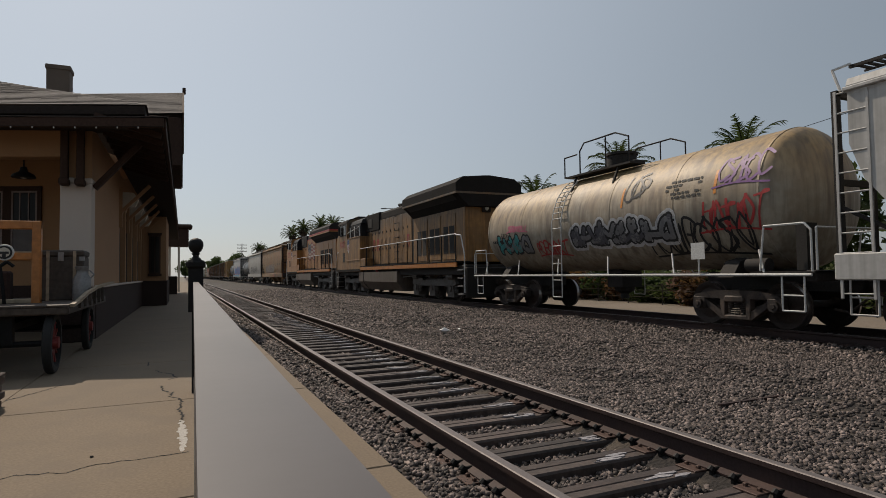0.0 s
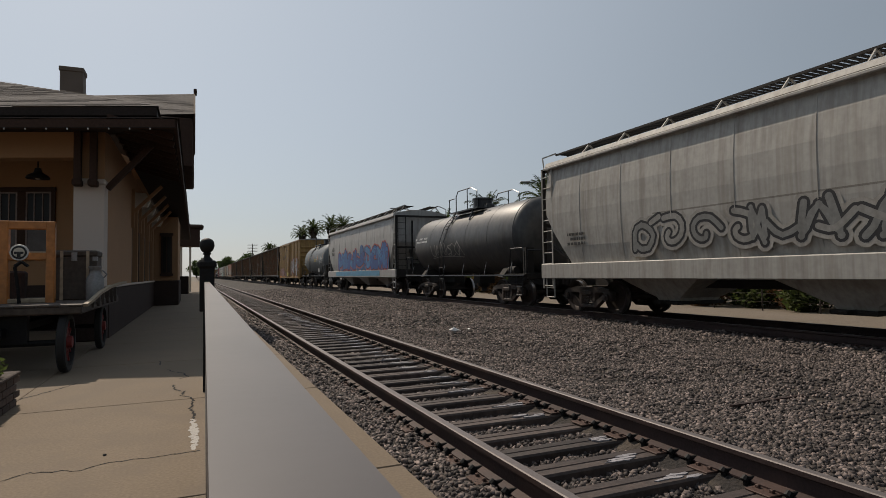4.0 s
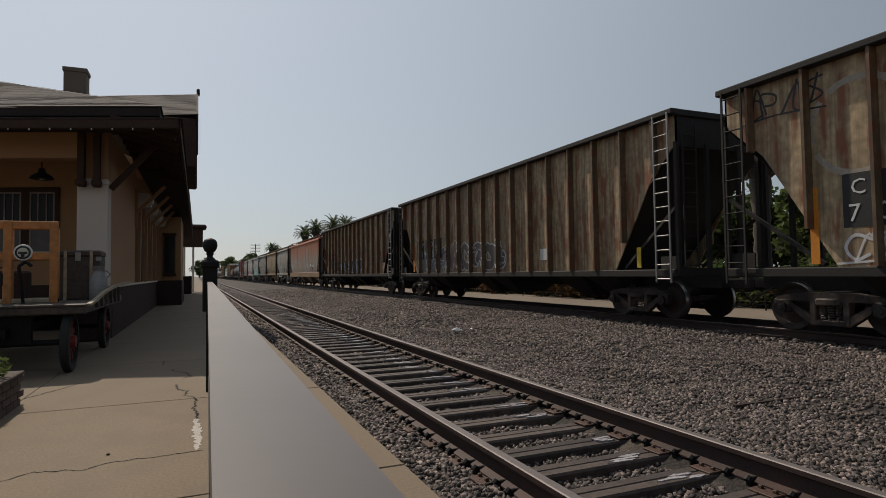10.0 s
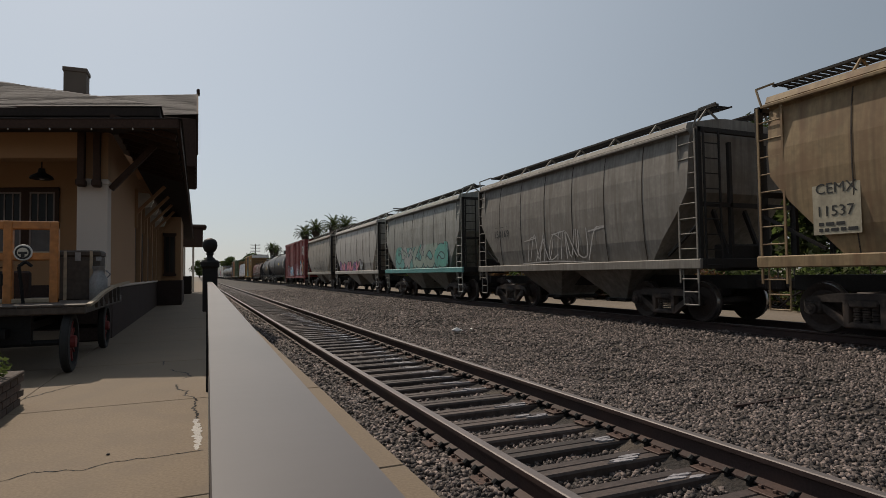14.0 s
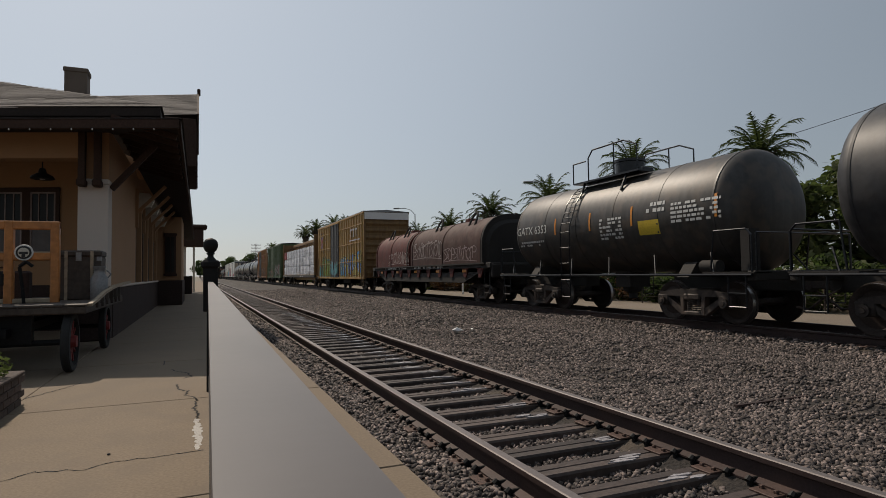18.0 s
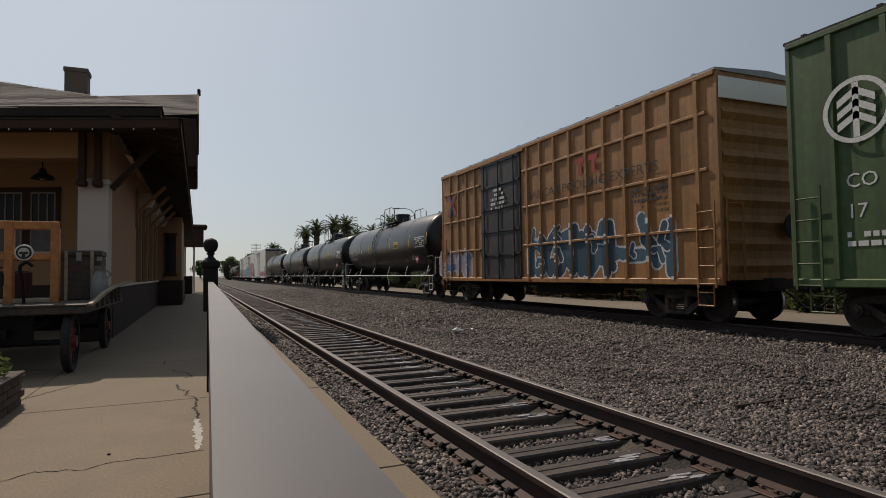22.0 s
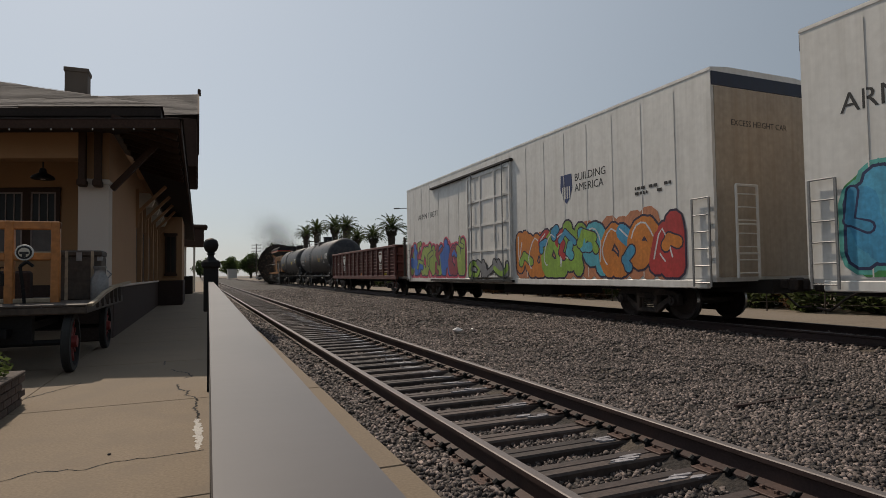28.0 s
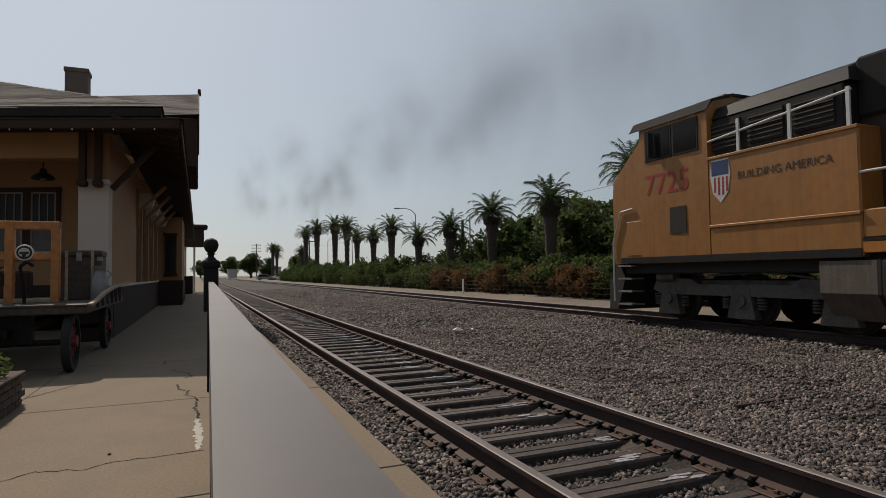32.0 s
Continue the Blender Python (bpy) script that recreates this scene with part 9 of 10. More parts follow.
# five open hoppers
COAL = ((163.4, 19.2, "coal"), (183.9, 19.4, "coal"), (204.6, 19.5, "coal"), (225.2, 19.5, "coal"), (245.8, 19.9, "coal"))
for k, (yy, ln_, tone) in enumerate(COAL):
    c = on(open_hopper(yy, ln_, C[tone], "rusty ribbed open hopper car with graffiti along its side", k))
    rib_at = [(0.75 + (ln_ - 1.5) * i / 16, 0.036) for i in range(17)]
    if k == 1:
        mural(c, -1.40, 3.0, 6.6, 1.3, 3.5, 3, (WHT, (0.5, 0.5, 0.52)), K, 60, 0.2, ribs=rib_at, rib_d=0.17)
        mural(c, -1.40, 7.2, 15.5, 1.25, 2.15, 8, (WHT, (0.45, 0.5, 0.52), (0.4, 0.42, 0.5)), K, 61, 0.14, ribs=rib_at, rib_d=0.17)
    elif k == 3:
        mural(c, -1.40, 8.0, 12.0, 1.25, 2.3, 4, ((0.12, 0.1, 0.09), (0.16, 0.13, 0.11)), WHT, 62, 0.15, ribs=rib_at, rib_d=0.17)
        mural(c, -1.40, 12.8, 16.4, 1.25, 2.2, 4, (GRY, (0.3, 0.3, 0.31)), WHT, 63, 0.13, ribs=rib_at, rib_d=0.17)
    elif k == 4:
        mural(c, -1.40, 6.5, 15.5, 1.25, 2.2, 9, ((0.4, 0.42, 0.46), (0.1, 0.1, 0.14)), K, 64, 0.1, halo=WHT, ribs=rib_at, rib_d=0.17)
    elif k == 2:
        mural(c, -1.40, 11.8, 15.6, 1.25, 2.2, 5, (WHT, GRY), K, 65, 0.08, ribs=rib_at, rib_d=0.17)
        tag(c, -1.405, 3.0, 7.0, 1.3, 2.0, 6, (0.4, 0.38, 0.36), 66)
    else:
        tag(c, -1.405, 12.6, 16.0, 1.3, 2.1, 4, WHT, 67, 0.03)
    # worn round emblem and number near the trailing end
    me = Mesh()
    for i in range(26):
        a0, a1 = 2 * math.pi * i / 26, 2 * math.pi * (i + 1) / 26
        if i % 7 == 3:
            continue
        me.add([(-1.404, ln_ - (3.3 if k == 0 else 2.7) + r2 * math.cos(a), 3.55 + r2 * math.sin(a)) for r2, a in ((0.74, a0), (0.85, a0), (0.85, a1), (0.74, a1))], [(0, 1, 2, 3)])
    part("emblem", me, paint((0.34, 0.3, 0.25)), c, "worn round pale emblem")
    for q in range(3):
        plaque(c, -1.403, ln_ - 3.3 - q * 1.1, ln_ - 2.42 - q * 1.1, 1.85, 2.75, "stencil_black", "number_panel")
    num = ("70473", "70087", "70356", "70415", "70123")[k]
    for i, ch in enumerate(num):
        if i != 2 or k == 3:
            lettering(ch, 0.3, c, -1.413, ln_ - 2.5 - i * 0.46, 1.95, "stencil_white")
    for i, ch in enumerate("CMFX"):
        lettering(ch, 0.26, c, -1.413, ln_ - 2.55 - i * 0.58, 2.4, "stencil_white")
    tag(c, -1.405, ln_ - 4.7, ln_ - 2.3, 1.28, 1.75, 5, (WHT, (0.5, 0.42, 0.3), WHT, GRY, (0.45, 0.3, 0.2))[k], 300 + k, 0.026)
    tag(c, -1.405, ln_ - 2.0, ln_ - 0.5, 4.05, 4.6, 3, (K, TEAL, K, (0.4, 0.1, 0.06), K)[k], 310 + k, 0.022)
    mural(c, -1.40, ln_ - 7.6, ln_ - 4.9, 1.25, 2.6, 3, ((0.12, 0.11, 0.12), (0.3, 0.16, 0.1)), (0.5, 0.48, 0.46), 320 + k, 0.13, ribs=rib_at, rib_d=0.17)
    plaque(c, -1.408, 1.35, 1.5, 1.25, 1.75, "yellow_mark", "reflector")
    plaque(c, -1.408, ln_ - 2.0, ln_ - 1.84, 1.25, 2.6, "orange_mark", "reflector")
    plaque(c, -1.408, 5.5, 5.9, 1.55, 1.9, "stencil_white", "consolidated_stencil")

# the rusty grain hopper and the short cement hoppers
c = on(covered_hopper(266.8, 17.7, C["rust_hopper"], "grain hopper rusted orange above faded green grey", roof=4.66, sill_mat=C["tan_hopper"]))
for k, yy in enumerate((2.8, 4.0, 5.6, 15.6)):
    stencil(c, -1.54, yy, yy + 0.7, 1.9, 2.2, 3, "stencil_white", 70 + k)
plaque(c, -1.537, 3.2, 3.75, 1.65, 1.95, "stencil_black", "consolidated_stencil")
short = dict(sill=(1.2, 1.42), bays=2, roof=4.6, cut=1.75, panel=1.5, round_side=True)
c = on(covered_hopper(286.2, 10.2, C["cement"], "short pale grey cement hopper with white scrawl", **short))
write_side(c, -1.545, 9.3, 2.75, ("CMEX", "30132"), 0.2, "stencil_black")
tag(c, -1.53, 5.0, 7.4, 1.35, 2.55, 4, WHT, 72, 0.022)
tag(c, -1.57, 4.5, 7.8, 1.02, 1.35, 6, WHT, 73, 0.018)
stencil(c, -1.54, 2.2, 3.6, 2.35, 2.5, 2, "stencil_black", 74)
plaque(c, -1.537, 2.6, 3.1, 1.75, 2.1, "stencil_black", "consolidated_stencil")
for k in range(3):
    plaque(c, -1.565, 1.0 + k * 3.2, 1.2 + k * 3.2, 1.24, 1.36, "yellow_mark", "reflector")
c = on(covered_hopper(297.8, 11.5, C["cement_tan"], "short tan cement hopper with brown stains", **short))
plaque(c, -1.537, 9.45, 10.25, 1.75, 2.7, paint((0.42, 0.37, 0.27)), "number_panel")
write_side(c, -1.546, 10.2, 2.45, ("CEMX", "11537"), 0.185, "stencil_black", 2.1)
stencil(c, -1.545, 9.5, 10.15, 1.78, 1.98, 2, "stencil_black", 79)
c = on(covered_hopper(310.4, 10.9, C["cement_dark"], "short dusty grey cement hopper with spilled streaks", **short))
write_side(c, -1.545, 9.5, 2.75, ("CMEX", "150169"), 0.26, "stencil_black")
tag(c, -1.53, 4.0, 7.5, 1.5, 2.4, 5, (0.42, 0.4, 0.38), 75, 0.02)
c = on(covered_hopper(322.5, 10.8, C["cement_green"], "short pale cement hopper with green and teal graffiti", sill_mat=paint((0.1, 0.33, 0.33)), **short))
mural(c, -1.535, 1.6, 8.8, 1.4, 2.75, 5, ((0.28, 0.36, 0.30), (0.1, 0.36, 0.3), (0.34, 0.36, 0.34)), (0.02, 0.05, 0.06), 76, 0.17, bed=(0.13, 0.36, 0.33))
c = on(covered_hopper(334.5, 11.9, C["grey_hopper"], "white cement hopper with dark pink graffiti", **short))
mural(c, -1.535, 3.5, 10.4, 1.35, 2.1, 8, (PUR, PNK, GRY), K, 77, 0.08)
c = on(covered_hopper(347.8, 10.9, C["cement"], "short dusty beige cement hopper car", **short))
tag(c, -1.53, 2.5, 7.0, 1.5, 2.4, 5, K, 78, 0.02)

# the red boxcar
c, rb = boxcar(360.2, 14.0, C["box_red"], "oxide red boxcar with white and pink graffiti", top=4.8, door=(6.6, 9.8), ribs=0.93, roof_mat="under")
on(c)
mural(c, -1.52, 0.7, 6.2, 1.0, 2.3, 6, ((0.5, 0.3, 0.36), (0.55, 0.45, 0.5), TEAL), (0.05, 0.02, 0.03), 80, 0.17, halo=(0.4, 0.12, 0.2), ribs=rb)
mural(c, -1.61, 6.8, 9.7, 1.0, 2.2, 3, ((0.5, 0.42, 0.44), WHT, SKY), K, 81, 0.16)
mural(c, -1.52, 9.9, 11.6, 1.0, 2.3, 2, ((0.5, 0.28, 0.36), TEAL), (0.05, 0.02, 0.03), 82, 0.15, ribs=rb)
tag(c, -1.585, 0.4, 1.6, 3.3, 4.1, 3, WHT, 83, 0.03)
for k, ch in enumerate("KCS"):
    part("lettering", Mesh().box(-1.53, -1.523, 12.6 - k * 0.93, 13.05 - k * 0.93, 2.45, 3.1), paint((0.3, 0.1, 0.06)), c, "worn orange initial block")
lettering("17", 0.27, c, -1.526, 13.0, 1.95, paint((0.5, 0.25, 0.2)))
lettering("21", 0.27, c, -1.526, 12.25, 1.95, paint((0.5, 0.25, 0.2)))
plaque(c, -1.585, 10.85, 11.2, 2.0, 2.35, "stencil_black", "data_plate")
lettering("11", 0.22, c, -1.592, 11.15, 2.08, "stencil_white")
stencil(c, -1.525, 11.6, 13.1, 1.5, 1.75, 2, "stencil_white", 86)
for yy, zz in ((2.4, 2.5), (0.7, 2.35), (0.75, 1.75), (1.5, 1.4)):
    part("paint_dot", Mesh().lathe([(0.2, -0.005), (0.2, 0)], 18, axis="x", at=(-1.585, yy, zz)), paint(TEAL), c)
plaque(c, -1.585, 1.1, 1.22, 1.3, 2.7, "orange_mark", "reflector")
plaque(c, -1.585, 1.9, 2.3, 1.75, 2.05, "stencil_black", "consolidated_stencil")

# dark tanks and the coil car
c = on(tank_car(375.2, 18.2, 1.47, 2.62, C["tank_dusty"], "long dusty black tank car with yellow reflector marks"))
for yy in (2.0, 5.0, 9.0, 14.0):
    tank_mark(c, 1.47, 2.62, yy, yy + 0.07, 2.55, 3.05, "yellow_mark", "reflector")
tank_mark(c, 1.47, 2.62, 5.6, 6.4, 2.5, 2.8, "yellow_mark", "warning_panel")
bend(tag(c, -1.47, 1.6, 2.9, 2.2, 3.3, 3, WHT, 84, 0.025), 1.47, 2.62)
bend(tag(c, -1.47, 12.0, 15.0, 1.9, 2.5, 5, (0.3, 0.28, 0.26), 85, 0.02), 1.47, 2.62)
c = on(tank_car(394.0, 10.4, 1.36, 2.48, C["tank_brown"], "short oil-stained dark tank car with white stencils"))
bend(lettering("GATX 6353", 0.26, c, -1.365, 9.3, 2.4, "stencil_white"), 1.36, 2.48)
for a, b, z0, z1, r, m2 in ((0.9, 2.3, 2.25, 2.75, 5, "stencil_white"), (4.0, 4.9, 2.0, 2.6, 6, "stencil_white"), (2.5, 3.1, 2.55, 2.85, 2, "stencil_white"), (7.6, 9.2, 2.0, 2.2, 2, "stencil_white")):
    bend(stencil(c, -1.36, a, b, z0, z1, r, m2, int(a * 30)), 1.36, 2.48)
tank_mark(c, 1.36, 2.48, 2.7, 3.4, 2.05, 2.4, "yellow_mark", "warning_panel")
for yy in (1.0, 3.6, 5.3, 7.0):
    tank_mark(c, 1.36, 2.48, yy, yy + 0.07, 2.3, 2.8, "orange_mark", "reflector")
on(coil_car(404.9, 15.8, "red steel coil car with two rounded dusty covers"))

# tall yellow boxcar, lumber, green boxcar, second yellow boxcar
def cross_emblem(c, x, y, z, s):
    for pts, m2 in (([(0.5, 0.5), (0.1, 0.08), (0.5, -0.5)], "loco_red"), ([(-0.5, 0.5), (-0.1, 0.08), (-0.5, -0.5)], "loco_red"), ([(0.28, 0.5), (0.0, 0.15), (-0.28, 0.5)], "loco_blue"), ([(0.28, -0.5), (0.0, -0.05), (-0.28, -0.5)], "loco_blue")):
        me = Mesh()
        ribbon(me, [(y + a * s, z + b * s) for a, b in pts], 0.075 * s, 0.066, 0, lambda a, b, d: (x - d, a, b))
        part("emblem", me, C[m2], c)


c, rb = boxcar(422.6, 15.7, C["ttx_yellow"], "tall yellow boxcar with teal, blue and green graffiti", top=5.3, door=(7.4, 10.2), door_mat=C["door_black"], ribs=0.72, rail_z=(2.05, 3.3, 4.5), end_mat=C["ttx_dull"])
on(c)
cross_emblem(c, -1.52, 13.65, 3.9, 0.88)
write_side(c, -1.525, 14.85, 3.95, ("next", "load"), 0.16, "stencil_black")
write_side(c, -1.525, 12.7, 4.05, ("any", "road"), 0.16, "stencil_black")
for k, ch in enumerate("FBOX"):
    lettering(ch, 0.27, c, -1.526, 14.15 - k * 0.33, 2.95, "stencil_black")
for k, ch in enumerate("502065"):
    lettering(ch, 0.27, c, -1.526, 14.5 - k * 0.38, 2.5, "stencil_black")
for k in range(3):
    part("lettering", Mesh().box(-1.588, -1.58, 3.6 - k * 0.72 - 0.5, 3.6 - k * 0.72, 4.2, 4.32).box(-1.588, -1.58, 3.6 - k * 0.72 - 0.32, 3.6 - k * 0.72 - 0.18, 3.75, 4.2), paint((0.5, 0.47, 0.42)), c, "blocky white initials")
stencil(c, -1.585, 1.0, 3.8, 3.45, 3.6, 1, "stencil_white", 90)
mural(c, -1.52, 0.5, 7.0, 0.95, 2.6, 6, ((0.06, 0.2, 0.5), SKY, (0.5, 0.44, 0.1)), (0.02, 0.02, 0.06), 91, 0.17, halo=(0.45, 0.42, 0.12), shine=WHT, ribs=rb)
mural(c, -1.52, 13.5, 15.2, 0.95, 1.75, 3, (TEAL, (0.1, 0.36, 0.42)), (0.02, 0.1, 0.13), 94, 0.2, ribs=rb, bed=TEAL)
mural(c, -1.52, 10.3, 13.7, 0.95, 2.45, 3, ((0.16, 0.3, 0.06), LIM, (0.14, 0.26, 0.06)), (0.015, 0.02, 0.04), 92, 0.24, halo=(0.1, 0.3, 0.34), shine=(0.4, 0.5, 0.3), ribs=rb, bed=(0.13, 0.24, 0.05))
mural(c, -1.62, 7.5, 10.1, 0.95, 2.3, 3, (TEAL, (0.06, 0.25, 0.3)), K, 93, 0.16)
part("end_board", Mesh().box(-1.5, 1.5, -0.03, 0.0, 4.75, 5.2), "white_paint", c, "white strip across the top of the end")
stencil(c, -1.585, 13.0, 14.2, 4.6, 4.75, 1, "stencil_black", 94)
on(lumber_car(439.9, 21.9, "yellow centre-beam flat car loaded with white wrapped lumber"))
c, rb = boxcar(463.5, 16.0, C["box_green"], "tall green boxcar with round tree emblem and graffiti", top=5.3, door=(8.0, 11.2), ribs=0.86, rail_z=(), roof_mat="under")
on(c)
me = Mesh()
for i in range(28):
    a0, a1 = 2 * math.pi * i / 28, 2 * math.pi * (i + 1) / 28
    me.add([(-1.59, 14.75 + r2 * math.cos(a), 3.75 + r2 * math.sin(a)) for r2, a in ((0.46, a0), (0.54, a0), (0.54, a1), (0.46, a1))], [(0, 1, 2, 3)])
me.add([(-1.59, 14.70, 3.3), (-1.59, 14.80, 3.3), (-1.59, 14.80, 4.2), (-1.59, 14.70, 4.2)], [(0, 1, 2, 3)])
for k in range(3):
    z = 3.55 + k * 0.2
    me.add([(-1.59, 14.75, z + 0.18), (-1.59, 14.75, z + 0.06), (-1.59, 15.05, z - 0.12), (-1.59, 15.05, z)], [(0, 1, 2, 3)])
    me.add([(-1.59, 14.75, z + 0.18), (-1.59, 14.75, z + 0.06), (-1.59, 14.45, z - 0.12), (-1.59, 14.45, z)], [(0, 1, 2, 3)])
part("emblem", me, "stencil_white", c, "round white tree emblem")
for k, (two, zz) in enumerate((("CO", 2.5), ("17", 2.0))):
    lettering(two, 0.24, c, -1.526, 15.0, zz, "stencil_white")
    lettering(("ER", "15")[k], 0.24, c, -1.526, 14.2, zz, "stencil_white")
stencil(c, -1.53, 13.2, 15.0, 1.5, 1.8, 2, "stencil_white", 95)
mural(c, -1.52, 0.8, 6.8, 1.0, 2.7, 5, (WHT, (0.5, 0.3, 0.3), (0.4, 0.5, 0.5)), (0.25, 0.03, 0.04), 96, 0.18, halo=(0.1, 0.25, 0.25), ribs=rb)
mural(c, -1.52, 11.3, 13.4, 1.0, 1.9, 3, ((0.35, 0.08, 0.06), GRY), (0.06, 0.03, 0.03), 97, 0.1, ribs=rb)
tag(c, -1.62, 8.2, 11.0, 1.1, 1.9, 4, (0.4, 0.12, 0.1), 98, 0.03)
plaque(c, -1.6, 9.4, 9.75, 2.75, 3.1, "stencil_white", "placard")
c, rb = boxcar(481.0, 14.8, C["ttx_faded"], "tall yellow boxcar with dark door and blue white graffiti", top=5.4, door=(8.0, 10.9), door_mat=C["door_black"], ribs=0.78, rail_z=(2.05, 3.3, 4.5), end_mat=C["ttx_faded"])
on(c)
cross_emblem(c, -1.52, 13.6, 4.0, 0.85)
for k in range(2):
    part("lettering", Mesh().box(-1.588, -1.58, 4.9 - k * 0.6 - 0.42, 4.9 - k * 0.6, 4.2, 4.35).box(-1.588, -1.58, 4.9 - k * 0.6 - 0.3, 4.9 - k * 0.6 - 0.16, 3.85, 4.2), C["loco_red"], c, "faded red initials")
lettering("RAILCAR POOLING EXPERTS", 0.26, c, -1.588, 7.5, 3.5, "stencil_black", wide=1.25)
mural(c, -1.52, 1.2, 7.6, 0.95, 2.5, 6, ((0.02, 0.06, 0.10), (0.04, 0.1, 0.15)), WHT, 99, 0.16, ribs=rb)
mural(c, -1.52, 11.8, 15.2, 0.95, 2.1, 4, ((0.1, 0.2, 0.45), (0.35, 0.33, 0.42)), WHT, 100, 0.13, ribs=rb)
stencil(c, -1.62, 9.0, 10.0, 3.4, 4.2, 5, "stencil_white", 101)
part("end_board", Mesh().box(-1.5, 1.5, -0.03, 0.0, 4.75, 5.2), "white_paint", c, "white strip across the top of the end")
stencil(c, -1.585, 1.4, 2.6, 2.8, 3.2, 3, "stencil_black", 102)

# four glossy black tank cars
for k, (yy, ln_) in enumerate(((496.9, 17.4), (514.7, 17.1), (532.2, 17.3), (549.9, 18.1))):
    R_, Z_ = 1.5, 2.74
    c = on(tank_car(yy, ln_, R_, Z_, M["black_paint"], "glossy black tank car with yellow reflector stripes", "stencil_white", "black_paint"))
    for q in (0.95, 3.4, 6.6, ln_ - 6.4, ln_ - 4.2, ln_ - 1.2):
        tank_mark(c, R_, Z_, q, q + 0.08, 2.55, 3.15, "yellow_mark", "reflector")
    tank_mark(c, R_, Z_, 5.2, 6.0, 2.55, 2.9, "yellow_mark", "warning_panel")
    bend(stencil(c, -R_ - 0.008, 5.25, 5.95, 2.6, 2.86, 3, "stencil_black", 110 + k), R_, Z_)
    bend(lettering("CBTX " + ("739379", "739372", "739380", "739371")[k], 0.25, c, -R_ - 0.002, ln_ - 1.7, 2.42, "stencil_white"), R_, Z_)
    bend(stencil(c, -R_, ln_ - 3.4, ln_ - 1.9, 2.12, 2.32, 2, "stencil_white", 114 + k), R_, Z_)
    bend(stencil(c, -R_, 1.3, 2.6, 2.45, 3.0, 6, "stencil_white", 118 + k), R_, Z_)
    bend(stencil(c, -R_, 2.9, 3.5, 1.85, 2.15, 4, "stencil_white", 122 + k), R_, Z_)
    tank_mark(c, R_, Z_, ln_ - 4.75, ln_ - 4.5, 2.5, 2.75, "stencil_white", "data_plate")
    pl2 = part("placard", Mesh().prism([(1.9, 1.65), (2.12, 1.87), (1.9, 2.09), (1.68, 1.87)], -1.62, -1.61, "x"), "red_mark", c, "red diamond hazard placard")
    part("placard_band", Mesh().box(-1.626, -1.621, 1.72, 2.08, 1.82, 1.93), "stencil_white", pl2)

# three white refrigerator cars
c, d = reefer(569.2, 20.0, C["reefer"], "white refrigerator car with red graffiti and plug door")
on(c)
mural(c, -1.535, 1.0, 9.0, 1.0, 1.9, 7, (RED, PNK), (0.2, 0.02, 0.02), 130, 0.12)
lettering("ARMN", 0.32, c, -1.533, 19.6, 4.0, "stencil_black")
c, d = reefer(589.8, 20.0, C["reefer"], "white refrigerator car with huge blue and pink graffiti")
on(c)
write_side(c, -1.533, 19.3, 3.75, ("ARMN 112189",), 0.34, "stencil_black")
mural(c, -1.535, 12.5, 19.4, 1.0, 3.1, 5, (SKY, (0.08, 0.4, 0.6), (0.05, 0.3, 0.5)), (0.02, 0.03, 0.1), 131, 0.24, halo=(0.1, 0.45, 0.4), bed=GRN)
mural(c, -1.533, 0.6, 8.4, 1.0, 3.6, 6, ((0.5, 0.12, 0.28), RED, (0.4, 0.4, 0.42)), (0.02, 0.01, 0.02), 132, 0.22, halo=(0.4, 0.05, 0.07), shine=WHT, bed=(0.5, 0.16, 0.06))
tag(c, -1.535, 8.9, 9.6, 3.3, 4.1, 2, K, 133, 0.035)
c2 = c
c, d = reefer(611.7, 19.4, C["reefer"], "white refrigerator car with rainbow graffiti along its base")
on(c)
lettering("ARMN 110371", 0.27, c, -1.533, 17.7, 3.75, "stencil_black", wide=1.1)
mural(c, -1.535, 0.8, 8.3, 0.95, 2.5, 8, ((0.05, 0.3, 0.5), ORG, RED, LIM, (0.08, 0.4, 0.5)), (0.03, 0.02, 0.05), 134, 0.25, shine=WHT, bed=(0.5, 0.2, 0.1))
mural(c, -1.535, 12.2, 18.9, 0.95, 2.6, 8, ((0.28, 0.38, 0.08), (0.04, 0.14, 0.5), (0.3, 0.05, 0.07), (0.33, 0.42, 0.1)), (0.03, 0.02, 0.06), 135, 0.19, halo=(0.6, 0.08, 0.14), bed=(0.55, 0.07, 0.12))
mural(c, -1.62, 8.6, 11.9, 0.95, 1.7, 3, (GRY, LIM), K, 136, 0.1)
for cc, q in ((c, 5.0), (c2, 14.7)):
    em = part("emblem", Mesh().prism([(q + 0.02, 4.0), (q + 0.55, 4.0), (q + 0.58, 3.6), (q + 0.45, 3.3), (q + 0.28, 3.15), (q + 0.12, 3.3), (q - 0.01, 3.6)], -1.535, -1.53, "x"), C["loco_blue"], cc, "dark shield emblem with white stripes")
    for k in range(4):
        part("emblem_stripe", Mesh().box(-1.539, -1.5355, q + 0.1 + k * 0.11, q + 0.15 + k * 0.11, 3.3, 3.65), "stencil_white", em)
    write_side(cc, -1.533, q - 0.12, 3.75, ("BUILDING", "AMERICA"), 0.22, "stencil_black")
for cc in (c, c2):
    stencil(cc, -1.537, 1.2, 2.4, 3.0, 3.25, 2, "stencil_black", 140)
    lettering("EXCESS HEIGHT CAR", 0.13, cc, -1.0, 0.018, 4.25, "stencil_black", front=True)
    plaque(cc, -1.588, 9.4, 10.0, 2.3, 2.6, "stencil_white", "door_notice")
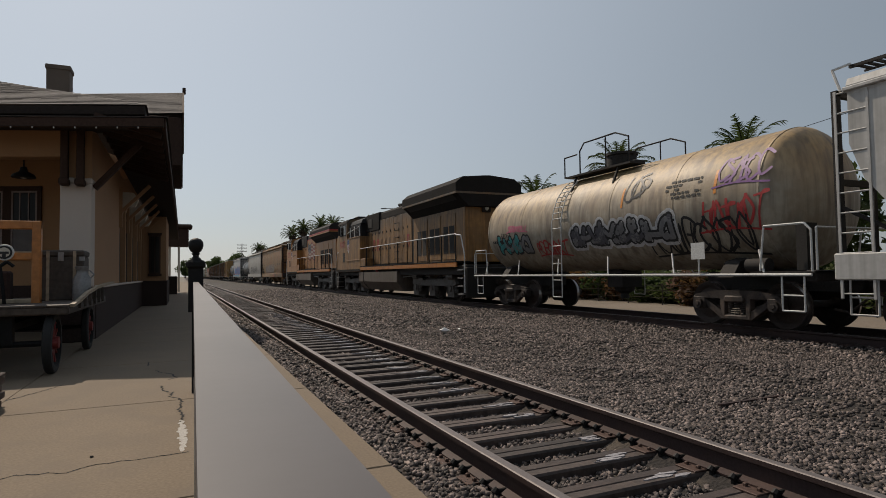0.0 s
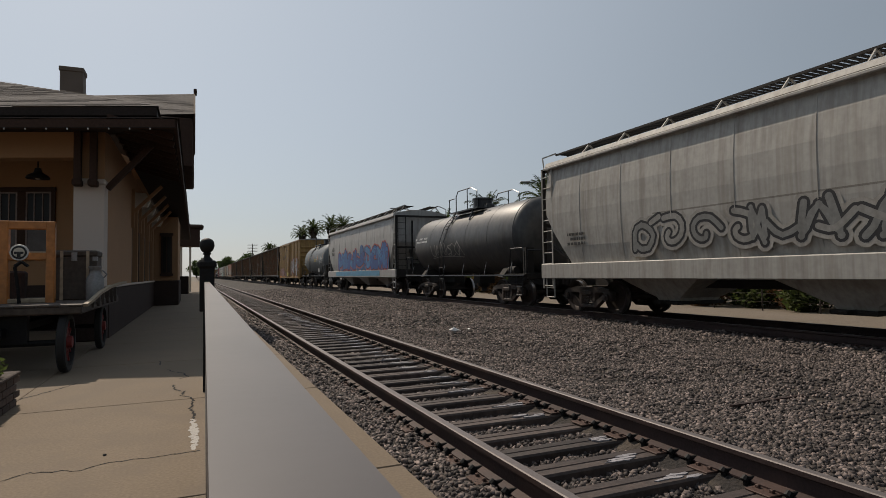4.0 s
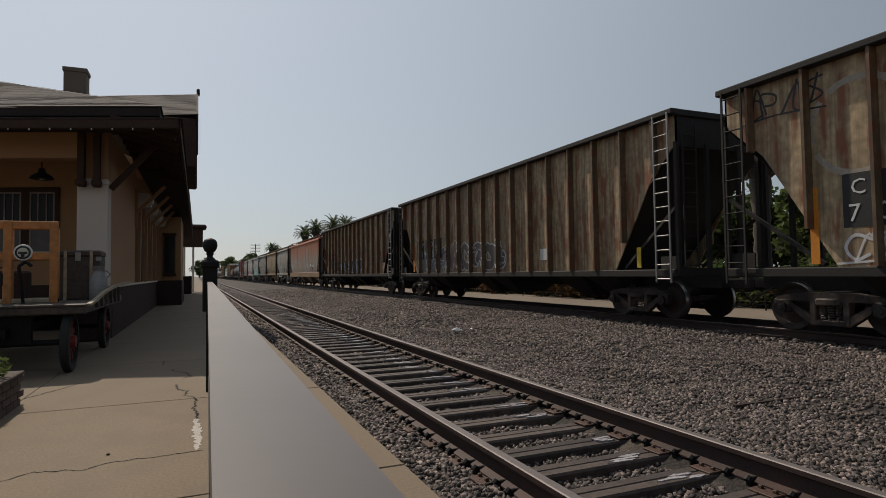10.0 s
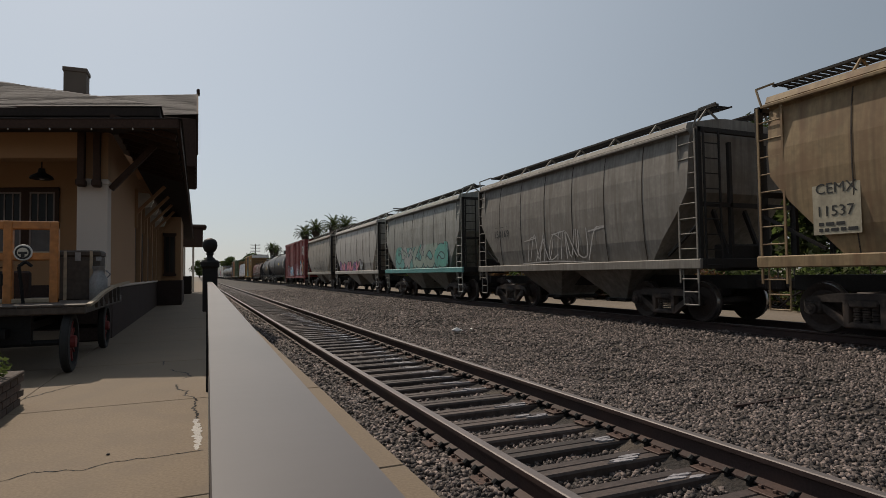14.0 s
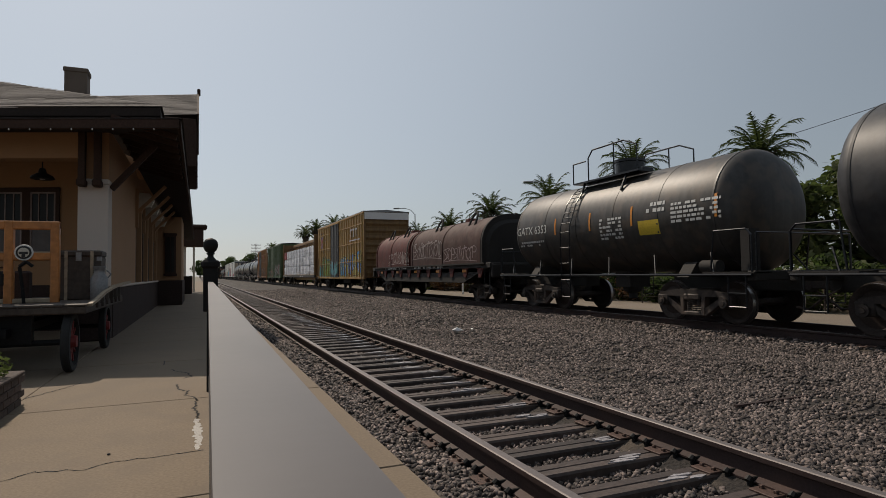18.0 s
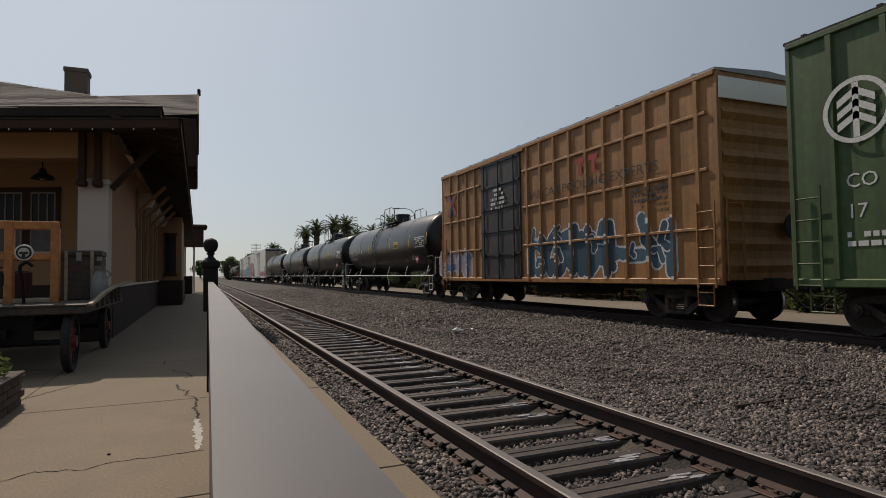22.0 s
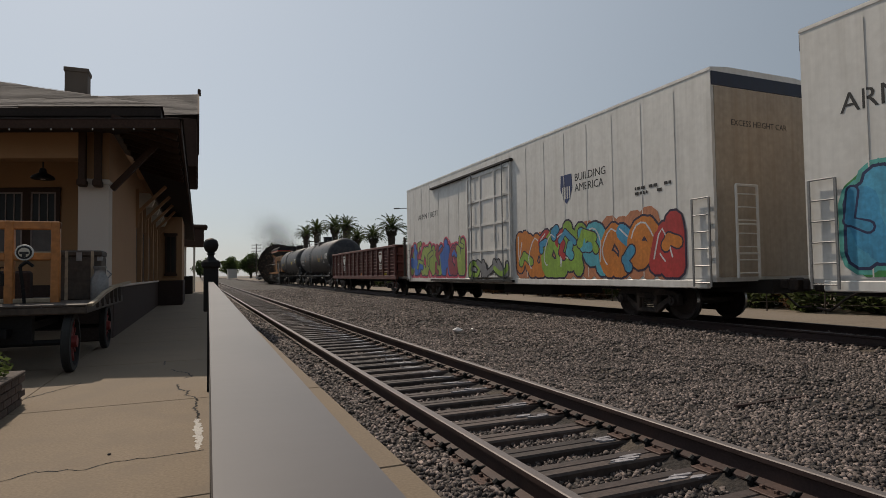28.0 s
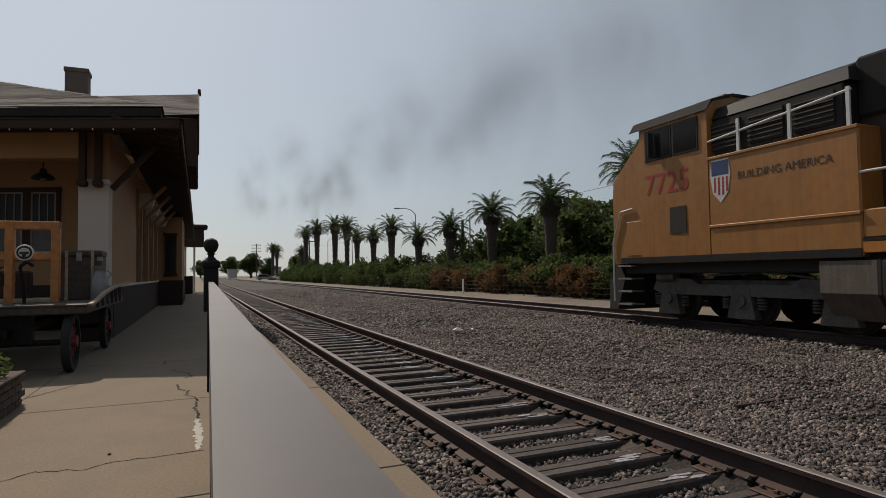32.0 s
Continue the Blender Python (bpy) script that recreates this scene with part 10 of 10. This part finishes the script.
lettering("CLOSE AND LOCK", 0.1, c2, -1.588, 11.4, 2.75, "stencil_black")
lettering("DOOR BEFORE", 0.1, c2, -1.588, 11.4, 2.6, "stencil_black")
lettering("MOVING CAR", 0.1, c2, -1.588, 11.4, 2.45, "stencil_black")
plaque(c, -1.533, 1.35, 2.2, 1.15, 1.4, "orange_mark", "notice")

# gondola, two last tanks, pushing locomotive
on(gondola(633.0, 16.4, "brown red gondola car with ribbed sides and faded emblems"))
c = on(tank_car(650.3, 16.2, 1.5, 2.75, C["tank_dusty"], "dull black tank car with small white stencils"))
bend(lettering("ACFX 95838", 0.22, c, -1.503, 14.6, 2.4, "stencil_white"), 1.5, 2.75)
for a, b, z0, z1, r, m2 in ((1.3, 2.3, 2.5, 3.0, 5, "stencil_white"), (4.4, 5.4, 2.35, 2.65, 3, "yellow_mark"), (2.7, 3.2, 2.2, 2.5, 3, "stencil_white"), (13.2, 14.5, 2.1, 2.3, 2, "stencil_white")):
    bend(stencil(c, -1.5, a, b, z0, z1, r, m2, int(a * 20) + 7), 1.5, 2.75)
for q in (3.5, 5.6, 7.8, 12.0):
    tank_mark(c, 1.5, 2.75, q, q + 0.07, 2.45, 2.95, "orange_mark", "reflector")
c = on(tank_car(667.6, 15.0, 1.5, 2.75, C["tank_dusty"], "dull black tank car with yellow marks", "under", "under"))
for q in (1.2, 3.6, 6.0, 10.0):
    tank_mark(c, 1.5, 2.75, q, q + 0.07, 2.45, 3.0, "yellow_mark", "reflector")
tank_mark(c, 1.5, 2.75, 4.0, 4.7, 2.4, 2.7, "yellow_mark", "warning_panel")
bend(lettering("NATX 231087", 0.2, c, -1.503, 12.9, 2.35, "yellow_mark"), 1.5, 2.75)
bend(stencil(c, -1.5, 1.5, 2.5, 2.5, 3.0, 5, "stencil_white", 151), 1.5, 2.75)
on(locomotive(683.2, 20.5, "7725", True, "loco_yellow", "yellow diesel locomotive pushing at the rear with painted flag", "loco_roof"))

TIMES = (0.0, 5.5, 10.0, 14.5, 19.0, 23.0, 28.0, 32.0)
RUN = (0.0, 118.9, 215.3, 311.9, 407.3, 494.0, 602.8, 691.4)


# ------------------------------------------------------------------ exhaust smoke of the pushing locomotive, in drifting pieces
def smoke_material():
    m = bpy.data.materials.new("exhaust smoke")
    m.use_nodes = True
    nd, ln = m.node_tree.nodes, m.node_tree.links
    bs = nd["Principled BSDF"]
    bs.inputs["Base Color"].default_value = (0.17, 0.135, 0.11, 1)
    bs.inputs["Roughness"].default_value = 1.0
    bs.inputs["Specular IOR Level"].default_value = 0.0
    tc = nd.new("ShaderNodeTexCoord")
    gr = nd.new("ShaderNodeTexGradient")
    gr.gradient_type = "SPHERICAL"
    ln.new(tc.outputs["Object"], gr.inputs["Vector"])
    mp = nd.new("ShaderNodeMapRange")
    mp.interpolation_type = "SMOOTHSTEP"
    mp.inputs["To Max"].default_value = 0.2
    ln.new(gr.outputs["Fac"], mp.inputs["Value"])
    nz = nd.new("ShaderNodeTexNoise")
    nz.inputs["Scale"].default_value = 1.5
    nz.inputs["Detail"].default_value = 5.0
    ln.new(tc.outputs["Object"], nz.inputs["Vector"])
    rg = nd.new("ShaderNodeMapRange")
    rg.inputs["From Min"].default_value, rg.inputs["From Max"].default_value = 0.28, 0.75
    ln.new(nz.outputs["Fac"], rg.inputs["Value"])
    mu = nd.new("ShaderNodeMath")
    mu.operation = "MULTIPLY"
    ln.new(mp.outputs[0], mu.inputs[0])
    ln.new(rg.outputs[0], mu.inputs[1])
    ln.new(mu.outputs[0], bs.inputs["Alpha"])
    return m


M["smoke"] = smoke_material()
SMOKE = []
sm_cloud = []
XR = random.Random(91)
puff_mesh = Mesh()
ring = [(math.cos(a), math.sin(a)) for a in [i * math.pi / 10 for i in range(20)]]
puff_mesh.add([(0, -0.25, 0)] + [(u * 0.55, -0.17, w * 0.55) for u, w in ring] + [(u, 0.0, w) for u, w in ring], [(0, 1 + (i + 1) % 20, 1 + i) for i in range(20)] + [(1 + i, 1 + (i + 1) % 20, 21 + (i + 1) % 20, 21 + i) for i in range(20)])
puff_data = cloud_data("smoke_puff", puff_mesh, ["smoke"])
STACK_Y = 9.2
LOCO_Y = 683.2


def run_at(t):
    for (t0, s0), (t1, s1) in zip(zip(TIMES, RUN), zip(TIMES[1:], RUN[1:])):
        if t <= t1:
            return s0 + (s1 - s0) * (t - t0) / (t1 - t0)
    return RUN[-1]


scene.cycles.transparent_max_bounces = 32
for k in range(44):
    born = 26.9 + 5.0 * k / 43
    size = XR.uniform(0.75, 0.85)
    ob = part("smoke_puff", puff_data, None, None)
    tagged(ob, "thin drifting puff of brown grey exhaust smoke", "smoke", "exhaust smoke")
    ob.scale = (size * 4.2,) * 3 if k % 3 else (size * 6.2,) * 3
    SMOKE.append((ob, born, XR.uniform(-1.6, 1.6), XR.uniform(2.6, 5.2), XR.uniform(-2.0, 1.0)))


def smoke_rows(born, side, rise, along):
    rows = [(t, pose(FAR_X, LOCO_Y + STACK_Y - run_at(t), RAIL_FAR + 2.6)) for t in (0.0, 5.5, 10.0, 14.5, 19.0, 23.0, born - 0.2)]
    y0 = LOCO_Y + STACK_Y - run_at(born)
    rows.append((born, pose(FAR_X, y0, RAIL_FAR + 4.6)))
    t = born + 0.25
    while t < 32.2:
        a = t - born
        z = 5.0 + rise * 2.1 * (1 - math.exp(-a / 1.6))
        rows.append((min(t, 32.2), pose(FAR_X + side * a * 0.9, y0 - 5.5 * (1 - math.exp(-a / 0.6)) + along * a, RAIL_FAR + z, 0, 0, 12 * a)))
        t += 0.5
    if rows[-1][0] < 32.0:
        a = 32.0 - born
        z = 5.0 + rise * 2.1 * (1 - math.exp(-a / 1.6))
        rows.append((32.0, pose(FAR_X + side * a * 0.9, y0 - 5.5 * (1 - math.exp(-a / 0.6)) + along * a, RAIL_FAR + z, 0, 0, 12 * a)))
    return rows


def motions():
    for car, y in ROLLING:
        walk(car, [(t, pose(FAR_X, y - s, RAIL_FAR)) for t, s in zip(TIMES, RUN)])
    for ob, born, side, rise, along in SMOKE:
        walk(ob, smoke_rows(born, side, rise, along))

# ------------------------------------------------------------------ each loose piece of a paired part becomes a part of its own
SINGLE = ("end_post", "side_seam", "corner_post", "bulkhead_post", "underframe", "door_track", "end_platform", "eave_strip", "side_sill", "roof_edge", "end_frame", "corner", "strip", "equipment_bead", "radiator_door", "screen", "emblem_bar", "coping")


def islands(me):
    lead = list(range(len(me.vertices)))

    def find(i):
        while lead[i] != i:
            lead[i] = lead[lead[i]]
            i = lead[i]
        return i
    for e in me.edges:
        a, b = find(e.vertices[0]), find(e.vertices[1])
        if a != b:
            lead[a] = b
    sets = {}
    for p in me.polygons:
        sets.setdefault(find(p.vertices[0]), []).append(p)
    return list(sets.values())


for ob in list(bpy.data.objects):
    stem = ob.name.split(".")[0]
    if ob.type == "MESH" and stem in SINGLE and ob.data.users == 1 and not ob.children:
        groups = islands(ob.data)
        if 2 <= len(groups) <= 8:
            co = [tuple(v.co) for v in ob.data.vertices]
            for g in groups:
                piece = Mesh()
                for p in g:
                    piece.add([co[i] for i in p.vertices], [tuple(range(len(p.vertices)))], p.material_index)
                me = bpy.data.meshes.new(stem)
                me.from_pydata(piece.v, [], piece.f)
                for m in ob.data.materials:
                    me.materials.append(m)
                me.polygons.foreach_set("material_index", piece.m)
                bm = bmesh.new()
                bm.from_mesh(me)
                bmesh.ops.remove_doubles(bm, verts=bm.verts, dist=1e-5)
                bm.to_mesh(me)
                bm.free()
                part(stem, me, None, ob.parent, ob.get("label", ""), at=ob.matrix_basis.copy())
            bpy.data.objects.remove(ob)



motions()
